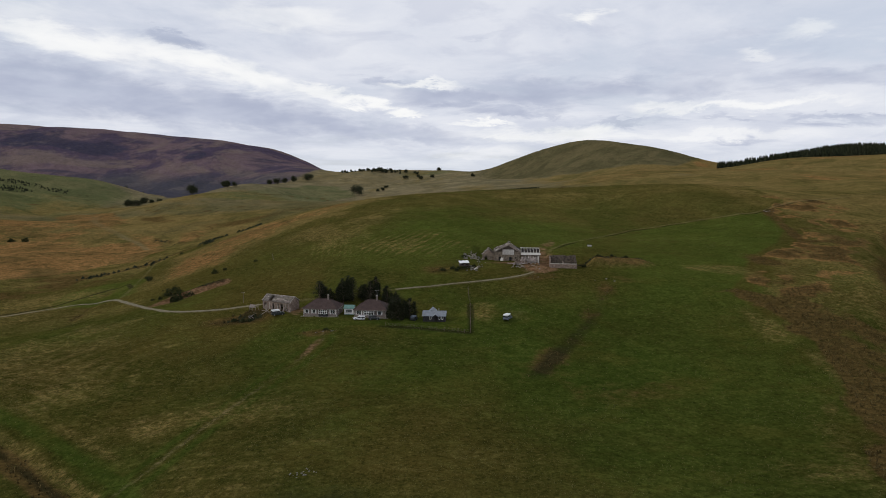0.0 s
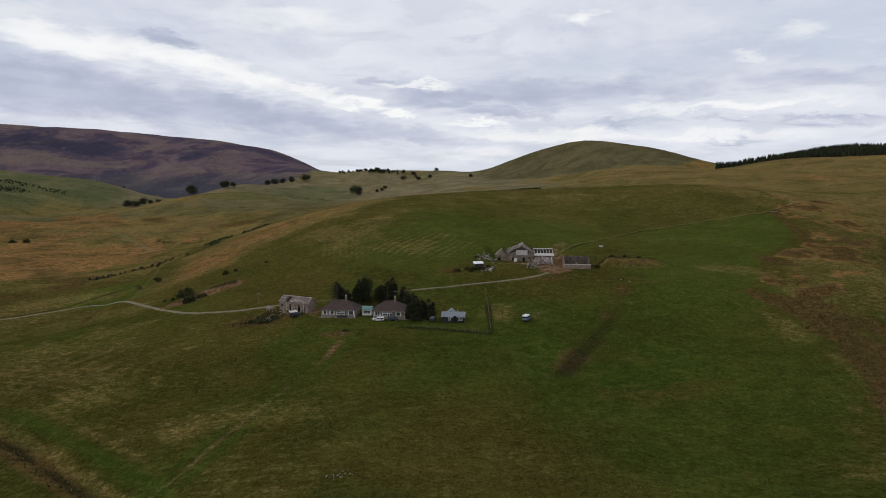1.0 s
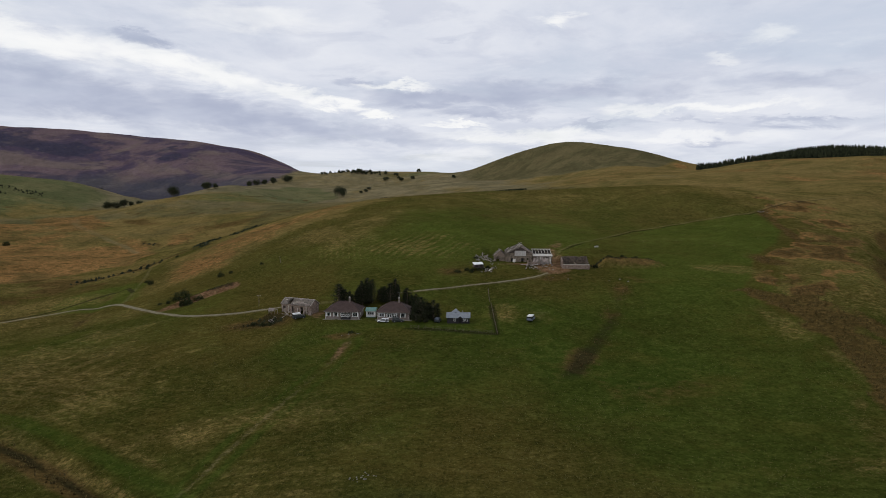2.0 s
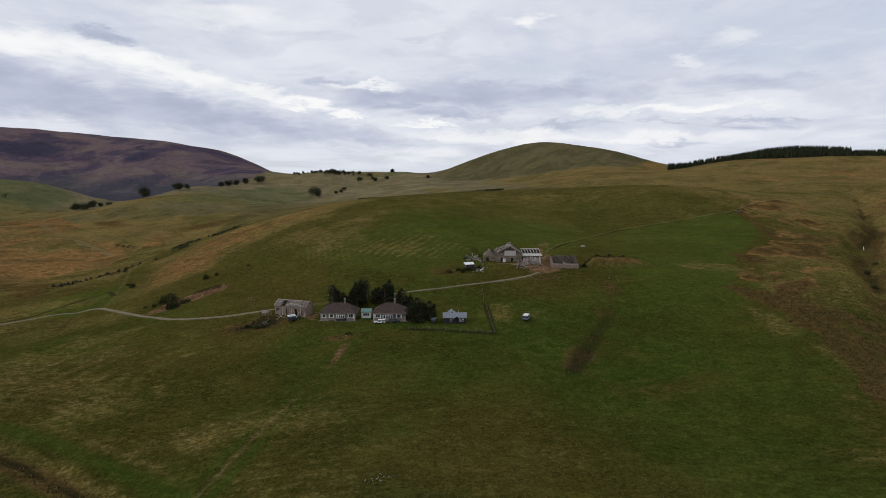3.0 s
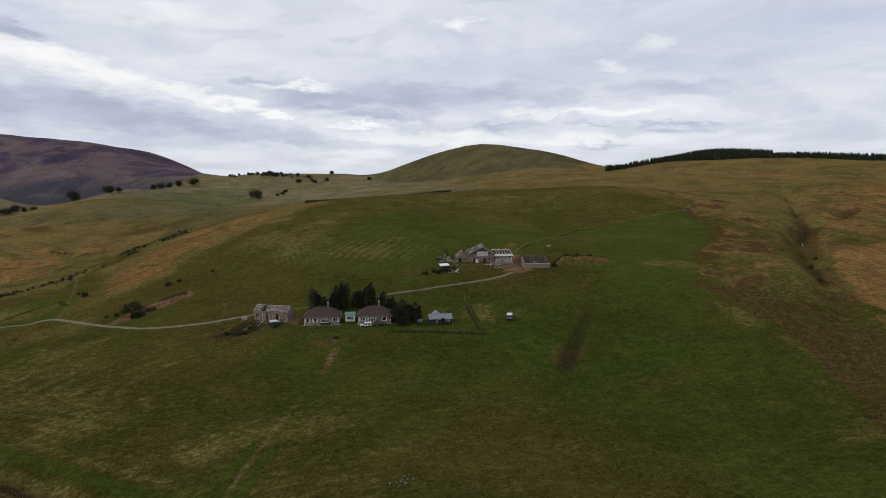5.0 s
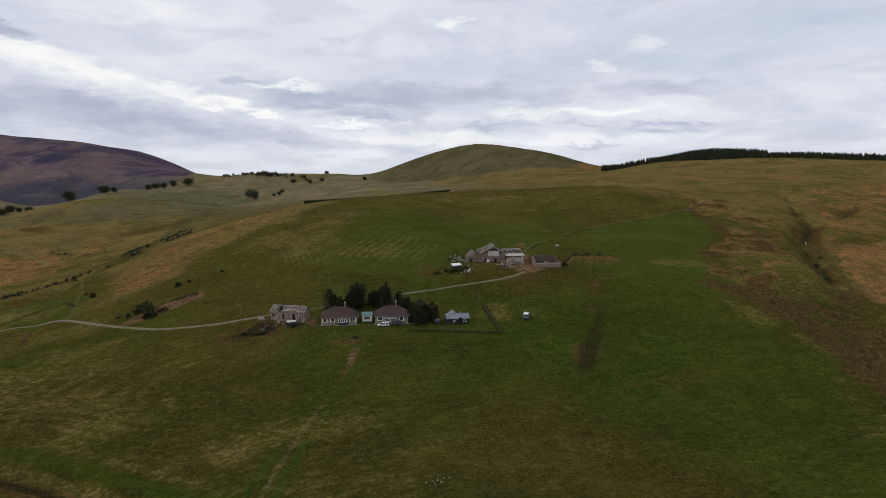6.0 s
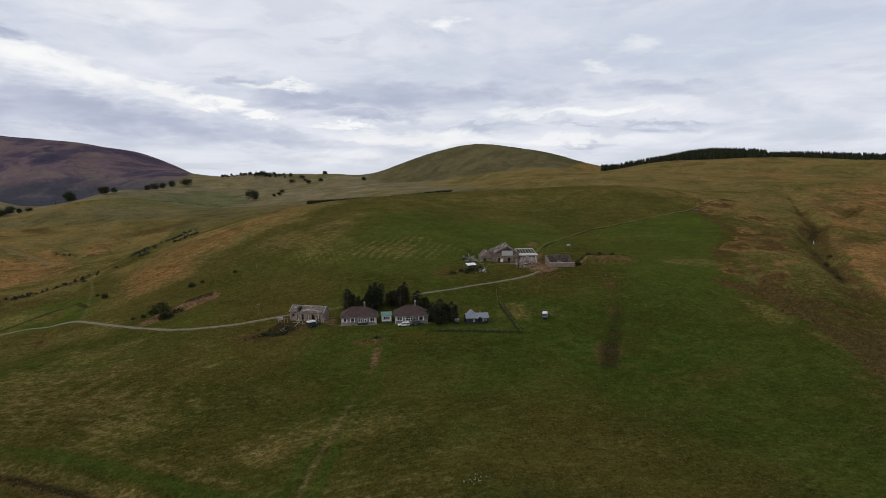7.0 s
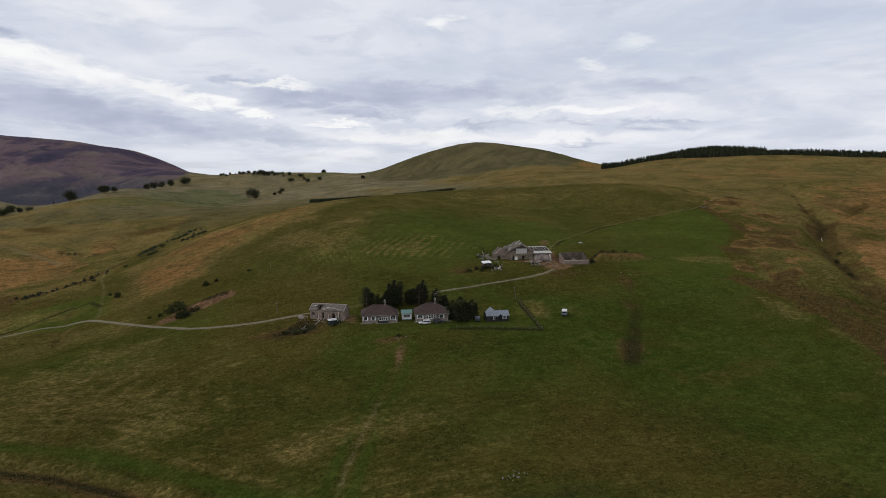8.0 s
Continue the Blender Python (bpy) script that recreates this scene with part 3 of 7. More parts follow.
M_WHITE = plain_material("white_paint", (0.76, 0.75, 0.72), (0.66, 0.65, 0.62), 0.6, 0.5, 0.05, stains=0.2)
M_CREAM = plain_material("cream_panel", (0.42, 0.40, 0.35), (0.33, 0.31, 0.27), 0.8, 0.7, 0.1, stains=0.4)
M_CONCRETE = plain_material("grey_concrete", (0.19, 0.17, 0.14), (0.14, 0.125, 0.10), 0.9, 0.9, 0.3)
M_GLASS = glass_material()
M_DARK = plain_material("dark_interior", (0.012, 0.011, 0.010), (0.02, 0.018, 0.016), 0.5, 0.9, 0.0)
M_SHEET = sheet_material("grey_sheet_roof", (0.15, 0.135, 0.115), (0.095, 0.085, 0.072))
M_ZINC = sheet_material("pale_metal_roof", (0.215, 0.235, 0.26), (0.16, 0.18, 0.20), 0.2, 0.5)
M_OLDSHEET = sheet_material("weathered_sheet", (0.165, 0.140, 0.115), (0.085, 0.070, 0.056))
M_RUST = sheet_material("rusted_sheet", (0.085, 0.062, 0.046), (0.045, 0.036, 0.029))
M_PINKSHEET = sheet_material("faded_sheet", (0.27, 0.22, 0.195), (0.15, 0.12, 0.10))
M_WHITESHEET = sheet_material("whitened_sheet", (0.45, 0.43, 0.40), (0.34, 0.32, 0.295))
M_TAR = plain_material("tarred_timber", (0.015, 0.014, 0.015), (0.026, 0.025, 0.026), 0.6, 0.75, 0.3)
M_TIMBER = plain_material("grey_timber", (0.16, 0.13, 0.10), (0.25, 0.215, 0.175), 0.4, 0.9, 0.4, per_object=0.4)
M_GREEN = plain_material("green_painted_sheet", (0.070, 0.145, 0.122), (0.11, 0.20, 0.17), 0.7, 0.6, 0.1)
M_TYRE = plain_material("tyre_rubber", (0.016, 0.016, 0.016), (0.024, 0.024, 0.024), 0.1, 0.85, 0.1)
M_RIM = plain_material("steel_rim", (0.30, 0.30, 0.30), (0.22, 0.22, 0.22), 0.1, 0.45, 0.0, 0.7)
M_PAINT_WHITE = plain_material("white_car_paint", (0.70, 0.71, 0.70), (0.62, 0.63, 0.62), 1.0, 0.3, 0.0, stains=0.1, spec=0.5)
M_PAINT_DARK = plain_material("dark_green_car_paint", (0.016, 0.022, 0.020), (0.026, 0.032, 0.028), 1.0, 0.35, 0.0, stains=0.1, spec=0.25)
M_PAINT_BLUE = plain_material("slate_blue_car_paint", (0.085, 0.105, 0.135), (0.11, 0.13, 0.16), 1.0, 0.35, 0.0, stains=0.1, spec=0.5)
M_LAMP = plain_material("lamp_glass", (0.55, 0.52, 0.46), (0.42, 0.40, 0.36), 0.1, 0.2, 0.0)
M_BARK = plain_material("pine_bark", (0.075, 0.055, 0.042), (0.12, 0.085, 0.065), 0.3, 0.95, 0.5)
M_NEEDLE = leaf_material("pine_needles", (0.010, 0.013, 0.007), (0.036, 0.040, 0.020))
M_LEAF = leaf_material("dark_leaves", (0.022, 0.027, 0.015), (0.058, 0.062, 0.032))
M_GORSE = leaf_material("gorse_leaves", (0.014, 0.020, 0.008), (0.046, 0.050, 0.018))
M_RUSH = leaf_material("rush_blades", (0.050, 0.040, 0.015), (0.140, 0.102, 0.040))
M_TUFT = leaf_material("grass_blades", (0.050, 0.056, 0.014), (0.150, 0.130, 0.050))
M_ROCK = plain_material("pale_boulder", (0.10, 0.092, 0.075), (0.20, 0.185, 0.155), 0.5, 0.9, 0.5, per_object=0.5)
M_POLE = plain_material("creosoted_pole", (0.11, 0.085, 0.06), (0.17, 0.14, 0.11), 0.5, 0.9, 0.2)
M_BLACKSHEET = plain_material("pitch_black_sheet", (0.020, 0.017, 0.015), (0.034, 0.029, 0.025), 0.6, 0.95, 0.2, spec=0.05)

# ---- cover: which plants grow where, as weights on the ground's points ----
TRACK_LINE = [(-290, 244), (-250, 258), (-222, 270), (-210, 279), (-200, 285), (-190, 288.5), (-178, 292), (-170, 293), (-157, 287.5), (-146, 275.5), (-135.6, 263.9), (-123, 250.5), (-111, 240), (-101, 234.5), (-93, 232.3), (-84, 231), (-75.5, 230.8), (-66, 230.9), (-56, 231)]
FARM_TRACK = [(-56, 231), (-44, 231.8), (-30, 233.2), (-19.6, 234.5), (-6.6, 236.2), (2.1, 239), (12, 241.5), (20.2, 243.9), (26, 246.2), (30.9, 248.6), (36, 252.9), (39, 257.5), (41, 263)]
HILL_TRACK = [(44, 276), (47, 285), (57.4, 299.8), (79, 321.8), (101.2, 342.8), (124.5, 351.8), (146.1, 358.2), (168.3, 364.4), (188.3, 371.8), (215, 393), (245, 415), (281, 440), (330, 470)]
GLEN_TRACK = [(-155.2, 288), (-160.3, 311), (-167, 339), (-178.5, 374), (-183.7, 403), (-181, 416), (-174, 424), (-166, 436), (-158, 452), (-165, 500), (-200, 560)]
SIDE_TRACK = [(-215, 281), (-195, 291), (-189, 296), (-182, 308), (-176, 320), (-167, 319), (-160, 308)]
FIELD_PATH = [(-40, 197), (-39, 190), (-44, 175), (-54, 150), (-59, 137), (-63, 125), (-70, 108), (-78, 85)]
PASTURE_EDGE = [(205, 392), (190.4, 372.7), (181.8, 328), (166, 305), (145, 283), (134, 268), (125, 250), (112, 232), (114.6, 222), (115, 208), (114, 190), (110, 175), (105, 160), (97, 144), (91, 128), (85, 100), (80, 60)]
MOWN_SWEEP = [(-121, 158), (-119, 167), (-127, 179), (-140, 194), (-149, 209), (-156, 227)]
DARK_STRIP = [(64, 243.6), (57, 226), (52, 212), (43, 197), (33, 181), (26, 168), (22.4, 161.7)]


# pieces of the glen and the hills with a cover of their own, as outlines in plan
LOW_BRACKEN = [(-342, 465), (-335, 493), (-302, 505), (-278, 522), (-230, 490), (-206, 449), (-204, 408), (-230, 413), (-240, 398), (-249, 361), (-270, 350), (-330, 400)]
TOP_BRACKEN = [(-445, 698), (-464, 743), (-393, 723), (-338, 640), (-355, 605), (-388, 618)]
PEAT_BOG = [(-236, 356), (-232, 390), (-197, 355), (-186, 331), (-208, 321), (-218, 310), (-240, 300), (-262, 337)]
GREEN_TONGUE = [(-200, 286), (-197, 318), (-178, 333), (-158, 323), (-150, 296), (-161, 285), (-174, 283)]
HILL_FIELD = [(-340, 770), (-313, 760), (-294, 917), (-238, 1200), (-159, 1040), (-150, 990), (-177, 963), (-200, 760), (-266, 745)]
SPUR_CREST = [(-158, 337), (-166, 380), (-150, 405), (-118, 430), (-92, 455), (-40, 475), (-35, 420), (-71, 378), (-88, 361), (-102, 340), (-114, 319), (-135, 303)]
TAN_RIDGE = [(132, 700), (192, 829), (245, 958), (270, 955), (300, 920), (340, 912), (365, 870), (370, 823), (297, 723), (262, 715), (227, 708), (192, 697), (158, 688)]
FAR_HEDGE = [(-275, 836), (-250, 940), (-181, 982), (-151, 977)]
GLEN_PATH = [(-400, 700), (-363, 630), (-338, 600), (-300, 560), (-262, 520), (-238, 486)]
BURN_EDGE = [(-215, 372), (-196, 380), (-186, 396), (-174, 409), (-161, 419), (-148, 428), (-136, 436), (-125, 452), (-115, 480), (-100, 520)]
RUSH_STRIP = [(101, 234), (104, 230), (112, 218), (115, 206), (117, 197), (116, 190), (115, 181), (109, 166), (104, 157), (98, 142), (92, 126), (84, 96), (100, 85), (122, 120), (136, 155), (150, 186), (144, 199), (138, 212), (132, 223), (121, 228), (110, 237)]
UPPER_RUSH = [(189, 370), (187, 351), (181, 327), (176, 308), (203, 306)]
CROSS_DYKE = [(184, 330), (214, 335), (250, 351), (275, 360)]
HOLLOW = [(-315, 655), (-260, 609), (-212, 583), (-186, 590), (-164, 627), (-123, 651)]
BURN_BANK = [(-212, 352), (-205, 360), (-198, 368), (-190, 384), (-187, 398), (-180, 404), (-165, 416), (-155, 410)]
TAN_DYKE = [(118, 665), (128, 692), (158, 688), (192, 697), (227, 708), (262, 715), (307, 731)]
GULLY_BRANCH = [(262, 350), (293, 365), (314, 376), (339, 392)]
GLEN_BANDS = [(-320, 605), (-303, 670), (-237, 655), (-189, 656), (-184, 617), (-221, 609), (-260, 596), (-284, 566)]
GREEN_HILL = [(-900, 700), (-560, 690), (-470, 735), (-455, 820), (-470, 930), (-560, 1010), (-900, 1100)]
OLD_DYKE = [(-20, 425), (19, 444), (45, 461), (68, 474), (110, 500)]


def inside(x, y, outline, soft):
    """1 well inside an outline, 0 well outside it."""
    x, y = np.asarray(x, float), np.asarray(y, float)
    d, _ = from_line(x, y, outline + outline[:1])
    odd = np.zeros(x.shape, bool)
    for (ax, ay), (bx, by) in zip(outline, outline[1:] + outline[:1]):
        crosses = (ay > y) != (by > y)
        at = ax + (y - ay) / (by - ay if by != ay else 1e-9) * (bx - ax)
        odd ^= crosses & (x < at)
    return ramp(np.where(odd, d, -d), -soft, soft)


def patch(x, y, cx, cy, rx, ry, turn=0.0):
    return swell(x, y, cx, cy, rx, ry, turn, 1.0)


def cover(x, y):
    far = np.hypot(x, y)
    n1, n2 = fbm(x, y, 60, 4, 1), fbm(x, y, 16, 3, 5)
    wide = fbm(x, y, 300, 4, 3)
    # which side of the pasture's right-hand edge a point lies on
    ex = np.interp(y, [p[1] for p in reversed(PASTURE_EDGE)], [p[0] for p in reversed(PASTURE_EDGE)])
    right = x - ex
    ditch, _ = from_line(x, y, DITCH)
    gully, _ = from_line(x, y, GULLY)
    stream, _ = from_line(x, y, STREAM)
    path, _ = from_line(x, y, FIELD_PATH)
    strip, _ = from_line(x, y, DARK_STRIP)
    scar, _ = from_line(x, y, SCAR)

    # straw-coloured hill grass: the spur, the upper hill, the shoulders
    low = 1 - ramp(y, 395, 430)
    spur = ramp(y - 0.9 * (x + 100), 285, 360) * ramp(-x, 55, 105) * ramp(x, -172, -150) * (1 - ramp(y, 560, 680))
    wob = 8 * n2
    px_, py_ = x + wob, y + 8 * n1
    hill = 0.50 * spur
    hill = np.maximum(hill, 0.95 * inside(px_, py_, SPUR_CREST, 20))
    hill = np.maximum(hill, 0.80 * inside(px_, py_, GLEN_BANDS, 14))
    hill = np.maximum(hill, 0.36 * ramp(y, 330, 480) * ramp(x, -170, -120))
    hill = np.maximum(hill, 0.66 * ramp(y, 380, 560) * ramp(x, 30, 190))
    hill = np.maximum(hill, 0.95 * ramp(y, 450, 600) * ramp(x, 200, 300))
    hill = np.maximum(hill, 0.66 * ramp(right, 0, 14) * ramp(y, 170, 230))
    hill = np.maximum(hill, 1.3 * inside(px_, py_, TAN_RIDGE, 12))
    dry = hill + 0.30 * n1 + 0.15 * n2
    glen_edge = ramp(-x, 165, 185) * (1 - ramp(-x, 480, 600)) * ramp(y, 300, 340) * (1 - ramp(y, 640, 720))
    dry = np.maximum(dry, (0.60 + 0.45 * n1) * glen_edge)
    dry = np.maximum(dry, 0.50 * (1 - ramp(far, 900, 1100)) * ramp(y, 640, 720) * ramp(-x, 100, 180) + 0.35 * n1)
    dry = np.maximum(dry, 0.46 * ramp(y, 1150, 1300) * (1 - ramp(x, 60, 160)) * (0.8 + 0.7 * wide))
    burn, _ = from_line(x, y, BURN_EDGE)
    dry = np.maximum(dry, 0.7 * np.exp(-((burn - 4) / 3.0) ** 2) * (0.9 + 0.6 * n2))
    # strips of uncut grass: mowing marks round the lower field's edge, and along the ditch
    marks = 0.5 + 0.5 * np.sin(ditch * 1.5 + 3.0 * n2 + 2.0 * n1)
    side = ramp(y - np.interp(x, [-190, -135, -109, -72, -50], [166, 154, 143, 116, 80]), 0.5, 4.0)
    brow = ditch * np.sign(y - np.interp(x, [p[0] for p in DITCH], [p[1] for p in DITCH]))
    dry = np.maximum(dry, 1.6 * np.exp(-((brow - 1.8) / 1.15) ** 2) * (0.95 + 0.5 * n2))
    dry = np.maximum(dry, (0.75 + 0.9 * n2) * np.exp(-((brow - 11.0) / 1.8) ** 2) * ramp(-x, 62, 80))
    sweep, _ = from_line(x, y, MOWN_SWEEP)
    dry = np.maximum(dry, (0.80 + 0.5 * n2) * np.maximum(np.exp(-(sweep / 1.8) ** 2), 0.8 * np.exp(-((sweep - 8.0) / 1.6) ** 2)))
    dry = np.maximum(dry, (0.95 * marks + 0.22 + 0.35 * n2) * np.exp(-((ditch - 25) / 13.0) ** 2) * side * ramp(-x, 80, 116))
    dry = np.maximum(dry, (0.30 + 0.20 * np.sin(x * 1.9 + 0.5 * y + 3 * n2) + 0.6 * n2) * patch(x, y, -58, 112, 10, 8, 20))
    dry = np.maximum(dry, (0.40 * patch(x, y, -66, 146, 16, 5, 10) + 0.42 * patch(x, y, -92, 146, 18, 5, -12) + 0.24 * patch(x, y, -62, 172, 26, 10, -8) + 0.28 * patch(x, y, -40, 146, 16, 12)) * (0.9 + 1.6 * n2))
    dry = np.maximum(dry, (0.36 + 0.36 * np.sin(x * 2.3 + 0.3 * y + 1.5 * n2) + 0.5 * n2) * patch(x, y, -56, 293, 9, 16, 8) ** 0.6)
    dry = np.maximum(dry, (0.36 + 0.34 * np.sin(x * 1.3 - 0.75 * y + 4 * n2) + 0.7 * n2 + 0.4 * n1) * patch(x, y, -14, 296, 18, 13) ** 0.6)
    dry = np.maximum(dry, (0.58 + 0.6 * n2 + 0.5 * n1) * patch(x, y, -175, 215, 60, 40, 10))
    bands = 0.5 + 0.5 * np.sin(0.9 * np.hypot(x + 62, 1.25 * (y - 178)) + 2.5 * n2)
    dry = np.maximum(dry, (0.34 + 0.42 * bands + 0.6 * n2 + 0.4 * n1) * patch(x, y, -142, 180, 46, 32, -15))
    dry = np.maximum(dry, (0.56 * patch(x, y, 113, 259, 15, 3.6, -18) + 0.50 * patch(x, y, 122, 259, 18, 5)) * (0.9 + 1.5 * n2))
    dry = np.maximum(dry, (0.26 * patch(x, y, 10, 222, 6, 14, 15) + 0.34 * patch(x, y, 13, 207, 4, 11)) * (0.9 + 1.5 * n2))
    dry = np.maximum(dry, (0.22 + 0.9 * n2) * np.exp(-((right + 7) / 8.0) ** 2) * (1 - ramp(y, 215, 250)))
    dry = np.maximum(dry, (0.72 + 0.8 * n2) * (patch(x, y, 110.5, 180, 2.0, 5, -15) + patch(x, y, 109, 168, 1.5, 6, -25) + patch(x, y, 96, 149, 1.5, 4, -30)))
    dry = np.maximum(dry, (0.16 + 0.6 * n2) * patch(x, y, 75, 120, 40, 25))
    dry = np.maximum(dry, (0.18 + 0.7 * n2) * patch(x, y, -30, 122, 40, 12))
    dry = np.maximum(dry, (0.66 + 0.5 * n2) * patch(x, y, -205, 302, 34, 14, 25) + (0.60 + 0.5 * n2) * patch(x, y, -185, 256, 55, 26))
    ring = np.hypot((x - 72) / 16.0, (y - 265.5) / 5.5)
    clamp_face = np.exp(-(ring / 1.05) ** 4) * (1 - ramp(y, 264.8, 266.4))
    dry = np.maximum(dry, (1.8 + 0.5 * n2) * clamp_face)

    # rush and dead grass: the strip beyond the pasture, the gully, the boggy patches
    beyond = ramp(right + 6 * n2, -2, 6) * (1 - ramp(right, 30, 60)) * low
    n3 = fbm(x, y, 8, 3, 9)
    rush = (0.36 - 0.14 * ramp(y, 235, 260) + 0.9 * n2 + 1.0 * n3) * beyond
    rush = np.maximum(rush, (1.02 + 0.5 * n2 + 0.8 * n3) * inside(x + 5 * n2, y + 4 * n3, RUSH_STRIP, 3.0))
    upper, _ = from_line(x, y, UPPER_RUSH)
    rush = np.maximum(rush, (0.74 + 0.6 * n3) * np.exp(-(upper / 3.8) ** 2))
    cross, _ = from_line(x, y, CROSS_DYKE)
    rush = np.maximum(rush, 0.6 * np.exp(-(cross / 1.6) ** 2))
    rush = np.maximum(rush, (0.95 + 0.5 * n3) * patch(x, y, 140, 271, 6, 9, 20) + (0.75 + 0.7 * n3) * patch(x, y, 130, 240, 9, 7))
    bank, _ = from_line(x, y, BURN_BANK)
    rush = np.maximum(rush, (0.85 + 0.8 * n3) * np.exp(-(bank / 3.4) ** 2))
    hollow, _ = from_line(x, y, HOLLOW)
    rush = np.maximum(rush, (0.50 + 0.5 * n1) * np.exp(-(hollow / 16) ** 2))
    rush = np.maximum(rush, (0.70 + 0.9 * n2) * np.exp(-(gully / 10.0) ** 2) * ramp(y, 130, 180) * low)
    rush = np.maximum(rush, (0.42 + 0.4 * n2 + 0.5 * n3) * np.exp(-(strip / 6.0) ** 2) * ramp(y, 152, 174))
    rush = np.maximum(rush, (0.44 + 0.6 * n2) * patch(x, y, 62, 249, 14, 5, -10) + (0.40 + 0.6 * n2) * patch(x, y, 40, 247, 15, 5))
    rush = np.maximum(rush, 0.30 * patch(x, y, 50, 160, 22, 8, 0) * (0.8 + n1))
    rush = np.maximum(rush, (1.15 + 0.5 * n2) * np.exp(-((brow + 2.0) / 2.7) ** 2))
    rush = np.maximum(rush, 0.45 * np.exp(-(stream / 6) ** 2) * (0.7 + n2))
    rush = np.maximum(rush, (0.50 + 0.7 * n2) * patch(x, y, 4, 256, 14, 6) + 0.8 * patch(x, y, -42, 197, 5, 2.2) + 1.1 * patch(x, y, -73, 216.0, 10, 4.5))
    rush = np.maximum(rush, 1.5 * np.exp(-(ring / 1.1) ** 4) * ramp(y, 264.8, 266.4))
    rush = np.maximum(rush, (0.66 + 0.6 * n2 + 0.7 * n3) * inside(px_, py_, PEAT_BOG, 10))
    rush = np.maximum(rush, 0.70 * np.exp(-(burn / 1.8) ** 2) * (0.9 + 0.8 * n2))
    hedge, _ = from_line(x, y, FAR_HEDGE)
    rush = np.maximum(rush, 0.65 * np.exp(-(hedge / 4.0) ** 2))
    tan_dyke, _ = from_line(x, y, TAN_DYKE)
    rush = np.maximum(rush, 0.66 * np.exp(-(tan_dyke / 4.5) ** 2))
    branch, _ = from_line(x, y, GULLY_BRANCH)
    rush = np.maximum(rush, (0.60 + 0.8 * n2) * np.exp(-(branch / 6.0) ** 2))
    dyke, _ = from_line(x, y, OLD_DYKE)
    rush = np.maximum(rush, 0.62 * np.exp(-(dyke / 2.2) ** 2))
    garden, _ = from_line(x, y, ((-22, 200.5), (-8, 197.8), (8.0, 195.0), (8.4, 206), (8.6, 219)))

    # bracken: the glen floor and the far bank of the gully
    glen = np.maximum(1.25 * inside(px_, py_, LOW_BRACKEN, 14), 1.2 * inside(px_, py_, TOP_BRACKEN, 14))
    glen = np.maximum(glen, 0.66 * ramp(-x, 300, 350) * ramp(y, 430, 480) * (1 - ramp(y, 620, 690)))
    glen = np.maximum(glen, 0.52 * ramp(-x, 195, 225) * ramp(y, 345, 380) * (1 - ramp(y, 560, 640)))
    bracken = glen * (1 + 0.5 * n1 + 0.3 * n2) + 0.12 * n1 - 0.05
    bracken = np.maximum(bracken, (0.62 + 0.6 * n1) * inside(px_, py_, SPUR_CREST, 26) + 0.2 * n1)
    east = x - np.interp(y, [p[1] for p in reversed(GULLY)], [p[0] for p in reversed(GULLY)])
    bracken = np.maximum(bracken, (0.70 + 0.8 * n1 + 0.5 * n2) * ramp(east + 9 * n2 + 6 * n1, 6, 16) * ramp(y, 140, 200) * (1 - 0.5 * ramp(y, 400, 520)))
    bracken = np.maximum(bracken, (0.70 + 0.8 * n2 + 0.6 * n3) * patch(x, y, 141, 251, 13, 5) + (0.50 + 0.8 * n2 + 1.0 * n3) * beyond * ramp(y, 215, 240))
    bracken = np.maximum(bracken, 0.36 * ramp(y, 440, 560) * ramp(x, 180, 300) * (1 - ramp(y, 1040, 1100)) * (0.9 + 0.5 * n1))
    bracken = np.maximum(bracken, 0.42 * inside(px_, py_, TAN_RIDGE, 12))
    bracken = np.maximum(bracken, (0.85 + 0.5 * n2) * clamp_face)
    bracken = bracken - 1.0 * ramp(y, 760, 840) * ramp(-x, 100, 160) - 0.5 * np.exp(-(stream / 7) ** 2)

    heather = ramp(y + 0.35 * np.abs(x + 900), 1420, 1500) * ramp(-x, 300, 380)
    heather = np.maximum(heather, 0.9 * ramp(-x, 1100, 1300))
    rush = np.maximum(rush, (0.34 + 0.7 * n1 + 0.4 * wide) * patch(x, y, 350, 1120, 90, 60, -35))

    # bare ground: the farmyard, the slip, worn gateways
    bare = 0.90 * patch(x, y, 42, 275, 4.5, 12, -8) + 0.85 * patch(x, y, 39, 258, 6, 5)
    bare = np.maximum(bare, (0.5 + 0.8 * n2) * patch(x, y, 48, 296, 3.0, 8, -20))
    face = (y - 266) * 0.79 - (x + 113) * 0.61 + 2.2 * n2
    bare = np.maximum(bare, (1.3 + 0.5 * n2) * np.exp(-(np.maximum(scar - 1.0, 0) / 2.6) ** 2) * (1 - ramp(face, 0.8, 1.8)))
    bare = np.maximum(bare, 0.56 * patch(x, y, -41.5, 185, 1.2, 8.0, -14) + 0.62 * patch(x, y, -54, 217.5, 3.0, 6, 0))
    bare = np.maximum(bare, 0.7 * patch(x, y, 31, 263, 12, 2.5, -4) + 0.8 * patch(x, y, -121, 258, 6, 3, 30))
    worn = 0.76 * np.exp(-(path / 0.9) ** 2) * (0.92 + 1.0 * n2)
    worn = np.maximum(worn, 0.4 * patch(x, y, 24, 214, 5, 8) + 0.7 * patch(x, y, 36, 254, 5, 4))
    for line, width in ((TRACK_LINE, 2.0), (FARM_TRACK, 2.0), (HILL_TRACK, 1.1), (GLEN_TRACK, 1.6), (SIDE_TRACK, 1.3), (GLEN_PATH, 3.0)):
        d, _ = from_line(x, y, line)
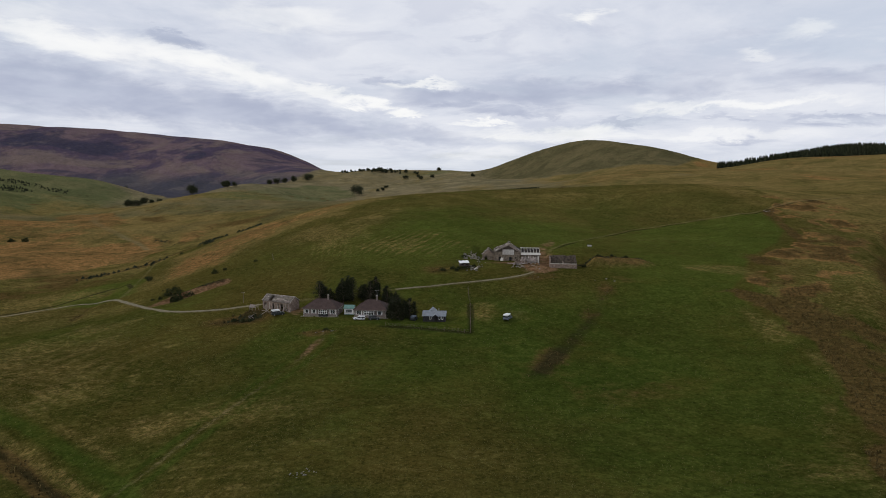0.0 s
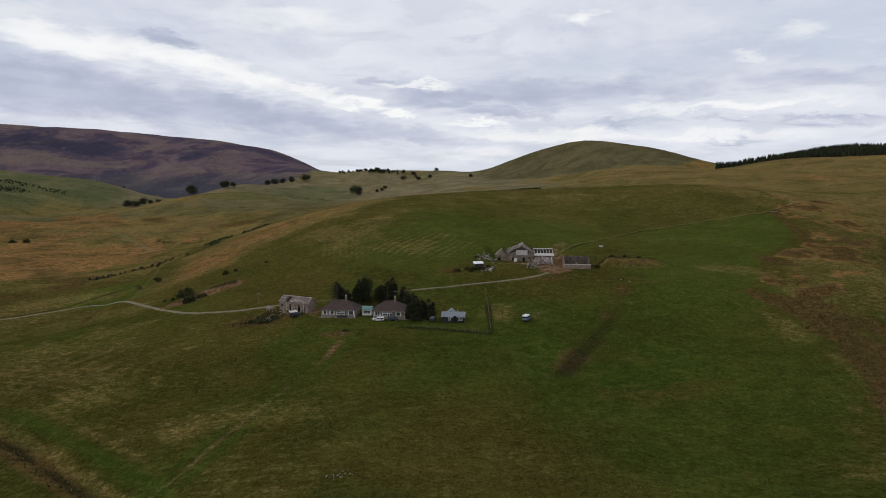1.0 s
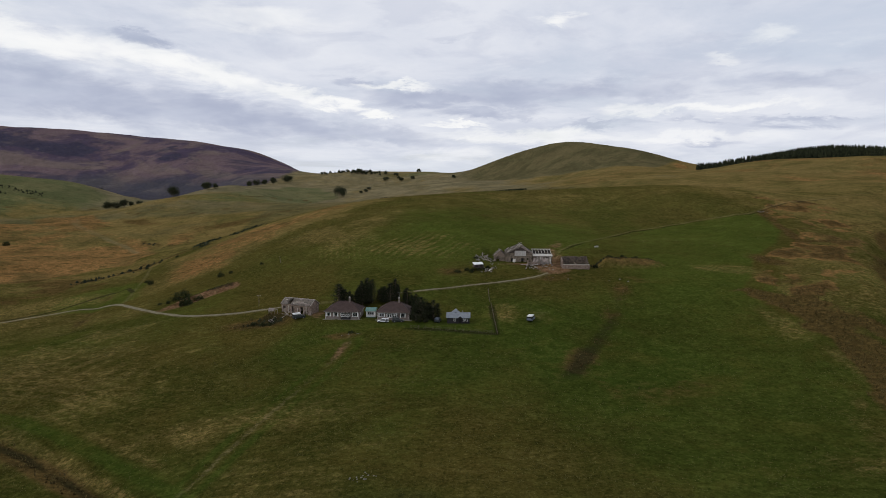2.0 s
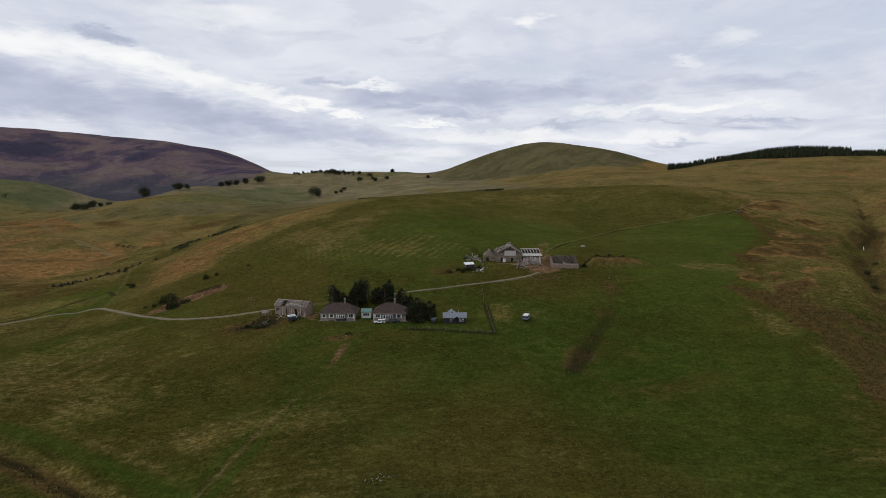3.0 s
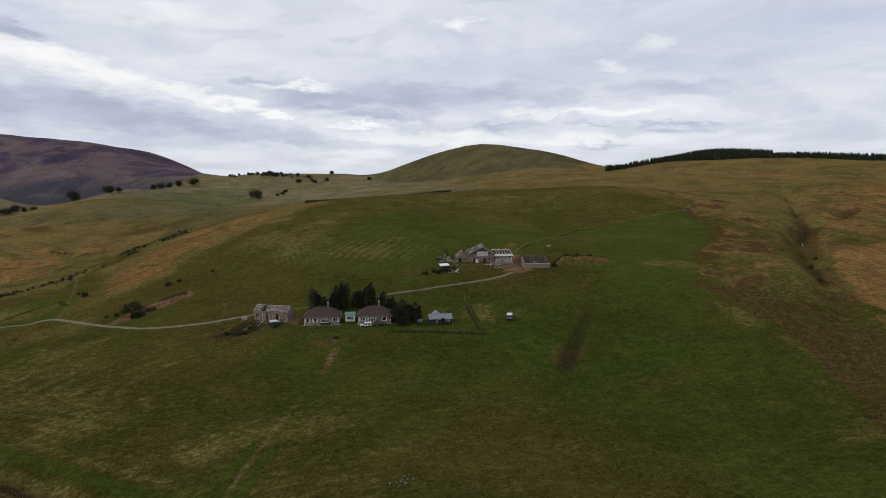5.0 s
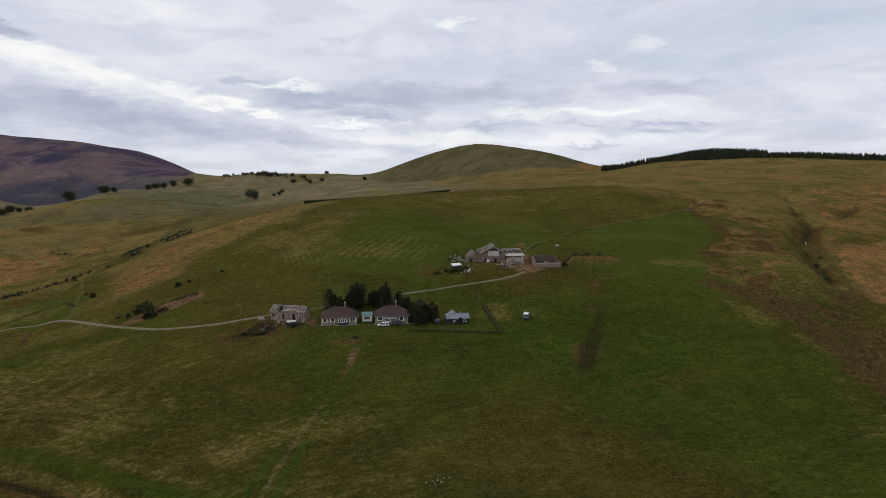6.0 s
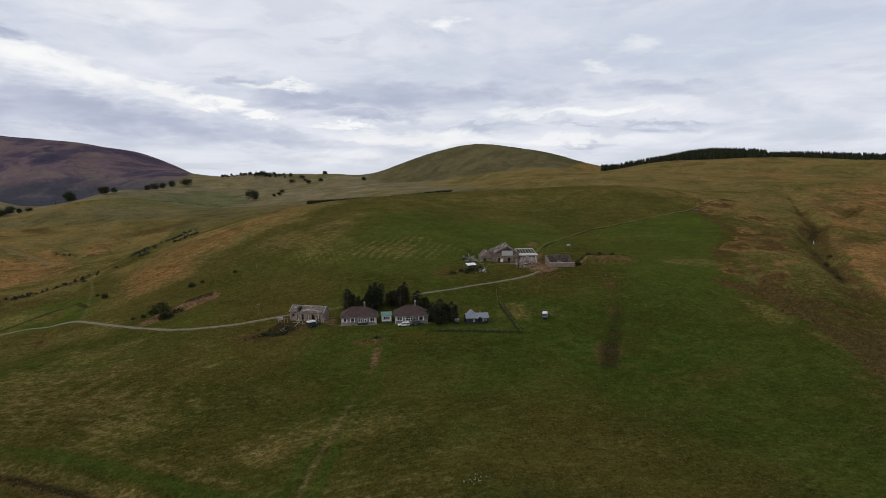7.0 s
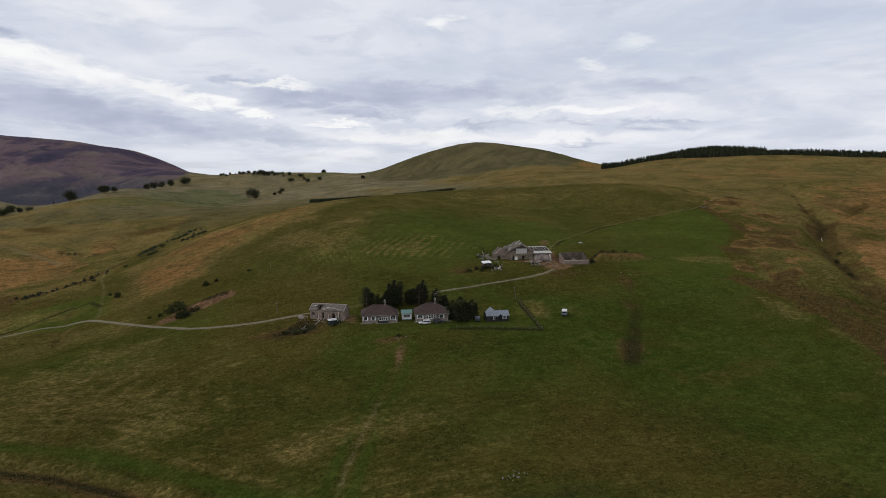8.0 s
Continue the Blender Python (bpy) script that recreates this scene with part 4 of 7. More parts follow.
        worn = np.maximum(worn, (0.66 if line is HILL_TRACK else 0.6 if line is GLEN_TRACK else 0.95 if line is GLEN_PATH else 0.72) * np.exp(-(d / width) ** 2))

    meadow = ramp(-right, 0, 7) * ramp(x - 0.25 * (y - 200), 25, 80)
    over = y - np.interp(x, [p[0] for p in HILL_TRACK], [p[1] for p in HILL_TRACK])
    dry = np.maximum(dry, (0.48 + 0.45 * n1) * ramp(over, 0, 10) * ramp(x, 85, 150) * ramp(right + 40, 0, 30))
    lush = 0.90 * meadow * (1 - ramp(over, -4, 2)) * (0.95 + 0.35 * n1)
    lush = lush * (0.75 + 0.25 * ramp(y, 200, 260))
    lush = np.maximum(lush, 0.30 + 0.22 * ramp(x, -60, 60) + 0.70 * n1 + 0.25 * n2 - 0.9 * ramp(y, 225, 330))
    lush = np.maximum(lush, (0.74 + 0.6 * n1) * patch(x, y, 25, 325, 105, 55, 8))
    shoulder = patch(x, y, -66, 352, 34, 46)
    lush = lush * (1 - 0.45 * shoulder)
    dry = np.maximum(dry, (0.52 + 0.5 * n1 + 0.5 * n2) * shoulder)
    lush = np.maximum(lush, 0.85 * inside(px_, py_, HILL_FIELD, 12) * (0.95 + 0.3 * n1))
    lush = np.maximum(lush, 0.70 * inside(px_, py_, GREEN_TONGUE, 4))
    lush = np.maximum(lush, 0.95 * inside(px_, py_, GREEN_HILL, 30) * (0.95 + 0.5 * n1))
    lush = np.maximum(lush, 1.2 * patch(x, y, -2, 203, 12, 8) + 0.6 * patch(x, y, -28, 204, 16, 3))
    lush = np.maximum(lush, 0.8 * patch(x, y, -30, 1500, 60, 40))

    verge = np.exp(-((brow - 6.8) / 2.6) ** 2)
    lush = np.maximum(lush, 0.95 * verge)
    dry = dry * (1 - 0.9 * verge)
    lush = np.maximum(lush, 0.75 * np.exp(-((path - 3.0) / 2.0) ** 2))
    lush = lush - 0.22 * ramp(-x, 70, 130) * (1 - ramp(y, 225, 240)) * (1 - verge)

    lush = np.maximum(lush, (0.55 + 0.5 * n1) * patch(x, y, -150, 235, 60, 35, 10))
    dome = ramp(y + 0.95 * x, 1225, 1265) * ramp(x, 30, 90) * ramp(y - 1.2 * np.maximum(x - 340, 0), 925, 960)
    dry, bracken = dry * (1 - 0.95 * dome), bracken * (1 - 0.95 * dome)
    # near-black along the ditch, and shadow painted into the gully bed
    darker = (0.74 + 0.7 * n3) * np.exp(-((brow + 1.4) / 1.6) ** 2) + (0.55 + 0.3 * n2) * np.exp(-(np.minimum(gully, branch + 1.5) / 3.6) ** 2) * ramp(y, 190, 240) * (1 - ramp(y, 440, 480))
    darker = np.maximum(darker, (0.66 + 0.25 * n2) * np.exp(-(strip / 4.0) ** 2) * (1 - 0.35 * ramp(y, 200, 215)) * (1 - 0.7 * ramp(y, 222, 240)) * ramp(y, 152, 174))
    darker = np.maximum(darker, 0.5 * np.exp(-(stream / 2.0) ** 2) * (0.6 + n2))
    # near-black line along the brow of the scar
    darker = np.maximum(darker, 1.4 * np.exp(-((scar - 1.0) / 1.1) ** 2) * ramp(face, 0.2, 0.8))
    darker = np.maximum(darker, (0.85 + 0.5 * n3) * patch(x, y, -73, 215.5, 8, 3.2))
    darker = np.maximum(darker, (0.42 + 0.4 * n2) * patch(x, y, -22, 109, 13, 5))
    side_d, _ = from_line(x, y, SIDE_TRACK)
    darker = np.maximum(darker, 0.95 * np.exp(-(side_d / 1.3) ** 2))
    lower, _ = from_line(x, y + 2.2, HILL_TRACK)
    darker = np.maximum(darker, (0.52 + 0.5 * n2) * np.exp(-(lower / 1.1) ** 2))
    darker = np.maximum(darker, (0.85 + 0.4 * n2) * np.exp(-(garden / 1.3) ** 2))
    # dark contour lines: relief shading of the glen's terraces painted into the cover
    level = base_land(x, y)
    steps = np.exp(-(np.sin(level * 0.85 + 2.5 * n1) / 0.16) ** 2) * ramp(n2 + n1, 0.0, 0.35)
    steps = steps * ramp(-x, 150, 190) * ramp(y, 330, 380) * (1 - ramp(y, 1000, 1150)) * (1 - 0.7 * ramp(-x, 520, 600))
    rush = np.maximum(rush, 0.8 * steps)

    harder = 1.0 + 0.5 * ramp(y, 205, 240)

    def firm(v):
        return 0.5 + harder * (v - 0.5)

    darker = np.maximum(darker, 0.8 * patch(x, y, 50, 264, 5.5, 4, -6))
    return np.stack([firm(dry), firm(rush), firm(bracken), heather], -1), np.stack([firm(bare), lush, firm(darker), firm(worn)], -1)


def spaced(lo, hi, step, far_lo, far_hi, growth):
    """Coordinates at an even step from lo to hi, widening outside."""
    mid = list(np.arange(lo, hi + step / 2, step))
    v, s, left = lo, step, []
    while v > far_lo:
        s *= growth
        v -= s
        left.append(v)
    v, s, right = mid[-1], step, []
    while v < far_hi:
        s *= growth
        v += s
        right.append(v)
    return np.array(left[::-1] + mid + right)


def sheet_mesh(name, xs, ys, height):
    gx, gy = np.meshgrid(xs, ys)
    gz = height(gx.ravel(), gy.ravel())
    nx, ny = len(xs), len(ys)
    co = np.stack([gx.ravel(), gy.ravel(), gz], -1)
    idx = np.arange(nx * ny).reshape(ny, nx)
    quads = np.stack([idx[:-1, :-1], idx[:-1, 1:], idx[1:, 1:], idx[1:, :-1]], -1).reshape(-1, 4)
    mesh = bpy.data.meshes.new(name)
    mesh.vertices.add(len(co))
    mesh.vertices.foreach_set("co", co.ravel())
    mesh.loops.add(quads.size)
    mesh.loops.foreach_set("vertex_index", quads.ravel())
    mesh.polygons.add(len(quads))
    mesh.polygons.foreach_set("loop_start", np.arange(0, quads.size, 4))
    mesh.polygons.foreach_set("use_smooth", np.ones(len(quads), bool))
    mesh.update(calc_edges=True)
    return mesh, co


def build_ground():
    xs = spaced(-215, 300, 1.0, -5200, 5200, 1.035)
    ys = spaced(88, 400, 1.0, -2500, 5200, 1.022)
    mesh, co = sheet_mesh("ground", xs, ys, land)
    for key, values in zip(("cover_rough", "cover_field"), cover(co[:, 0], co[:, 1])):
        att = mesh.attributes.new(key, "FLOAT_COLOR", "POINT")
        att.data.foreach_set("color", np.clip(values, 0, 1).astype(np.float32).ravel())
    mesh.materials.append(M_GROUND)
    return tagged(new("ground", mesh), "hill pasture, rough grass, bracken and heather moor", "ground", kind="structure")


build_ground()


def track(name, line, width, label, wobble=0.3):
    """A worn stony track laid on the ground, with ragged sides and a shallow crown."""
    pts, step = [], 1.0
    for (ax, ay), (bx, by) in zip(line, line[1:]):
        n = max(2, int(math.hypot(bx - ax, by - ay) / step))
        pts += [(ax + (bx - ax) * k / n, ay + (by - ay) * k / n) for k in range(n)]
    pts = np.array(pts + [line[-1]])
    for _ in range(12):
        pts[1:-1] = (pts[:-2] + 2 * pts[1:-1] + pts[2:]) / 4
    tan = np.gradient(pts, axis=0)
    tan /= np.linalg.norm(tan, axis=1)[:, None]
    side = np.stack([tan[:, 1], -tan[:, 0]], -1)
    bm = bmesh.new()
    rows = []
    for k, (p, s) in enumerate(zip(pts, side)):
        row = []
        for j, u in enumerate((-1, -0.6, -0.2, 0.2, 0.6, 1)):
            w = width / 2 * (1 + wobble * float(value_noise(np.array([p[0] + 40 * u]), np.array([p[1]]), 6, 2)[0]))
            x, y = p[0] + s[0] * u * w, p[1] + s[1] * u * w
            lift = (0.10, 0.13, 0.17, 0.17, 0.13, 0.10)[j]
            row.append(bm.verts.new((x, y, ground_at(x, y) + lift)))
        rows.append(row)
    for a, b in zip(rows, rows[1:]):
        for j in range(5):
            bm.faces.new((a[j], b[j], b[j + 1], a[j + 1])).smooth = True
    me = bpy.data.meshes.new(name)
    bmesh.ops.recalc_face_normals(bm, faces=bm.faces)
    if sum(f.normal.z for f in bm.faces) < 0:
        bmesh.ops.reverse_faces(bm, faces=bm.faces)
    bm.to_mesh(me)
    bm.free()
    me.materials.append(M_TRACK)
    return tagged(new(name, me), label, "track", kind="structure")


track("road", TRACK_LINE, 1.6, "pale gravel farm track across the hillside")
track("road", FARM_TRACK[3:-2], 1.15, "pale gravel track climbing to the ruined steading")

# ---- building kit ----
def part(name, bm, material, parent, label=""):
    """Links a bmesh as one mesh object under a thing or a part."""
    me = bpy.data.meshes.new(name)
    bmesh.ops.remove_doubles(bm, verts=bm.verts, dist=0.0005)
    bmesh.ops.recalc_face_normals(bm, faces=bm.faces)
    bm.to_mesh(me)
    bm.free()
    me.materials.append(material)
    ob = new(name, me)
    ob.parent = parent
    return tagged(ob, label)


def thing(name, x, y, turn, label, category, group="", z=None, lift=0.0):
    ob = new(name)
    ob.empty_display_size = 0.5
    ob.matrix_basis = pose(x, y, (ground_at(x, y) if z is None else z) + lift, 0, 0, turn)
    return tagged(ob, label, category, group)


def box(bm, x0, y0, z0, x1, y1, z1, m=None):
    c = [(x0, y0, z0), (x1, y0, z0), (x1, y1, z0), (x0, y1, z0), (x0, y0, z1), (x1, y0, z1), (x1, y1, z1), (x0, y1, z1)]
    v = [bm.verts.new(m @ Vector(p) if m else p) for p in c]
    for f in ((0, 3, 2, 1), (4, 5, 6, 7), (0, 1, 5, 4), (1, 2, 6, 5), (2, 3, 7, 6), (3, 0, 4, 7)):
        bm.faces.new([v[i] for i in f])
    return v


def rod(bm, a, b, r, n=6, r2=None):
    """A round bar from a to b."""
    a, b = Vector(a), Vector(b)
    q = (b - a).to_track_quat("Z", "Y")
    rings = []
    for p, rr in ((a, r), (b, r if r2 is None else r2)):
        rings.append([bm.verts.new(p + q @ Vector((rr * math.cos(2 * math.pi * k / n), rr * math.sin(2 * math.pi * k / n), 0))) for k in range(n)])
    for k in range(n):
        bm.faces.new((rings[0][k], rings[0][(k + 1) % n], rings[1][(k + 1) % n], rings[1][k]))
    bm.faces.new(rings[0][::-1])
    bm.faces.new(rings[1])


def prism(bm, outline, y0, y1):
    """An outline in x and z drawn out along y."""
    a = [bm.verts.new((x, y0, z)) for x, z in outline]
    b = [bm.verts.new((x, y1, z)) for x, z in outline]
    n = len(outline)
    for k in range(n):
        bm.faces.new((a[k], a[(k + 1) % n], b[(k + 1) % n], b[k]))
    bm.faces.new(a[::-1])
    bm.faces.new(b)


def wall(bm, p0, p1, z0, z1, thick, openings=()):
    """A wall from p0 to p1, as thick as given to its left, with openings (from, to, low, high) that go through it."""
    (ax, ay), (bx, by) = p0, p1
    length = math.hypot(bx - ax, by - ay)
    ux, uy = (bx - ax) / length, (by - ay) / length
    m = Matrix(((ux, -uy, 0, ax), (uy, ux, 0, ay), (0, 0, 1, 0), (0, 0, 0, 1)))
    us = sorted({0.0, length, *(o[0] for o in openings), *(o[1] for o in openings)})
    for u0, u1 in zip(us, us[1:]):
        cuts = sorted((o[2], o[3]) for o in openings if o[0] < (u0 + u1) / 2 < o[1])
        z = z0
        for lo, hi in cuts + [(z1, z1)]:
            if lo > z:
                box(bm, u0, 0, z, u1, thick, lo, m)
            z = max(z, hi)


def ragged_wall(bm, p0, p1, z0, z1, thick, rough=0.5, seed=0, step=0.6):
    """A broken-topped wall, higher and lower along its length."""
    rng = random.Random(seed)
    (ax, ay), (bx, by) = p0, p1
    length = math.hypot(bx - ax, by - ay)
    ux, uy = (bx - ax) / length, (by - ay) / length
    m = Matrix(((ux, -uy, 0, ax), (uy, ux, 0, ay), (0, 0, 1, 0), (0, 0, 0, 1)))
    n = max(2, int(length / step))
    h = z1
    for k in range(n):
        h = min(z1, max(z1 - rough * 2, h + rng.uniform(-rough, rough)))
        box(bm, length * k / n, rng.uniform(-0.03, 0.03), z0, length * (k + 1) / n, thick, h, m)


def window(parent, x0, x1, z0, z1, y, bars=(1, 0), frame_mat=None, m=None, label="white-framed window", depth=0.09):
    """A window in a wall that faces -y: a frame with its bars, a pane behind, a sill."""
    frame_mat = frame_mat or M_WHITE
    t = 0.09
    bm = bmesh.new()
    for a in ((x0, y, z0, x1, y + depth, z0 + t), (x0, y, z1 - t, x1, y + depth, z1), (x0, y, z0 + t, x0 + t, y + depth, z1 - t), (x1 - t, y, z0 + t, x1, y + depth, z1 - t)):
        box(bm, *a, m)
    for k in range(1, bars[0] + 1):
        c = x0 + (x1 - x0) * k / (bars[0] + 1)
        box(bm, c - 0.04, y + 0.004, z0 + t, c + 0.04, y + depth - 0.004, z1 - t, m)
    for k in range(1, bars[1] + 1):
        c = z0 + (z1 - z0) * k / (bars[1] + 1)
        box(bm, x0 + t, y + 0.008, c - 0.035, x1 - t, y + depth - 0.008, c + 0.035, m)
    win = part("window", bm, frame_mat, parent, label)
    bm = bmesh.new()
    box(bm, x0 + t, y + depth * 0.5, z0 + t, x1 - t, y + depth * 0.5 + 0.012, z1 - t, m)
    pane = part("pane", bm, M_GLASS, win)
    pane.visible_shadow = False
    bm = bmesh.new()
    box(bm, x0 - 0.08, y - 0.12, z0 - 0.09, x1 + 0.08, y + 0.02, z0 - 0.004, m)
    part("sill", bm, M_CONCRETE, win)
    return win


def slab(bm, quad, thick):
    """A flat slab: four corners of its top, drawn down by its thickness along its normal."""
    p = [Vector(q) for q in quad]
    n = (p[1] - p[0]).cross(p[3] - p[0]).normalized()
    if n.z < 0:
        n = -n
    top = [bm.verts.new(q) for q in p]
    low = [bm.verts.new(q - n * thick) for q in p]
    k = len(p)
    bm.faces.new(top)
    bm.faces.new(low[::-1])
    for i in range(k):
        bm.faces.new((top[i], low[i], low[(i + 1) % k], top[(i + 1) % k]))


def chimney(parent, x, y, z0, z1, w=0.8, d=0.6, mat=None, aerial=False):
    bm = bmesh.new()
    box(bm, x - w / 2, y - d / 2, z0, x + w / 2, y + d / 2, z1)
    box(bm, x - w / 2 - 0.07, y - d / 2 - 0.07, z1, x + w / 2 + 0.07, y + d / 2 + 0.07, z1 + 0.13)
    stack = part("chimney", bm, mat or M_HARL, parent, "harled chimney stack")
    for k in (-1, 1):
        bm = bmesh.new()
        rod(bm, (x + k * w * 0.22, y, z1 + 0.13), (x + k * w * 0.22, y, z1 + 0.55), 0.13, 8, 0.10)
        part("chimney_pot", bm, M_CREAM, stack, "pale clay pot")
    if aerial:
        bm = bmesh.new()
        rod(bm, (x, y + d / 2 + 0.04, z1 - 0.5), (x, y + d / 2 + 0.04, z1 + 2.2), 0.035)
        rod(bm, (x - 0.7, y + d / 2 + 0.04, z1 + 2.1), (x + 0.7, y + d / 2 + 0.04, z1 + 2.1), 0.025)
        for k in range(5):
            rod(bm, (x - 0.6 + 0.3 * k, y + d / 2 - 0.3, z1 + 2.1), (x - 0.6 + 0.3 * k, y + d / 2 + 0.38, z1 + 2.1), 0.018)
        part("aerial", bm, M_RIM, stack, "thin metal aerial")


# ---- the two bungalows ----
def bungalow(x, y, turn, w, d, layout, bay, label, flip=False, aerial=False):
    """A hipped bungalow that faces -y, its front's middle at the origin. layout: windows along the front; bay: the wide window."""
    b = thing("bungalow", x, y, turn, label, "house", "roadside bungalows", z=11.25)
    eave, th = 2.75, 0.3
    ops = [(u0 + w / 2, u1 + w / 2, z0, z1) for u0, u1, z0, z1, _ in layout]
    bm = bmesh.new()
    wall(bm, (-w / 2, 0), (w / 2, 0), -0.6, eave, th, ops + [(bay[0] + w / 2, bay[1] + w / 2, 0.35, 2.45)])
    part("wall", bm, M_HARL, b, "pinkish grey harled front wall")
    side_ops = [(1.6, 2.8, 0.95, 2.15), (5.2, 6.2, 1.1, 2.15)]
    bm = bmesh.new()
    wall(bm, (w / 2, th), (w / 2, d - th), -0.6, eave, th, side_ops)
    part("wall", bm, M_HARL, b)
    bm = bmesh.new()
    wall(bm, (-w / 2, d - th), (-w / 2, th), -0.6, eave, th, ())
    part("wall", bm, M_HARL, b)
    bm = bmesh.new()
    wall(bm, (w / 2, d), (-w / 2, d), -0.6, eave, th, ())
    part("wall", bm, M_HARL, b)
    bm = bmesh.new()
    box(bm, -w / 2 + th, th, 0.02, w / 2 - th, d - th, 0.12)
    part("floor_slab", bm, M_CONCRETE, b)
    bm = bmesh.new()
    box(bm, -w / 2 - 0.06, -0.06, -0.6, w / 2 + 0.06, -0.002, 0.28)
    part("plinth", bm, M_CONCRETE, b, "grey base course")
    bm = bmesh.new()
    box(bm, -w / 2 - 0.6, -1.1, -0.5, w / 2 + 0.8, -0.07, 0.02)
    part("terrace", bm, M_CONCRETE, b, "pale concrete path along the front")
    for u0, u1, z0, z1, bars in layout:
        win = window(b, u0, u1, z0, z1, 0.08, bars)
        for a in ((u0 - 0.26, u0 - 0.004), (u1 + 0.004, u1 + 0.26)):
            bm = bmesh.new()
            box(bm, a[0], -0.05, z0 - 0.1, a[1], 0.06, z1 + 0.12)
            part("margin", bm, M_WHITE, win, "white painted margin")
    m = Matrix.Translation((w / 2, 0, 0)) @ Matrix.Rotation(radians(90), 4, "Z") @ Matrix.Translation((0, 0, 0))
    for u0, u1, z0, z1 in side_ops:
        window(b, u0 + th, u1 + th, z0, z1, 0.08, (1, 0), m=m)
    # the bay: canted white frame over a dark panel
    x0, x1 = bay
    bm = bmesh.new()
    out = -0.75
    prism_pts = [(x0, 0.0), (x0 + 0.35, out), (x1 - 0.35, out), (x1, 0.0)]
    for (ax, ay), (bx, by) in zip(prism_pts, prism_pts[1:]):
        wall(bm, (ax, ay), (bx, by), -0.55, 0.95, 0.1)
    bay_ob = part("bay_window", bm, M_TAR if bay[0] > -1 else M_HARL, b, "wide bay window with white mullions over a dark panel")
    n = 4
    bm = bmesh.new()
    for k in range(n + 1):
        c = x0 + 0.35 + (x1 - x0 - 0.7) * k / n
        box(bm, c - 0.06, out, 0.95, c + 0.06, out + 0.1, 2.45)
    box(bm, x0 + 0.35, out - 0.01, 0.95, x1 - 0.35, out + 0.11, 1.07)
    box(bm, x0 + 0.35, out - 0.01, 2.32, x1 - 0.35, out + 0.11, 2.45)
    box(bm, x0 + 0.35, out + 0.006, 1.85, x1 - 0.35, out + 0.094, 1.93)
    for cx in (x0, x1 - 0.1):
        box(bm, cx, -0.1, 0.95, cx + 0.1, -0.002, 2.45)
    part("frame", bm, M_WHITE, bay_ob, "white mullioned frame")
    bm = bmesh.new()
    for (ax, ay), (bx, by) in zip(prism_pts, prism_pts[1:]):
        wall(bm, (ax, ay + 0.05), (bx, by + 0.05), 1.0, 2.4, 0.012)
    pane = part("pane", bm, M_GLASS, bay_ob)
    pane.visible_shadow = False
    bm = bmesh.new()
    slab(bm, [(x0 - 0.15, 0.0, 2.72), (x1 + 0.15, 0.0, 2.72), (x1 - 0.2, out - 0.2, 2.52), (x0 + 0.2, out - 0.2, 2.52)], 0.08)
    part("bay_roof", bm, M_TILE, bay_ob)
    # hipped roof with deep eaves
    o, rise = 0.45, 2.75
    a, c = (-w / 2 - o, -o), (w / 2 + o, d + o)
    run = (d + 2 * o) / 2
    ym = d / 2
    r0, r1 = (a[0] + run * 0.92, ym, eave + rise), (c[0] - run * 0.92, ym, eave + rise)
    ez = eave - 0.08
    bm = bmesh.new()
    corners = [(a[0], a[1], ez), (c[0], a[1], ez), (c[0], c[1], ez), (a[0], c[1], ez)]
    top = [bm.verts.new(p) for p in corners]
    low = [bm.verts.new((p[0], p[1], ez - 0.14)) for p in corners]
    ra, rb = bm.verts.new(r0), bm.verts.new(r1)
    bm.faces.new((top[0], top[1], rb, ra))
    bm.faces.new((top[1], top[2], rb))
    bm.faces.new((top[2], top[3], ra, rb))
    bm.faces.new((top[3], top[0], ra))
    for k in range(4):
        bm.faces.new((low[k], low[(k + 1) % 4], top[(k + 1) % 4], top[k]))
    bm.faces.new(low[::-1])
    roof = part("roof", bm, M_TILE, b, "brown tiled hipped roof")
    bm = bmesh.new()
    rod(bm, (r0[0], r0[1], r0[2] + 0.02), (r1[0], r1[1], r1[2] + 0.02), 0.13, 6)
    for p, q in ((corners[0], r0), (corners[1], r1), (corners[2], r1), (corners[3], r0)):
        rod(bm, p, q, 0.10, 6)
    part("ridge_tiles", bm, M_TILE, roof)
    bm = bmesh.new()
    rod(bm, (a[0], a[1] - 0.06, ez - 0.08), (c[0], a[1] - 0.06, ez - 0.08), 0.07)
    rod(bm, (c[0] + 0.06, a[1], ez - 0.08), (c[0] + 0.06, c[1], ez - 0.08), 0.07)
    part("gutter", bm, M_CONCRETE, roof, "grey gutter")
    for k in (-1, 1):
        bm = bmesh.new()
        rod(bm, (k * (w / 2 - 0.15), -0.1, -0.3), (k * (w / 2 - 0.15), -0.1, ez - 0.1), 0.045)
        part("drainpipe", bm, M_WHITE, b)
    chimney(b, (r1[0] - 0.3) if not flip else r0[0] + 0.3, ym - 0.2, eave + rise - 0.9, eave + rise + 1.15, w=0.55, d=0.5, aerial=aerial)
    return b


bungalow(-44.1, 211.8, -5, 11.9, 8.2,
         [(-5.3, -4.2, 1.0, 2.2, (0, 0)), (-2.8, -1.6, 1.0, 2.2, (0, 0)), (3.7, 5.3, 0.9, 2.3, (1, 0))], (-0.6, 2.9),
         "brown-roofed harled bungalow with white windows above the lawn")
bungalow(-26.3, 210.2, -6, 11.2, 8.4,
         [(-4.9, -3.2, 1.0, 2.2, (1, 0)), (2.6, 4.0, 0.95, 2.25, (0, 0))], (-2.4, 1.6),
         "brown-roofed harled bungalow with a roof aerial beside dark pines", aerial=True)
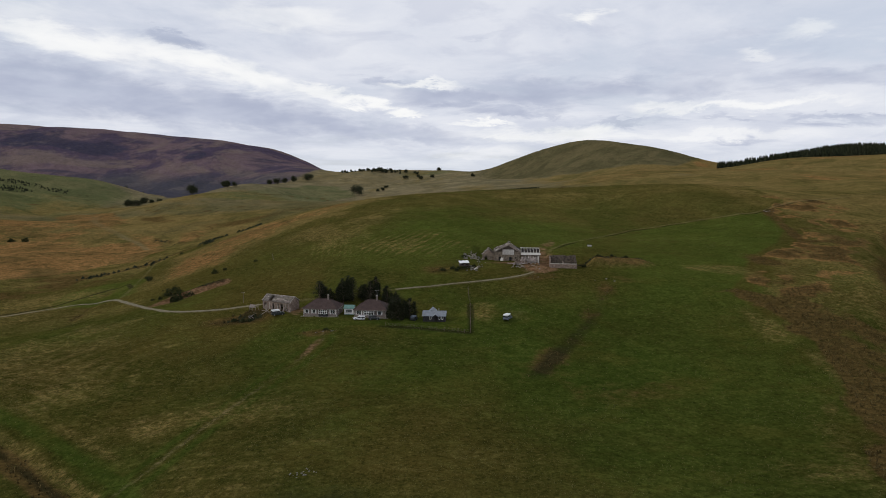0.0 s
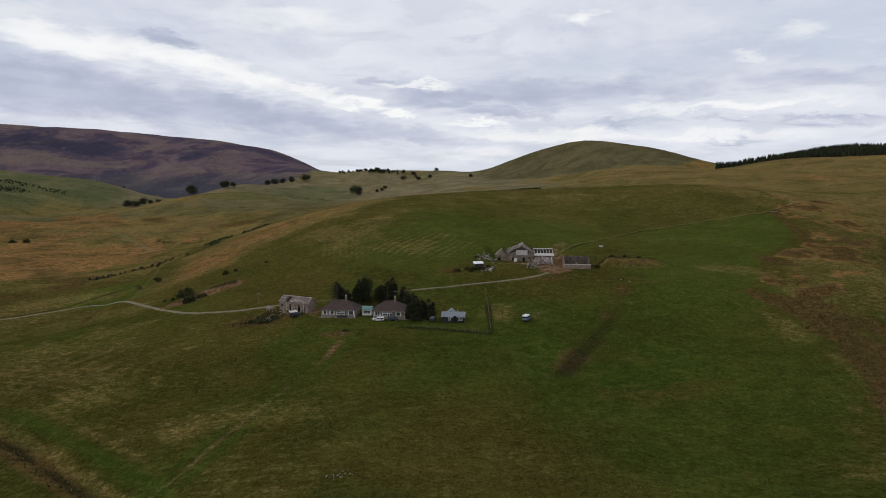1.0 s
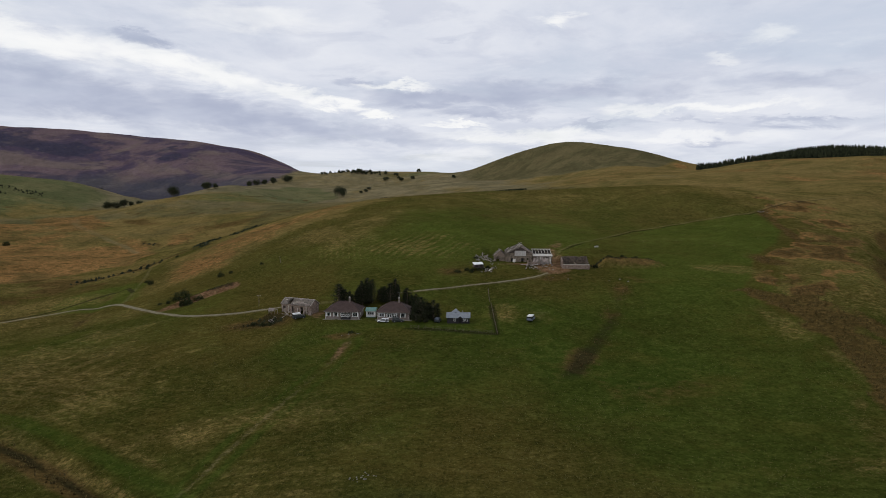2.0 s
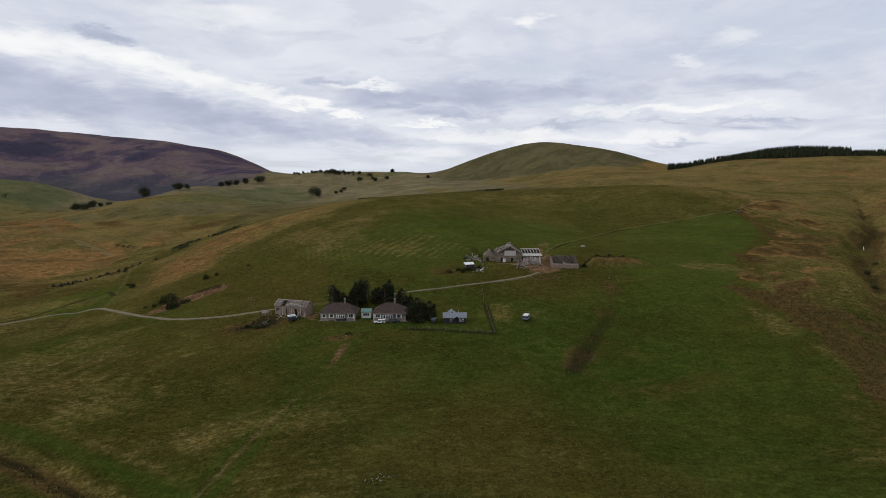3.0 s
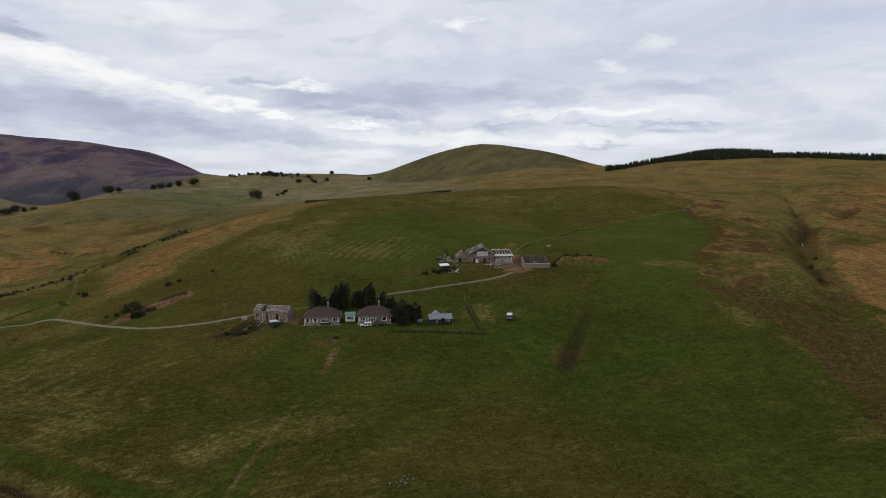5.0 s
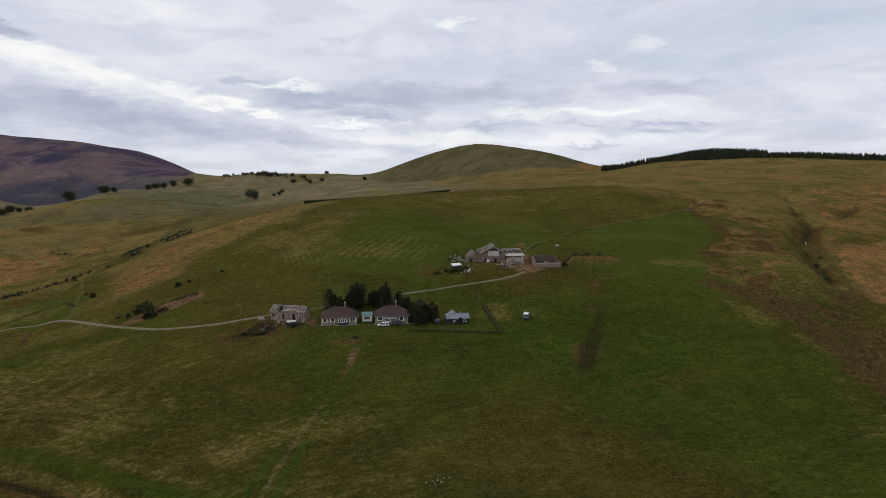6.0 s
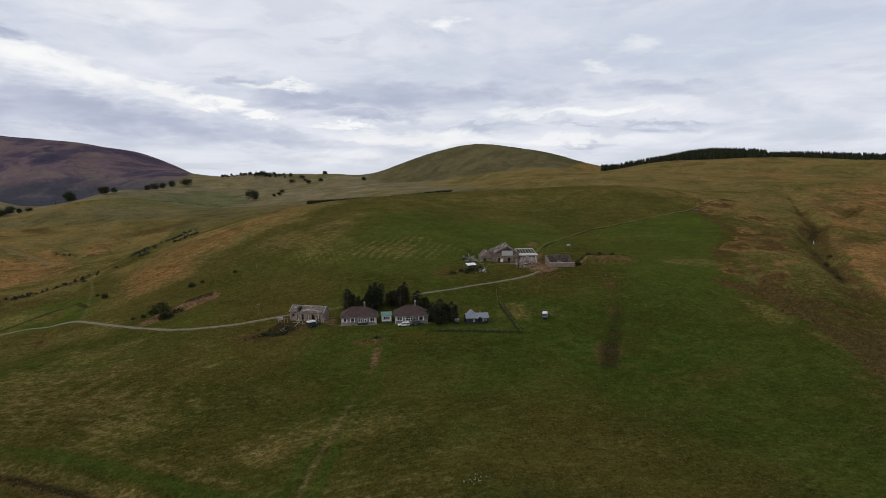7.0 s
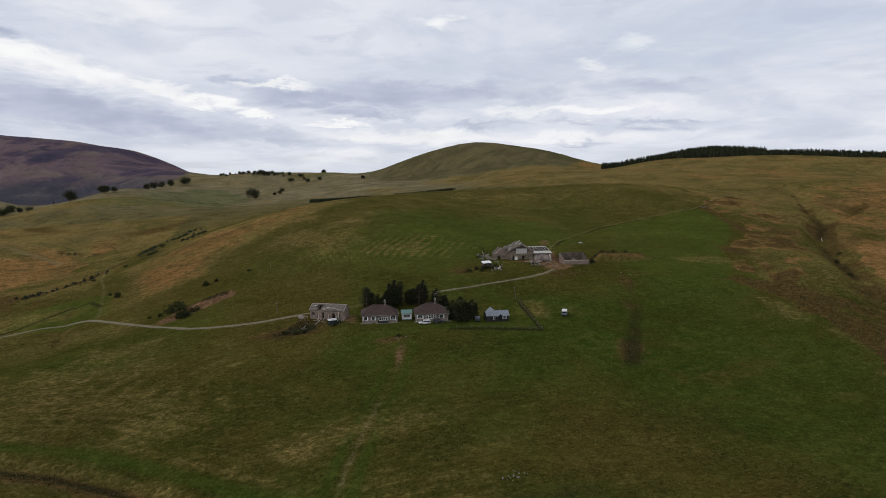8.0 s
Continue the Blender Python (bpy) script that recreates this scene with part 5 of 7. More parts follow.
# side porch of the second bungalow
porch = thing("side_porch", -19.3, 212.8, -6, "small flat-roofed porch against the bungalow", "porch", z=11.25)
bm = bmesh.new()
wall(bm, (-0.9, 0), (0.9, 0), -0.3, 2.2, 0.12, [(0.45, 1.3, 0.05, 2.0)])
wall(bm, (0.9, 0), (0.9, 2.4), -0.3, 2.2, 0.12)
part("wall", bm, M_CREAM, porch)
bm = bmesh.new()
box(bm, -1.1, -0.25, 2.2, 1.1, 2.6, 2.34)
part("roof", bm, M_WHITESHEET, porch, "pale flat roof")
bm = bmesh.new()
box(bm, -0.43, 0.03, 0.05, 0.38, 0.08, 2.0)
part("door", bm, M_GREEN, porch, "green door")

# ---- green and white garden hut between the bungalows ----
hut = thing("garden_hut", -34.4, 214.2, -4, "white and green sheeted hut between the bungalows", "hut", z=11.25)
bm = bmesh.new()
wall(bm, (-1.65, 0), (1.65, 0), -0.2, 2.3, 0.1, [(0.5, 2.8, 0.9, 1.9)])
wall(bm, (1.65, 0.1), (1.65, 3.4), -0.2, 2.3, 0.1)
wall(bm, (-1.65, 3.4), (-1.65, 0.1), -0.2, 2.3, 0.1)
wall(bm, (1.65, 3.5), (-1.65, 3.5), -0.2, 2.3, 0.1)
part("wall", bm, M_WHITE, hut, "white boarded walls")
window(hut, -1.15, 1.15, 0.9, 1.9, 0.02, (2, 0))
bm = bmesh.new()
slab(bm, [(-1.9, -0.35, 2.3), (1.9, -0.35, 2.3), (1.9, 1.75, 3.25), (-1.9, 1.75, 3.25)], 0.09)
slab(bm, [(-1.9, 1.75, 3.25), (1.9, 1.75, 3.25), (1.9, 3.85, 2.3), (-1.9, 3.85, 2.3)], 0.09)
part("roof", bm, M_GREEN, hut, "faded green sheet roof")
bm = bmesh.new()
box(bm, -1.7, -0.06, -0.2, 1.7, -0.004, 0.22)
part("skirt", bm, M_GREEN, hut, "green lower panel")

# ---- old stone barn by the track ----
barn = thing("stone_barn", -61.6, 219.8, -24, "long stone barn with a weathered grey sheet roof", "barn", z=11.6)
W, D, E, R = 12.4, 5.2, 3.1, 4.8
bm = bmesh.new()
wall(bm, (-W / 2, 0), (W / 2, 0), -0.8, E, 0.5, [(0.8, 1.7, -0.2, 2.3), (2.7, 3.4, 0.5, 2.3), (4.4, 5.3, -0.2, 2.4), (6.5, 7.2, 0.6, 2.3), (8.0, 9.2, -0.3, 2.4), (10.3, 11.1, 0.6, 2.2)])
part("wall", bm, M_PINKSTONE, barn, "pinkish rubble front wall with dark doorways")
for sx in (-1, 1):
    bm = bmesh.new()
    xo = sx * W / 2
    pts = [(xo, 0.5, -0.8), (xo, D - 0.5, -0.8), (xo, D - 0.5, E), (xo, D / 2, R), (xo, 0.5, E)]
    a = [bm.verts.new(p) for p in pts]
    b_ = [bm.verts.new((p[0] - sx * 0.5, p[1], p[2])) for p in pts]
    bm.faces.new(a)
    bm.faces.new(b_[::-1])
    for k in range(5):
        bm.faces.new((a[k], a[(k + 1) % 5], b_[(k + 1) % 5], b_[k]))
    part("gable", bm, M_PINKSTONE if sx > 0 else M_STONE, barn)
bm = bmesh.new()
wall(bm, (W / 2, D), (-W / 2, D), -0.8, E, 0.5)
part("wall", bm, M_STONE, barn)
n = 9
for k in range(n):
    x0, x1 = -W / 2 - 0.2 + (W + 0.4) * k / n, -W / 2 - 0.2 + (W + 0.4) * (k + 1) / n - 0.02
    j = random.uniform(-0.04, 0.04)
    if k != 2:
        bm = bmesh.new()
        slab(bm, [(x0, -0.3, E - 0.05 + j), (x1, -0.3, E - 0.05 + j), (x1, D / 2, R + 0.12 + j), (x0, D / 2, R + 0.12 + j)], 0.06)
        part("roof_sheet", bm, M_OLDSHEET, barn)
    bm = bmesh.new()
    slab(bm, [(x0, D / 2, R + 0.12), (x1, D / 2, R + 0.12), (x1, D + 0.3, E - 0.05), (x0, D + 0.3, E - 0.05)], 0.06)
    part("roof_sheet", bm, M_OLDSHEET, barn)
bm = bmesh.new()
for k in range(14):
    u = -W / 2 + W * k / 13
    rod(bm, (u, 0.1, E - 0.1), (u, D / 2, R), 0.06, 4)
part("rafters", bm, M_TIMBER, barn)
bm = bmesh.new()
rod(bm, (-W / 2 - 0.2, D / 2, R + 0.16), (W / 2 + 0.2, D / 2, R + 0.16), 0.1, 6)
part("ridge", bm, M_COPING, barn, "pale ridge capping")
for sx in (-1, 1):
    bm = bmesh.new()
    rod(bm, (sx * (W / 2 + 0.12), -0.3, E + 0.06), (sx * (W / 2 + 0.12), D / 2, R + 0.2), 0.11, 6)
    rod(bm, (sx * (W / 2 + 0.12), D + 0.3, E + 0.06), (sx * (W / 2 + 0.12), D / 2, R + 0.2), 0.11, 6)
    part("skew", bm, M_COPING, barn, "pale gable coping")
bm = bmesh.new()
box(bm, -W / 2 + 0.5, 0.5, -0.3, W / 2 - 0.5, D - 0.5, -0.1)
part("floor_slab", bm, M_DARK, barn)
bm = bmesh.new()
box(bm, -W / 2 + 0.85, 0.08, -0.2, -W / 2 + 1.65, 0.16, 1.5)
part("door", bm, M_TIMBER, barn, "grey boarded door")
barn_rng = random.Random(17)
for k in range(10):
    u = -W / 2 + 0.5 + (W - 1.0) * k / 9 + barn_rng.uniform(-0.2, 0.2)
    bm = bmesh.new()
    box(bm, u - 0.13, -0.14, -0.6, u + 0.13, -0.004, barn_rng.uniform(1.8, E - 0.2))
    part("buttress_post", bm, (M_PINKSHEET, M_TIMBER, M_COPING)[k % 3], barn, "pale post against the front wall")
for k in range(18):
    u, v = barn_rng.uniform(-W / 2, W / 2), barn_rng.uniform(-0.1, D / 2 - 0.4)
    zz = E + (R - E) * v / (D / 2) + 0.22
    long_, wide = barn_rng.uniform(0.4, 1.3), barn_rng.uniform(0.08, 0.30)
    bm = bmesh.new()
    box(bm, -long_, -wide, -0.03, long_, wide, 0.03, pose(u, v, zz, 33 + barn_rng.uniform(-8, 8), barn_rng.uniform(-6, 6), barn_rng.uniform(-40, 40)))
    part("loose_board", bm, (M_PINKSHEET, M_TIMBER, M_OLDSHEET, M_COPING)[k % 4], barn)
for k in range(8):
    bm = bmesh.new()
    u = barn_rng.uniform(1.0, W / 2 + 0.5)
    h = barn_rng.uniform(0.6, 1.6)
    slab(bm, [(u - 0.15, -0.2, h), (u + 0.15, -0.2, h), (u + barn_rng.uniform(-0.6, 0.6) + 0.15, -1.5, -0.5), (u - 0.2, -1.5, -0.5)], 0.05)
    part("leaning_board", bm, (M_RUST, M_TIMBER, M_PINKSHEET)[k % 3], barn)

# the fallen lean-to and timbers at the barn's end
lean = thing("broken_lean_to", -69.6, 219.0, 6, "collapsed timber lean-to beside the barn", "shed")
for k in range(4):
    bm = bmesh.new()
    box(bm, -1.5 + k, -0.06, -0.3, -1.38 + k, 0.06, 1.9 - 0.25 * (k % 2))
    part("post", bm, M_TIMBER, lean)
for k, (x0, z0, x1, z1) in enumerate(((-1.6, 1.7, 1.6, 1.5), (-1.6, 0.9, 0.9, 1.1), (-1.3, 0.1, 0.4, 1.6))):
    bm = bmesh.new()
    rod(bm, (x0, -0.1, z0), (x1, -0.12, z1), 0.07, 4)
    part("rail", bm, M_TIMBER, lean, "bleached board")
bm = bmesh.new()
slab(bm, [(-1.7, -0.2, 1.2), (0.2, -0.3, 1.0), (0.3, 1.9, 1.6), (-1.6, 1.8, 1.9)], 0.05)
part("roof_sheet", bm, M_PINKSHEET, lean)

# ---- tarred timber cabin with a pale metal roof ----
cabin = thing("timber_cabin", -4.1, 205.4, -4, "black timber cabin with a pale metal roof and gabled porch", "cabin", z=11.0)
W, D, E, R = 7.6, 5.0, 2.1, 3.25
bm = bmesh.new()
wall(bm, (-W / 2, 0), (W / 2, 0), -0.5, E, 0.15, [(2.2, 2.9, 0.8, 1.9), (5.4, 6.0, 0.8, 1.9), (6.3, 6.9, 0.8, 1.9)])
part("wall", bm, M_TAR, cabin, "black boarded front")
for u0, u1 in ((2.2, 2.9), (5.4, 6.0), (6.3, 6.9)):
    window(cabin, u0 - W / 2, u1 - W / 2, 0.8, 1.9, 0.02, (0, 1))
for sx in (-1, 1):
    bm = bmesh.new()
    xo = sx * W / 2
    pts = [(xo, 0.15, -0.5), (xo, D - 0.15, -0.5), (xo, D - 0.15, E), (xo, D / 2, R), (xo, 0.15, E)]
    a = [bm.verts.new(p) for p in pts]
    b_ = [bm.verts.new((p[0] - sx * 0.15, p[1], p[2])) for p in pts]
    bm.faces.new(a)
    bm.faces.new(b_[::-1])
    for k in range(5):
        bm.faces.new((a[k], a[(k + 1) % 5], b_[(k + 1) % 5], b_[k]))
    part("gable", bm, M_TAR, cabin)
bm = bmesh.new()
wall(bm, (W / 2, D), (-W / 2, D), -0.5, E, 0.15)
part("wall", bm, M_TAR, cabin)
for s in (0, 1):
    bm = bmesh.new()
    y0 = -0.35 if s == 0 else D + 0.35
    slab(bm, [(-W / 2 - 0.3, y0, E - 0.12), (W / 2 + 0.3, y0, E - 0.12), (W / 2 + 0.3, D / 2, R + 0.1), (-W / 2 - 0.3, D / 2, R + 0.1)], 0.07)
    part("roof", bm, M_ZINC, cabin, "pale blue-grey metal roof slope")
# rear cross wing, whose gable rises behind the ridge
bm = bmesh.new()
prism(bm, [(-2.1, -0.5), (0.1, -0.5), (0.1, 2.5), (-1.0, 3.4), (-2.1, 2.5)], D / 2, D + 2.4)
part("rear_wing", bm, M_TAR, cabin)
for s in (-1, 1):
    bm = bmesh.new()
    slab(bm, [(-1.0, D / 2 - 0.4, 3.58), (-1.0, D + 2.7, 3.58), (-1.0 + s * 1.4, D + 2.7, 2.44), (-1.0 + s * 1.4, D / 2 - 0.4, 2.44)], 0.07)
    part("roof", bm, M_ZINC, cabin)
bm = bmesh.new()
rod(bm, (1.4, D / 2 + 0.3, R - 0.2), (1.4, D / 2 + 0.3, R + 0.75), 0.11, 8)
part("flue", bm, M_RIM, cabin, "short metal flue")
# gabled porch
bm = bmesh.new()
for xx in (-0.25, 1.45):
    box(bm, xx - 0.06, -1.3, -0.4, xx + 0.06, -1.18, 2.0)
prism(bm, [(-0.35, 2.0), (1.55, 2.0), (0.6, 2.75)], -1.3, -1.2)
porch_ob = part("porch", bm, M_TAR, cabin, "small black gabled porch")
for s in (-1, 1):
    bm = bmesh.new()
    slab(bm, [(0.6, -1.45, 2.85), (0.6, 0.6, 2.85), (0.6 + s * 1.15, 0.6, 1.95), (0.6 + s * 1.15, -1.45, 1.95)], 0.05)
    part("porch_roof", bm, M_ZINC, porch_ob)
bm = bmesh.new()
box(bm, 0.2, -0.05, -0.1, 1.0, -0.002, 1.95)
part("door", bm, M_DARK, cabin, "dark plank door")

# ---- the ruined steading ----
M_PALE_PANEL = sheet_material("limewashed_sheet", (0.50, 0.48, 0.45), (0.34, 0.32, 0.295))
def gable_front(bm, x0, x1, z0, eave, peak, y0, y1, px=None):
    prism(bm, [(x0, z0), (x1, z0), (x1, eave), ((x0 + x1) / 2 if px is None else px, peak), (x0, eave)], y0, y1)


hall = thing("ruined_hall", 26.6, 268.6, -5, "roof-stripped stone farm hall with a pale sheeted gable", "farm building", z=23.3)
W, D, E, R = 11.0, 13.0, 4.0, 6.9
bm = bmesh.new()
wall(bm, (-W / 2, 0), (W / 2, 0), -1.2, E, 0.6, [(1.6, 2.5, 0.0, 1.9), (6.1, 7.2, -0.2, 1.9), (8.6, 9.3, 1.0, 1.9)])
part("wall", bm, M_STONE, hall, "grey rubble front wall with small dark doorways")
bm = bmesh.new()
gable_front(bm, -W / 2, W / 2, E, E + 0.02, R, 0.0, 0.5, 0.6)
part("gable", bm, M_RUST, hall, "dark boarded upper gable")
for sx in (-1, 1):
    bm = bmesh.new()
    wide = 0.75 if sx > 0 else 0.4
    slab(bm, [(0.6, -0.34, R + 0.34), (sx * (W / 2 + 0.35), -0.34, E + 0.12), (sx * (W / 2 + 0.35), -0.40, E + 0.12 - wide), (0.6, -0.40, R + 0.34 - wide)], 0.22)
    part("skew", bm, M_PINKSHEET if sx > 0 else M_OLDSHEET, hall, "broad pale skew along the gable")
for sx in (-1, 1):
    bm = bmesh.new()
    ragged_wall(bm, (sx * (W / 2 - (0.6 if sx > 0 else 0)), 0.6) if sx > 0 else (-W / 2, D), (sx * (W / 2 - 0.6), D) if sx > 0 else (-W / 2, 0.6), -1.2, E, -0.6 if sx > 0 else -0.6, 0.25, 3 + sx)
    part("wall", bm, M_STONE, hall)
bm = bmesh.new()
ragged_wall(bm, (W / 2, D), (-W / 2, D), -1.2, E, 0.6, 0.4, 9)
part("wall", bm, M_STONE, hall)
bm = bmesh.new()
box(bm, -2.3, -0.10, 2.75, 2.7, -0.03, 5.0)
part("sheet_panel", bm, M_PALE_PANEL, hall, "large pale sheet over the upper opening")
hall_rng = random.Random(44)
n = 14
for k in range(n):
    y0, y1 = 0.0 - 0.3 + (D + 0.3) * k / n, -0.3 + (D + 0.3) * (k + 1) / n - 0.03
    sag = -0.25 * math.sin(math.pi * k / n)
    if k not in (3, 4, 8, 11):
        bm = bmesh.new()
        slip = hall_rng.uniform(0.0, 1.6)
        slab(bm, [(0.6, y0, R + 0.15 + sag), (0.6, y1, R + 0.12 + sag), (W / 2 + 0.35 - slip, y1, E - 0.1 + 0.6 * slip), (W / 2 + 0.35, y0, E - 0.1)], 0.07)
        part("roof_sheet", bm, hall_rng.choice((M_RUST, M_RUST, M_BLACKSHEET, M_OLDSHEET, M_PINKSHEET)), hall)
    if k not in (3, 7, 10, 12):
        bm = bmesh.new()
        slab(bm, [(0.6, y0, R + 0.15 + sag), (0.6, y1, R + 0.15 + sag), (-W / 2 - 0.35 + 0.9 * (k % 3), y1, E - 0.1 + 0.4 * (k % 3)), (-W / 2 - 0.35, y0, E - 0.1)], 0.07)
        part("roof_sheet", bm, hall_rng.choice((M_OLDSHEET, M_OLDSHEET, M_RUST, M_PINKSHEET)), hall)
for k in range(11):
    yy = 0.8 + (D - 1.2) * k / 10
    bm = bmesh.new()
    rod(bm, (-W / 2 + 0.1, yy, E), (0.6, yy, R), 0.08, 4)
    rod(bm, (W / 2 - 0.1, yy, E), (0.6, yy, R), 0.08, 4)
    part("rafter", bm, M_TIMBER, hall)

# near-black floor, coloured so to deepen the shade inside the hall
bm = bmesh.new()
box(bm, -W / 2 + 0.7, 0.7, -0.2, W / 2 - 0.7, D - 0.7, 0.0)
part("floor_slab", bm, M_DARK, hall, "floor blackened for the hall's inner shade")

for k in range(9):
    yy, lean_ = hall_rng.uniform(1, D - 1), hall_rng.uniform(-1.2, 1.2)
    bm = bmesh.new()
    side_ = hall_rng.choice((-1, 1))
    foot = hall_rng.uniform(0.5, 3.5)
    rod(bm, (0.6 + side_ * foot, yy, R - foot * 0.6), (0.6 - side_ * hall_rng.uniform(0.2, 0.8), yy + lean_, R + hall_rng.uniform(0.2, 0.9)), 0.09, 4)
    part("loose_rafter", bm, M_TIMBER, hall, "grey rafter standing clear of the sheets")

# boards and sheets that have slid and piled up on the slopes
for k in range(34):
    u, v = hall_rng.uniform(-W / 2 - 0.2, 0.2), hall_rng.uniform(0.2, D - 1.0)
    zz = E + (R - E) * (u + W / 2) / (W / 2 + 0.6) + hall_rng.uniform(0.22, 0.42)
    long_, wide = hall_rng.uniform(0.7, 1.9), hall_rng.uniform(0.10, 0.42)
    m = pose(u, v, zz, hall_rng.uniform(-14, 14), -25 + hall_rng.uniform(-16, 16), hall_rng.uniform(-70, 70))
    bm = bmesh.new()
    box(bm, -long_, -wide, -0.03, long_, wide, 0.03, m)
    part("loose_board", bm, (M_PINKSHEET, M_TIMBER, M_OLDSHEET, M_COPING, M_RUST)[k % 5], hall)

byre = thing("ruined_byre", 18.2, 271.8, -5, "small gabled stone byre with a broken roof", "farm building", z=23.3)
bm = bmesh.new()
wall(bm, (-2.5, 0), (2.5, 0), -1.0, 2.4, 0.5, [(1.0, 2.2, -0.1, 1.7)])
part("wall", bm, M_STONE, byre)
bm = bmesh.new()
gable_front(bm, -2.5, 2.5, 2.4, 2.42, 4.7, 0.0, 0.45)
part("gable", bm, M_PINKSTONE, byre, "pale stone gable")
for p0, p1, sd in (((2.5, 0.5), (2.5, 8.0), 4), ((-2.5, 8.0), (-2.5, 0.5), 5), ((2.5, 8.0), (-2.5, 8.0), 6)):
    bm = bmesh.new()
    ragged_wall(bm, p0, p1, -1.0, 2.5, 0.5, 0.3, sd)
    part("wall", bm, M_STONE, byre)
for k in range(7):
    yy = 0.7 + 1.1 * k
    bm = bmesh.new()
    rod(bm, (-2.4, yy, 2.4), (0, yy, 4.6), 0.07, 4)
    rod(bm, (2.4, yy, 2.4), (0, yy, 4.6), 0.07, 4)
    part("rafter", bm, M_TIMBER, byre)
for k, s in ((0, -1), (1, -1), (2, 1), (4, -1), (5, 1)):
    bm = bmesh.new()
    slab(bm, [(0, 0.3 + 1.25 * k, 4.78), (0, 1.5 + 1.25 * k, 4.78), (s * 2.7, 1.5 + 1.25 * k, 2.3), (s * 2.7, 0.3 + 1.25 * k, 2.3)], 0.06)
    part("roof_sheet", bm, M_OLDSHEET, byre)

for k in range(16):
    u, v = hall_rng.uniform(-2.4, 2.4), hall_rng.uniform(0.3, 7.0)
    m = pose(u, v, 4.75 - abs(u) * 0.9 + hall_rng.uniform(0.0, 0.2), hall_rng.uniform(-12, 12), (40 if u > 0 else -40) + hall_rng.uniform(-20, 20), hall_rng.uniform(-60, 60))
    bm = bmesh.new()
    long_, wide = hall_rng.uniform(0.5, 1.4), hall_rng.uniform(0.08, 0.32)
    box(bm, -long_, -wide, -0.03, long_, wide, 0.03, m)
    part("loose_board", bm, (M_PINKSHEET, M_TIMBER, M_COPING, M_OLDSHEET)[k % 4], byre)

shed = thing("open_cattle_shed", 36.4, 267.0, -5, "cattle shed with roof bays stripped to dark openings", "farm building", z=23.0)
W, D = 8.0, 9.5
bm = bmesh.new()
wall(bm, (-W / 2, 0), (W / 2, 0), -1.6, 3.15, 0.5, [(0.5, 3.4, -0.8, 2.7), (4.0, 7.5, -0.3, 2.7)])
part("wall", bm, M_PINKSTONE, shed, "pinkish sandstone front wall")
for p0, p1, hh in (((W / 2, 0.5), (W / 2, D), 3.3), ((-W / 2, D), (-W / 2, 0.5), 3.3), ((W / 2 + 0.0, D), (-W / 2, D), 4.9)):
    bm = bmesh.new()
    ragged_wall(bm, p0, p1, -1.4, hh, 0.5, 0.2, int(hh * 10))
    part("wall", bm, M_STONE, shed)
zf, zb = 3.3, 5.2


def roof_z(y):
    return zf + (zb - zf) * y / D


for y0, y1 in ((-0.5, 2.7), (9.0, D + 0.2)):
    bm = bmesh.new()
    slab(bm, [(-W / 2 - 0.3, y0, roof_z(y0)), (W / 2 + 0.3, y0, roof_z(y0)), (W / 2 + 0.3, y1, roof_z(y1)), (-W / 2 - 0.3, y1, roof_z(y1))], 0.09)
    part("roof_strip", bm, M_CREAM, shed, "pale roof sheets left along the slope")
for k in range(7):
    xx = -W / 2 + W * k / 6
    bm = bmesh.new()
    slab(bm, [(xx - 0.08, 2.72, roof_z(2.72) + 0.06), (xx + 0.08, 2.72, roof_z(2.72) + 0.06), (xx + 0.08, D, roof_z(D) + 0.06), (xx - 0.08, D, roof_z(D) + 0.06)], 0.14)
    part("rafter", bm, M_CREAM, shed, "bleached rafter")

# black panels added under the rafters in place of the shed's dark interior
for k in range(6):
    x0 = -W / 2 + W * k / 6 + 0.09
    x1 = x0 + W / 6 - 0.18
    for y0, y1 in ((2.75, 5.8), (5.85, 8.95)):
        if (k, y0) in ((1, 5.85), (4, 2.75)):
            continue
        bm = bmesh.new()
        slab(bm, [(x0, y0, roof_z(y0) - 0.12), (x1, y0, roof_z(y0) - 0.12), (x1, y1, roof_z(y1) - 0.12), (x0, y1, roof_z(y1) - 0.12)], 0.05)
        part("roof_panel", bm, M_BLACKSHEET, shed, "black panel standing in for a dark roof opening")

# long boards that slid from the eave and lean on the front
for k in range(15):
    u = -2.6 + 0.42 * k + hall_rng.uniform(-0.12, 0.12)
    foot, skewed = hall_rng.uniform(2.0, 3.2), hall_rng.uniform(-0.5, 0.9)
    w2 = hall_rng.uniform(0.14, 0.30)
    top = hall_rng.uniform(2.2, 3.05)
    bm = bmesh.new()
    slab(bm, [(u - w2, -0.12, top), (u + w2, -0.12, top), (u + skewed + w2, -foot, -1.2), (u + skewed - w2, -foot, -1.2)], 0.05)
    part("leaning_board", bm, (M_PINKSHEET, M_PINKSHEET, M_OLDSHEET, M_TIMBER, M_CREAM)[k % 5], shed, "faded board leaning from the eave")

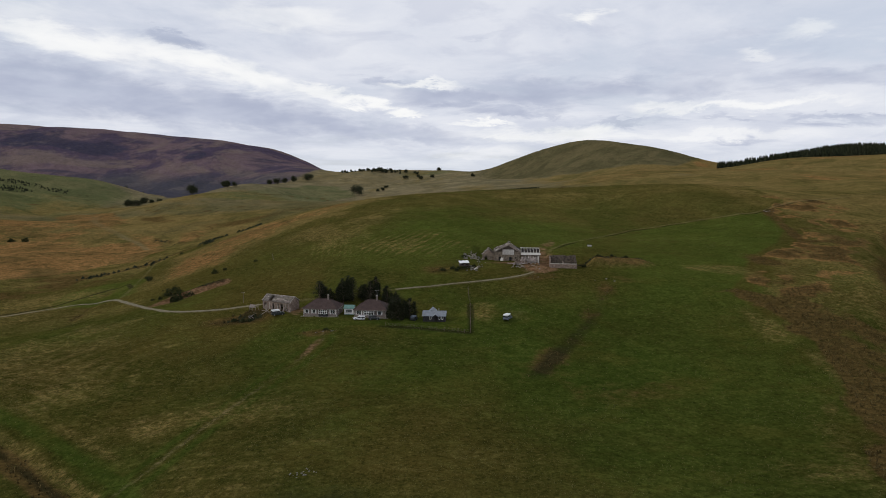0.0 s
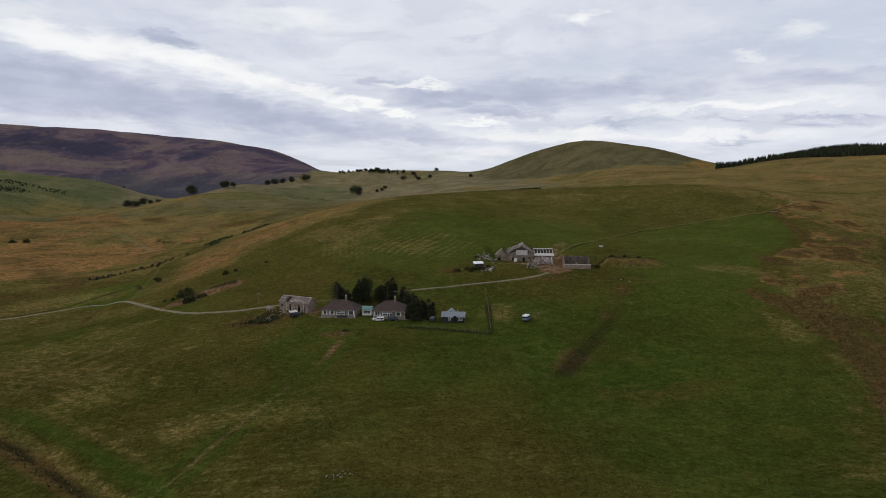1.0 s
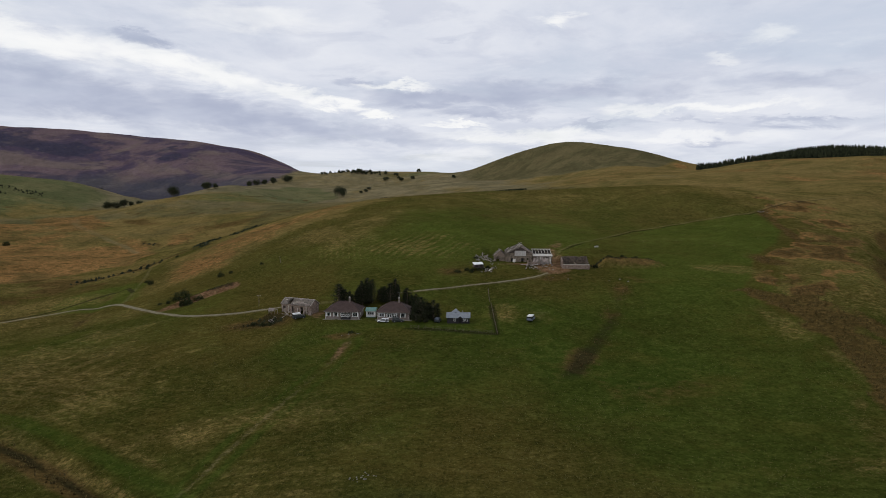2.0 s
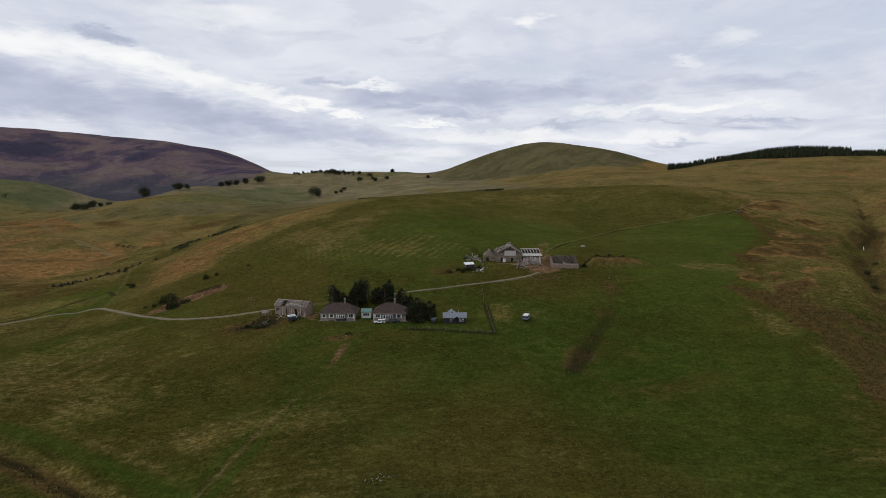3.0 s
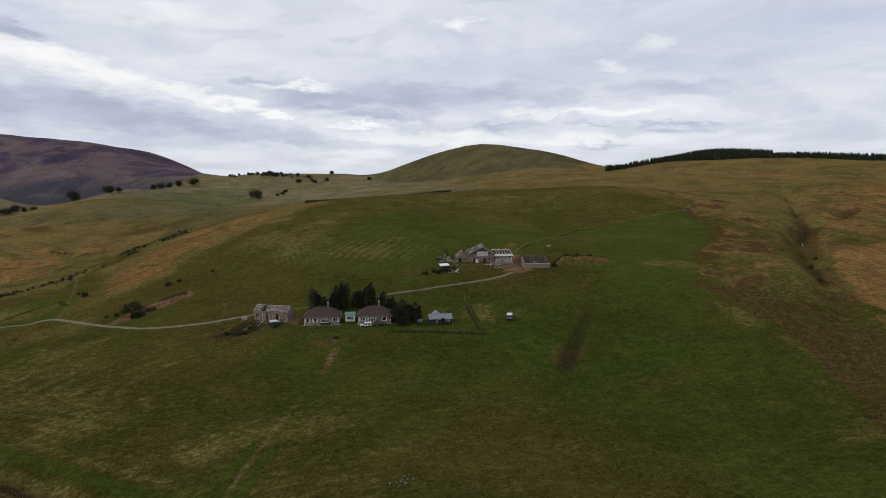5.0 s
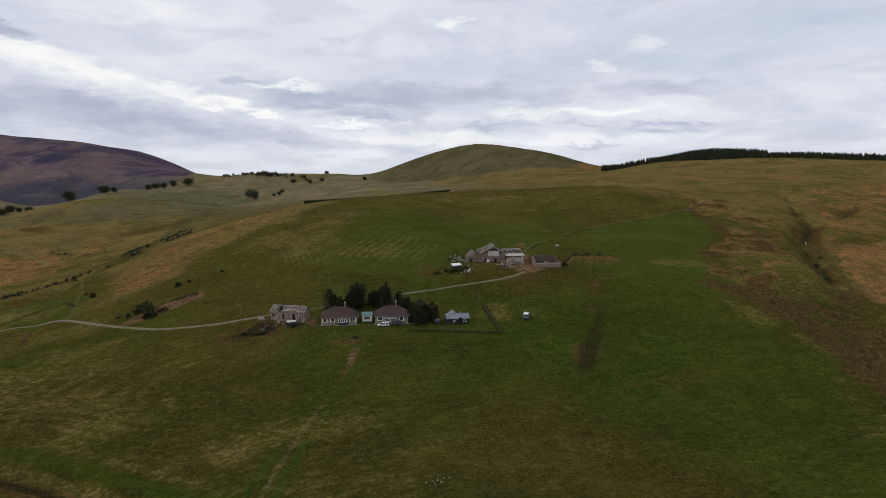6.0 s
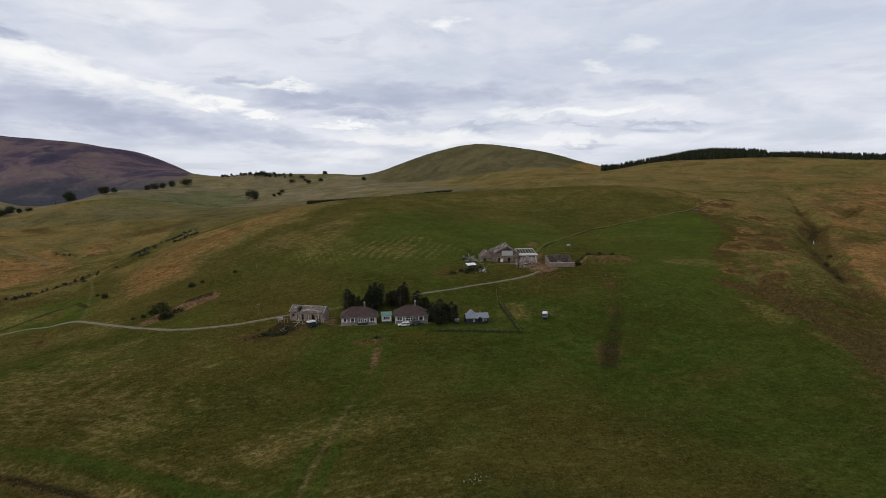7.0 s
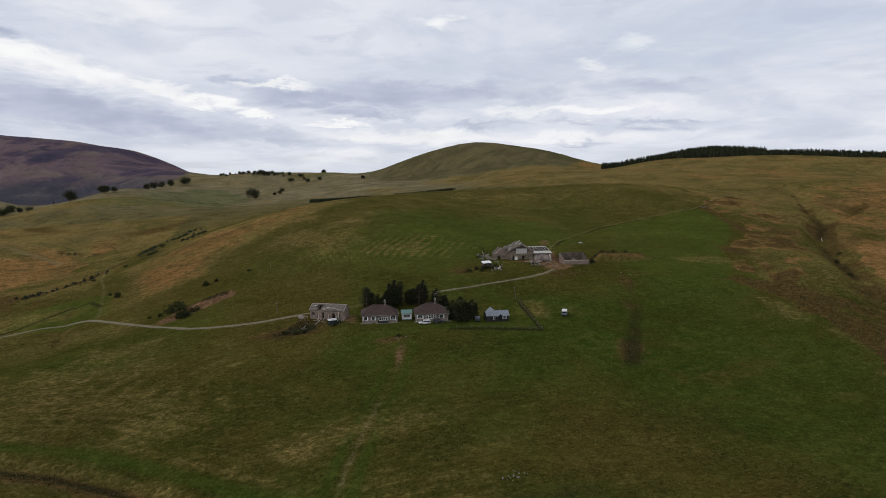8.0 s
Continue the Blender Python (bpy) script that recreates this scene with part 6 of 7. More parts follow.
annex = thing("ruined_pigsty", 31.6, 261.4, -5, "low roofless stone outbuilding with rubble before it", "farm building", z=None)
for p0, p1, hh, sd in (((-2.6, 0), (2.6, 0), 1.2, 1), ((2.6, 0.4), (2.6, 3.2), 1.3, 2), ((-2.6, 3.2), (-2.6, 0.4), 1.9, 3), ((2.6, 3.2), (-2.6, 3.2), 1.8, 4)):
    bm = bmesh.new()
    ragged_wall(bm, p0, p1, -0.9, hh, 0.4, 0.5, sd, 0.4)
    part("wall", bm, M_PINKSTONE if sd % 2 else M_STONE, annex)
pen = thing("stone_pen", 49.2, 258.6, -6, "roofless walled stone pen with pale coping", "pen", z=21.6)
W, D = 11.2, 9.0
for p0, p1, mat_, hh, rough_ in (((-W / 2, 0), (W / 2, 0), M_PINKSTONE, 1.75, 0.04), ((W / 2, D), (-W / 2, D), M_DARKSTONE, 4.6, 0.2)):
    bm = bmesh.new()
    ragged_wall(bm, p0, p1, -0.8, hh, 0.5, rough_, 8, 1.4)
    part("wall", bm, mat_, pen)
bm = bmesh.new()
wall(bm, (-W / 2, -0.02), (W / 2, -0.02), 1.755, 1.97, 0.54)
part("coping", bm, M_COPING, pen, "pale mortared coping")
for sx in (-1, 1):
    xo = sx * (W / 2 - 0.25) - 0.25
    for k in range(5):
        y0, y1 = 0.52 + (D - 1.04) * k / 5, 0.52 + (D - 1.04) * (k + 1) / 5
        bm = bmesh.new()
        box(bm, xo, y0, -0.8, xo + 0.5, y1, 1.9 + 0.55 * k + 0.1 * (k % 2))
        part("wall", bm, M_PINKSTONE if sx < 0 else M_DARKSTONE, pen)
bm = bmesh.new()
wall(bm, (0.4, 0.5), (0.4, D - 0.5), -0.5, 1.9, 0.4)
part("wall", bm, M_STONE, pen, "low dividing wall")


# ---- vehicles ----
def vehicle(name, x, y, turn, length, width, height, bonnet, paint, roof_paint, label, estate=True, tilt=0.0):
    """A car along +x: sills and bonnet, glazed cabin with a roof, wheels, lamps and bumpers."""
    v = thing(name, x, y, turn, label, "car", "cars at the farm")
    L2, w2 = length / 2, width / 2
    belt, clear = height * 0.54, 0.28
    bm = bmesh.new()
    front, back = L2, -L2
    outline = [(back, clear + 0.1), (back + 0.12, clear), (front - 0.1, clear), (front, clear + 0.15), (front - 0.05, belt - 0.14), (front - 0.22, belt - 0.05), (front - bonnet, belt), (back + 0.04, belt), (back, belt - 0.1)]
    prism(bm, outline, -w2, w2)
    bmesh.ops.bevel(bm, geom=[e for e in bm.edges if abs(e.verts[0].co.y - e.verts[1].co.y) < 1e-4], offset=0.05, segments=2, affect="EDGES")
    part("body", bm, paint, v)
    rb = back + (0.08 if estate else 0.75)
    cabin_pts = [(back + 0.05, belt), (front - bonnet, belt), (front - bonnet - 0.5, height - 0.07), (rb + 0.06, height - 0.07)]
    bm = bmesh.new()
    a = [bm.verts.new((px, -w2 + (0.05 if pz <= belt else 0.16), pz)) for px, pz in cabin_pts]
    b_ = [bm.verts.new((px, w2 - (0.05 if pz <= belt else 0.16), pz)) for px, pz in cabin_pts]
    for k in range(4):
        bm.faces.new((a[k], a[(k + 1) % 4], b_[(k + 1) % 4], b_[k]))
    bm.faces.new(a[::-1])
    bm.faces.new(b_)
    part("glazing", bm, M_DARK_GLASS, v, "dark window glass")
    bm = bmesh.new()
    x0, x1 = rb - 0.02, front - bonnet - 0.45
    box(bm, x0, -w2 + 0.08, height - (0.38 if roof_paint != paint else 0.16), x1 + 0.08, w2 - 0.08, height)
    bmesh.ops.bevel(bm, geom=list(bm.edges), offset=0.03, segments=2, affect="EDGES")
    part("roof_panel", bm, roof_paint, v)
    for sy in (-1, 1):
        for fr in (0.0, 0.45, 1.0):
            px = rb + 0.05 + (front - bonnet - rb - 0.1) * fr
            top = rb + 0.08 + (front - bonnet - 0.5 - rb - 0.1) * fr
            bm = bmesh.new()
            rod(bm, (px, sy * (w2 - 0.045), belt - 0.02), (top, sy * (w2 - 0.15), height - 0.06), 0.045, 4)
            part("pillar", bm, roof_paint if fr > 0.9 else paint, v)
        bm = bmesh.new()
        box(bm, front - 0.03, sy * w2 * 0.72 - 0.11, belt - 0.34, front + 0.02, sy * w2 * 0.72 + 0.11, belt - 0.16)
        part("headlight", bm, M_LAMP, v)
        bm = bmesh.new()
        box(bm, front - bonnet - 0.1, sy * (w2 + 0.1) - 0.06, belt + 0.02, front - bonnet + 0.06, sy * (w2 + 0.1) + 0.06, belt + 0.2)
        part("wing_mirror", bm, M_TYRE, v)
    for xx, s in ((front, 1), (back, -1)):
        bm = bmesh.new()
        box(bm, xx - 0.06, -w2 * 0.96, clear + 0.02, xx + 0.08, w2 * 0.96, clear + 0.18)
        part("bumper", bm, M_TYRE, v)
    for fx in (front - 0.75, back + 0.75):
        for sy in (-1, 1):
            bm = bmesh.new()
            rod(bm, (fx, sy * (w2 - 0.2), 0.34), (fx, sy * (w2 + 0.02), 0.34), 0.36, 14)
            tyre = part("wheel", bm, M_TYRE, v)
            bm = bmesh.new()
            rod(bm, (fx, sy * (w2 + 0.021), 0.34), (fx, sy * (w2 + 0.035), 0.34), 0.2, 10)
            part("rim", bm, M_RIM, tyre)
    if tilt:
        v.matrix_basis = v.matrix_basis @ pose(0, 0, 0, 0, tilt, 0)
    return v


M_DARK_GLASS = plain_material("car_glass", (0.012, 0.014, 0.016), (0.02, 0.022, 0.024), 1.0, 0.08, 0.0, stains=0.0, spec=0.5)
vehicle("off_roader", -59.4, 213.6, 28, 4.3, 1.8, 2.0, 1.2, M_PAINT_DARK, M_PAINT_WHITE, "dark boxy off-road car with a white roof by the barn")
vehicle("estate_car", -29.6, 206.6, 178, 3.9, 1.6, 1.35, 1.15, M_PAINT_WHITE, M_PAINT_WHITE, "white estate car parked on the lawn")
vehicle("dark_estate_car", -24.6, 206.9, 4, 3.9, 1.7, 1.5, 1.1, M_PAINT_DARK, M_PAINT_DARK, "dark estate car parked beside the white one")
vehicle("small_car", -11.0, 207.0, 75, 3.6, 1.65, 1.55, 1.0, M_PAINT_DARK, M_PAINT_BLUE, "small dark car parked beside a large bush")
vehicle("off_roader_blue", 20.9, 206.6, 65, 4.5, 1.85, 2.0, 1.2, M_PAINT_BLUE, M_PAINT_WHITE, "slate-blue off-road car with a white roof in the field")

# ---- trees and scrub ----
def leaf_cloud(name, centres, sizes, rng, flat=0.5):
    """Many small separate leaves: a bent four-cornered blade at each centre."""
    n = len(centres)
    a = rng.normal(size=(n, 3))
    a /= np.linalg.norm(a, axis=1)[:, None]
    b = rng.normal(size=(n, 3))
    b -= (b * a).sum(1)[:, None] * a
    b /= np.linalg.norm(b, axis=1)[:, None]
    s = sizes[:, None]
    pts = np.stack([centres - a * s, centres + b * s * flat, centres + a * s, centres - b * s * flat], 1).reshape(-1, 3)
    me = bpy.data.meshes.new(name)
    me.from_pydata(pts.tolist(), [], np.arange(4 * n).reshape(n, 4).tolist())
    return me


def limb_mesh(name, segments, n=6):
    bm = bmesh.new()
    for a, b, r0, r1 in segments:
        rod(bm, a, b, r0, n, r1)
    me = bpy.data.meshes.new(name)
    bm.to_mesh(me)
    bm.free()
    me.materials.append(M_BARK)
    return me


def grow_pine(seed, height, spread, leaves=4200, bare=0.12, label="tall dark pine behind the bungalows"):
    """A shaggy conifer: one or more leaders, each with ragged tiers of upswept limbs hung with needle clumps."""
    rng = np.random.default_rng(seed)
    root = tagged(new("pine_tree"), label, "tree", "pines by the bungalows")
    segs = [((0, 0, -0.4), (0.1, 0.05, height * 0.5), 0.24, 0.15), ((0.1, 0.05, height * 0.5), (0.0, 0.1, height * 0.97), 0.15, 0.03)]
    leaders = [(0.0, 0.0, 1.0, 1.0)]
    for k in range(3):
        a, r = rng.uniform(0, 2 * math.pi), spread * rng.uniform(0.28, 0.48)
        leaders.append((r * math.cos(a), r * math.sin(a), rng.uniform(0.66, 0.93), rng.uniform(0.5, 0.7)))
        segs.append(((0, 0, height * 0.2), (leaders[-1][0], leaders[-1][1], height * leaders[-1][2] * 0.95), 0.12, 0.03))
    cen, siz = [], []
    for lx, ly, tall, girth in leaders:
        tiers = int(height * tall * 2.2)
        per = max(4, leaves // (len(leaders) * tiers * 6))
        for k in range(tiers):
            f = bare + (1 - bare) * (k + rng.random() * 0.6) / tiers
            z = height * tall * f
            reach = spread * girth * (1 - f) ** 0.62 * rng.uniform(0.5, 1.0) + 0.12
            if f < 0.2:
                reach *= 0.85
            for j in range(6):
                ang = rng.uniform(0, 2 * math.pi)
                r = reach * rng.uniform(0.4, 1.15)
                tip = (lx + r * math.cos(ang), ly + r * math.sin(ang), z + r * rng.uniform(-0.10, 0.55))
                if j < 3:
                    segs.append(((lx, ly, z), tip, 0.05, 0.015))
                t = rng.uniform(0.25, 1.05, per) ** 0.7
                p = np.outer(t, tip) + np.outer(1 - t, (lx, ly, z)) + rng.normal(size=(per, 3)) * (0.13 + 0.09 * r) * np.array([1, 1, 0.8])
                cen.append(p)
                siz.append(rng.uniform(0.10, 0.24, per))
    cen, siz = np.concatenate(cen), np.concatenate(siz)
    cen[:, 2] = np.maximum(cen[:, 2], 0.15)
    trunk = new("trunk", limb_mesh("trunk", segs))
    trunk.parent = root
    me = leaf_cloud("crown", cen, siz, rng, 0.45)
    me.materials.append(M_NEEDLE)
    crown = new("crown", me)
    crown.parent = root
    return root


def grow_broadleaf(seed, height, spread, leaves=3600, material=None, label="rounded dark field tree on the hill", name="field_tree", group="field trees"):
    """A round-headed tree: forked limbs and an uneven crown of leaf clumps with gaps."""
    rng = np.random.default_rng(seed)
    root = tagged(new(name), label, "tree", group)
    fork = height * 0.3
    segs = [((0, 0, -0.4), (0, 0, fork), 0.035 * height, 0.025 * height)]
    cen, siz = [], []
    clumps = 16
    for k in range(clumps):
        ang, u = rng.uniform(0, 2 * math.pi), rng.uniform(-0.75, 1.0)
        rr = math.sqrt(max(0.05, 1 - u * u)) * spread * rng.uniform(0.55, 1.0)
        c = np.array([rr * math.cos(ang), rr * math.sin(ang), height * (0.62 + 0.34 * u)])
        segs.append(((0, 0, fork), tuple(c * np.array([0.8, 0.8, 0.95])), 0.014 * height, 0.005 * height))
        m = leaves // clumps
        p = c + rng.normal(size=(m, 3)) * np.array([0.30, 0.30, 0.24]) * spread * rng.uniform(0.8, 1.2)
        cen.append(p)
        siz.append(rng.uniform(0.022, 0.048, m) * height)
    cen, siz = np.concatenate(cen), np.concatenate(siz)
    cen[:, 2] = np.maximum(cen[:, 2], height * 0.06)
    trunk = new("trunk", limb_mesh("trunk", segs, 5))
    trunk.parent = root
    me = leaf_cloud("crown", cen, siz, rng, 0.6)
    me.materials.append(material or M_LEAF)
    crown = new("crown", me)
    crown.parent = root
    return root


def grow_bush(seed, height, spread, leaves=700, label="dark gorse bush on the bank", material=None):
    rng = np.random.default_rng(seed)
    root = tagged(new("bush"), label, "bush", "bushes on the slope")
    d = rng.normal(size=(leaves, 3))
    d /= np.linalg.norm(d, axis=1)[:, None]
    d[:, 2] = np.abs(d[:, 2])
    lump = 1 + 0.35 * np.sin(d[:, 0] * 5 + seed) * np.cos(d[:, 1] * 4 + seed)
    cen = d * (rng.uniform(0.35, 1.0, leaves) ** 0.5 * lump)[:, None] * np.array([spread, spread * 0.8, height])
    segs = [((0, 0, -0.2), tuple(cen[k] * 0.7), 0.05, 0.02) for k in range(8)]
    stems = new("stems", limb_mesh("stems", segs, 4))
    stems.parent = root
    me = leaf_cloud("foliage", cen, rng.uniform(0.10, 0.24, leaves) * (0.5 + 0.3 * height), rng, 0.5)
    me.materials.append(material or M_GORSE)
    foliage = new("foliage", me)
    foliage.parent = root
    return root


def stand(ob, x, y, scale=1.0, turn=0.0, sink=0.0, wide=1.0):
    """Puts a grown plant on the ground."""
    ob.matrix_basis = pose(x, y, ground_at(x, y) - sink, 0, 0, turn) @ Matrix.Diagonal((scale * wide, scale * wide, scale, 1))
    return ob


def again(ob, x, y, scale=1.0, turn=0.0, sink=0.0, wide=1.0):
    m = pose(x, y, ground_at(x, y) - sink, 0, 0, turn) @ Matrix.Diagonal((scale * wide, scale * wide, scale, 1))
    keep = ob.matrix_basis.copy()
    ob.matrix_basis = Matrix.Identity(4)
    made = copy_thing(ob, m)
    ob.matrix_basis = keep
    return made


PINES = [grow_pine(11, 10.0, 4.6, 8000), grow_pine(12, 10.0, 4.4, 8000), grow_pine(13, 9.0, 4.0, 7000)]
stand(PINES[0], -47.2, 226.5, 0.86, 20, wide=1.45)
stand(PINES[1], -38.3, 225.5, 0.88, 80, wide=1.2)
stand(PINES[2], -27.9, 225.0, 0.92, 140, wide=1.4)
again(PINES[0], -34.8, 226.5, 0.87, 200, wide=1.2)
again(PINES[2], -36.8, 228.0, 0.98, 250, wide=1.25)
again(PINES[2], -43.0, 225.5, 0.70, 300)
again(PINES[1], -26.2, 226.5, 0.82, 330)
again(PINES[1], -21.8, 223.5, 0.74, 10, wide=1.35)
again(PINES[0], -18.6, 223.5, 0.50, 70)
again(PINES[2], -31.5, 226.5, 0.62, 110, wide=1.2)
big = grow_pine(21, 8.0, 5.2, 8500, 0.02, "broad dark conifer sweeping to the lawn")
stand(big, -16.6, 208.0, 1.0, 0, wide=1.2)
low_bush = grow_pine(22, 6.6, 3.2, 4200, 0.02, "low dark conifer beside a larger one")
stand(low_bush, -12.6, 208.6, 1.0, 0, wide=1.3)
again(low_bush, -18.6, 212.6, 0.95, 120, wide=1.2)

FIELD = [grow_broadleaf(31, 10, 5.2), grow_broadleaf(32, 10, 4.4), grow_broadleaf(33, 10, 5.8)]
stand(FIELD[0], -346.0, 835, 1.25, 0)
stand(FIELD[1], -338.0, 948, 1.0, 30, wide=1.15)
stand(FIELD[2], -146.5, 994, 1.6, 0, wide=0.85)
for k, (x, y, s) in enumerate(((-344.5, 953, 0.95), (-335, 1164, 1.0), (-331.5, 1200, 1.15), (-327.5, 1248, 1.0), (-321.5, 1293, 1.25), (-306, 1359, 1.5), (-328.5, 951, 0.7))):
    again(FIELD[k % 3], x, y, s, 50 * k)
for k, (x, y, s) in enumerate(((-421, 812, 0.9), (-416, 822, 0.85), (-409, 833, 0.9), (-402, 838, 0.6), (-393, 842, 0.55), (-108, 1019, 0.5), (-115, 1014, 0.45), (-104, 1040, 0.5), (-62, 1400, 0.75), (-37, 1400, 0.75), (-78, 1490, 0.8), (-23.6, 1530, 0.8), (52, 1330, 0.7), (-98, 1430, 0.8), (-70, 1440, 0.6), (-104, 1520, 0.8))):
    again(FIELD[(k + 1) % 3], x, y, s, 70 * k, 0.3, 1.15)
# the open wood on the far skyline
rng = random.Random(5)
for k in range(40):
    x = -255 + 3.5 * k + rng.uniform(-4, 4)
    y = 1490 + 0.28 * (x + 240) + rng.uniform(-30, 18)
    dense = math.exp(-((x + 165) / 36) ** 2)
    again(FIELD[k % 3], x, y, (0.40 + 0.40 * rng.random()) * (0.75 + 0.45 * dense), 40 * k, 0.5, 0.8 + 0.3 * dense)
BUSHES = [grow_bush(41, 2.2, 2.4), grow_bush(42, 1.8, 1.6), grow_bush(43, 2.6, 1.9)]
stand(BUSHES[0], -118.5, 264.5, 1.75, 0)
stand(BUSHES[1], -112.2, 294.7, 1.2, 0, wide=0.8)
stand(BUSHES[2], -155, 317, 0.9, 0)
for k, (x, y, s) in enumerate(((-121.0, 264.8, 0.9), (-115.6, 261.5, 1.3), (-125.5, 266, 0.55), (-130, 268, 0.4), (-114.6, 258.5, 1.3), (-117, 260, 1.0), (-111.8, 264.5, 0.9), (-160, 324, 0.6), (-108, 297, 0.5), (-94, 300, 0.45),
                              (-162, 411, 0.8), (-146, 432, 0.6), (-171, 394, 0.5), (-180, 389, 0.5), (-159, 434, 0.5), (-183, 378, 0.5),
                              (-371, 520, 1.6), (-360, 522, 1.4), (-72, 213.6, 0.5), (-75.5, 215.2, 0.6), (-69.5, 213.4, 0.45), (-39.5, 199.0, 0.4),
                              (2.5, 256, 0.7), (5.0, 255.6, 0.55), (7.4, 255.9, 0.5), (9.6, 256.6, 0.5), (4.0, 253.5, 0.5), (-1.5, 254, 0.6), (11.5, 258.5, 0.6), (58.5, 262, 0.6), (66, 268.5, 0.5), (72, 269, 0.55), (78, 268.2, 0.45), (7.5, 271, 0.5), (176, 240, 0.8), (190, 262, 0.7), (205, 275, 0.6))):
    again(BUSHES[k % 3], x, y, s, 67 * k, 0.1, 1.15)


def far_wood(name, spots, label, seed, tall=9.0, jag=7, girth=0.27):
    """A distant wood of pointed conifers, drawn together as one."""
    rng = random.Random(seed)
    verts, faces = [], []
    for x, y, *own in spots:
        h = own[0] * rng.uniform(0.92, 1.08) if own else tall * rng.uniform(0.65, 1.15)
        z0 = ground_at(x, y) - 0.5
        base = 0
        for tier in range(4):
            r = h * girth * (1 - 0.23 * tier) * rng.uniform(0.8, 1.15)
            za, zb = z0 + h * (0.05 + 0.22 * tier), z0 + h * (0.46 + 0.18 * tier)
            i0 = len(verts)
            turn = rng.uniform(0, 6.28)
            for q in range(jag):
                a = turn + 2 * math.pi * q / jag
                rr = r * rng.uniform(0.65, 1.2)
                verts.append((x + rr * math.cos(a), y + rr * math.sin(a), za + rng.uniform(-0.08, 0.08) * h))
            verts.append((x + rng.uniform(-0.2, 0.2), y, zb))
            faces += [(i0 + q, i0 + (q + 1) % jag, i0 + jag) for q in range(jag)]
    me = bpy.data.meshes.new(name)
    me.from_pydata(verts, [], faces)
    me.materials.append(M_NEEDLE)
    return tagged(new(name, me), label, "wood", kind="stuff")


rng = random.Random(8)
spots = []
while len(spots) < 2300:
    bearing, reach = rng.uniform(23.6, 37.0), rng.uniform(1012, 1165)
    back = np.interp(bearing, (23.6, 27.5, 29.5, 33.5, 35.0, 37.0), (1045, 1055, 1155, 1165, 1130, 1090))
    if reach < back + rng.uniform(-10, 10):
        a = radians(bearing)
        spots.append((-7.7 + reach * math.sin(a), reach * math.cos(a)))
far_wood("plantation", spots, "dark conifer plantation on the far hill", 1, 10.5, girth=0.22)
spots = []
for k in range(1300):
    a, reach = radians(rng.uniform(38.6, 54.0)), rng.uniform(1012, 1062)
    spots.append((-63.0 + reach * math.sin(a), 4.0 + reach * math.cos(a)))
far_wood("shelter_belt", spots, "long dark conifer belt along the far skyline", 2, 8.0, girth=0.26)


def banked(line, n, spread):
    out = []
    for (ax, ay), (bx, by) in zip(line, line[1:]):
        out += [(ax + (bx - ax) * k / n + rng.gauss(0, spread), ay + (by - ay) * k / n + rng.gauss(0, spread)) for k in range(n)]
    return out


spots = banked(BURN_BANK[:5], 34, 2.2) + banked([(-168, 405), (-160, 412), (-156, 416)], 22, 1.4) + banked([(-145, 430), (-141, 446), (-133, 437)], 45, 1.8)
spots += banked([(-262, 540), (-235, 520), (-215, 505)], 30, 2.0)
spots += banked([(-169, 424), (-168, 440), (-167, 460)], 40, 1.8) + banked([(-167, 497), (-164, 515), (-162, 540), (-157, 566)], 40, 2.2)
spots = [p for p in spots if value_noise(np.array([p[0]]), np.array([p[1]]), 9.0, 3)[0] > -0.15]
spots = [(x + rng.gauss(0, 1.2), y + rng.gauss(0, 1.2), rng.choice((0.5, 0.8, 1.2, 1.9))) for x, y in spots]
far_wood("heather_bank", spots, "low dark heathery scrub along the burn", 9, 1.5, 6, 0.9)
spots = banked([(x - 0.8, y + 1.9) for x, y in SCAR[2:]], 5, 0.3) + banked([(57, 266.5), (64, 268.0), (76, 268.0), (85, 266)], 40, 0.7) + banked([(-78, 215.5), (-71, 215.0), (-65, 214.4)], 26, 0.9)
far_wood("weed_bank", spots, "rank dark weeds along the top of a bank", 10, 1.0, 6, 0.8)
spots = []
for k in range(460):
    x = -63 + 0.15 * k + rng.uniform(-1, 1)
    spots.append((x, 708 + rng.uniform(-6, 8), float(np.interp(x, (-63, -45, -14, 6), (4.4, 4.8, 6.2, 6.6)))))
for k in range(300):
    x = 30 + 0.25 * k + rng.uniform(-1, 1)
    spots.append((x, float(np.interp(x, (30, 64, 80, 104), (700, 697, 700, 724))) + rng.uniform(-4, 4), float(np.interp(x, (30, 64, 80, 104), (7.8, 6.6, 6.2, 2.6)))))
far_wood("young_plantation", spots, "young dark conifers behind the crest of the hill", 3, 9.0)
spots = []
for (ax, ay), (bx, by) in zip(FAR_HEDGE, FAR_HEDGE[1:]):
    spots += [(ax + (bx - ax) * k / 60 + rng.uniform(-1, 1), ay + (by - ay) * k / 60 + rng.uniform(-1, 1)) for k in range(60)]
far_wood("field_hedge", spots, "low dark hedge along the green hill field", 7, 1.1, girth=0.5)
spots = [(-640 + 1.15 * k + rng.uniform(-4, 4), 868 - 0.02 * k + rng.uniform(-6, 6)) for k in range(95)]
spots += [(-592 + rng.gauss(0, 14), 832 + rng.gauss(0, 5)) for k in range(60)]
far_wood("hillside_wood", spots, "dark wood strip across the green hill", 4, 3.2, 7, 0.55)
spots = [(-565 + rng.gauss(0, 42), 1245 + rng.gauss(0, 45)) for k in range(260)]
far_wood("glen_wood", spots, "dark wood at the foot of the moor", 6, 11.0)


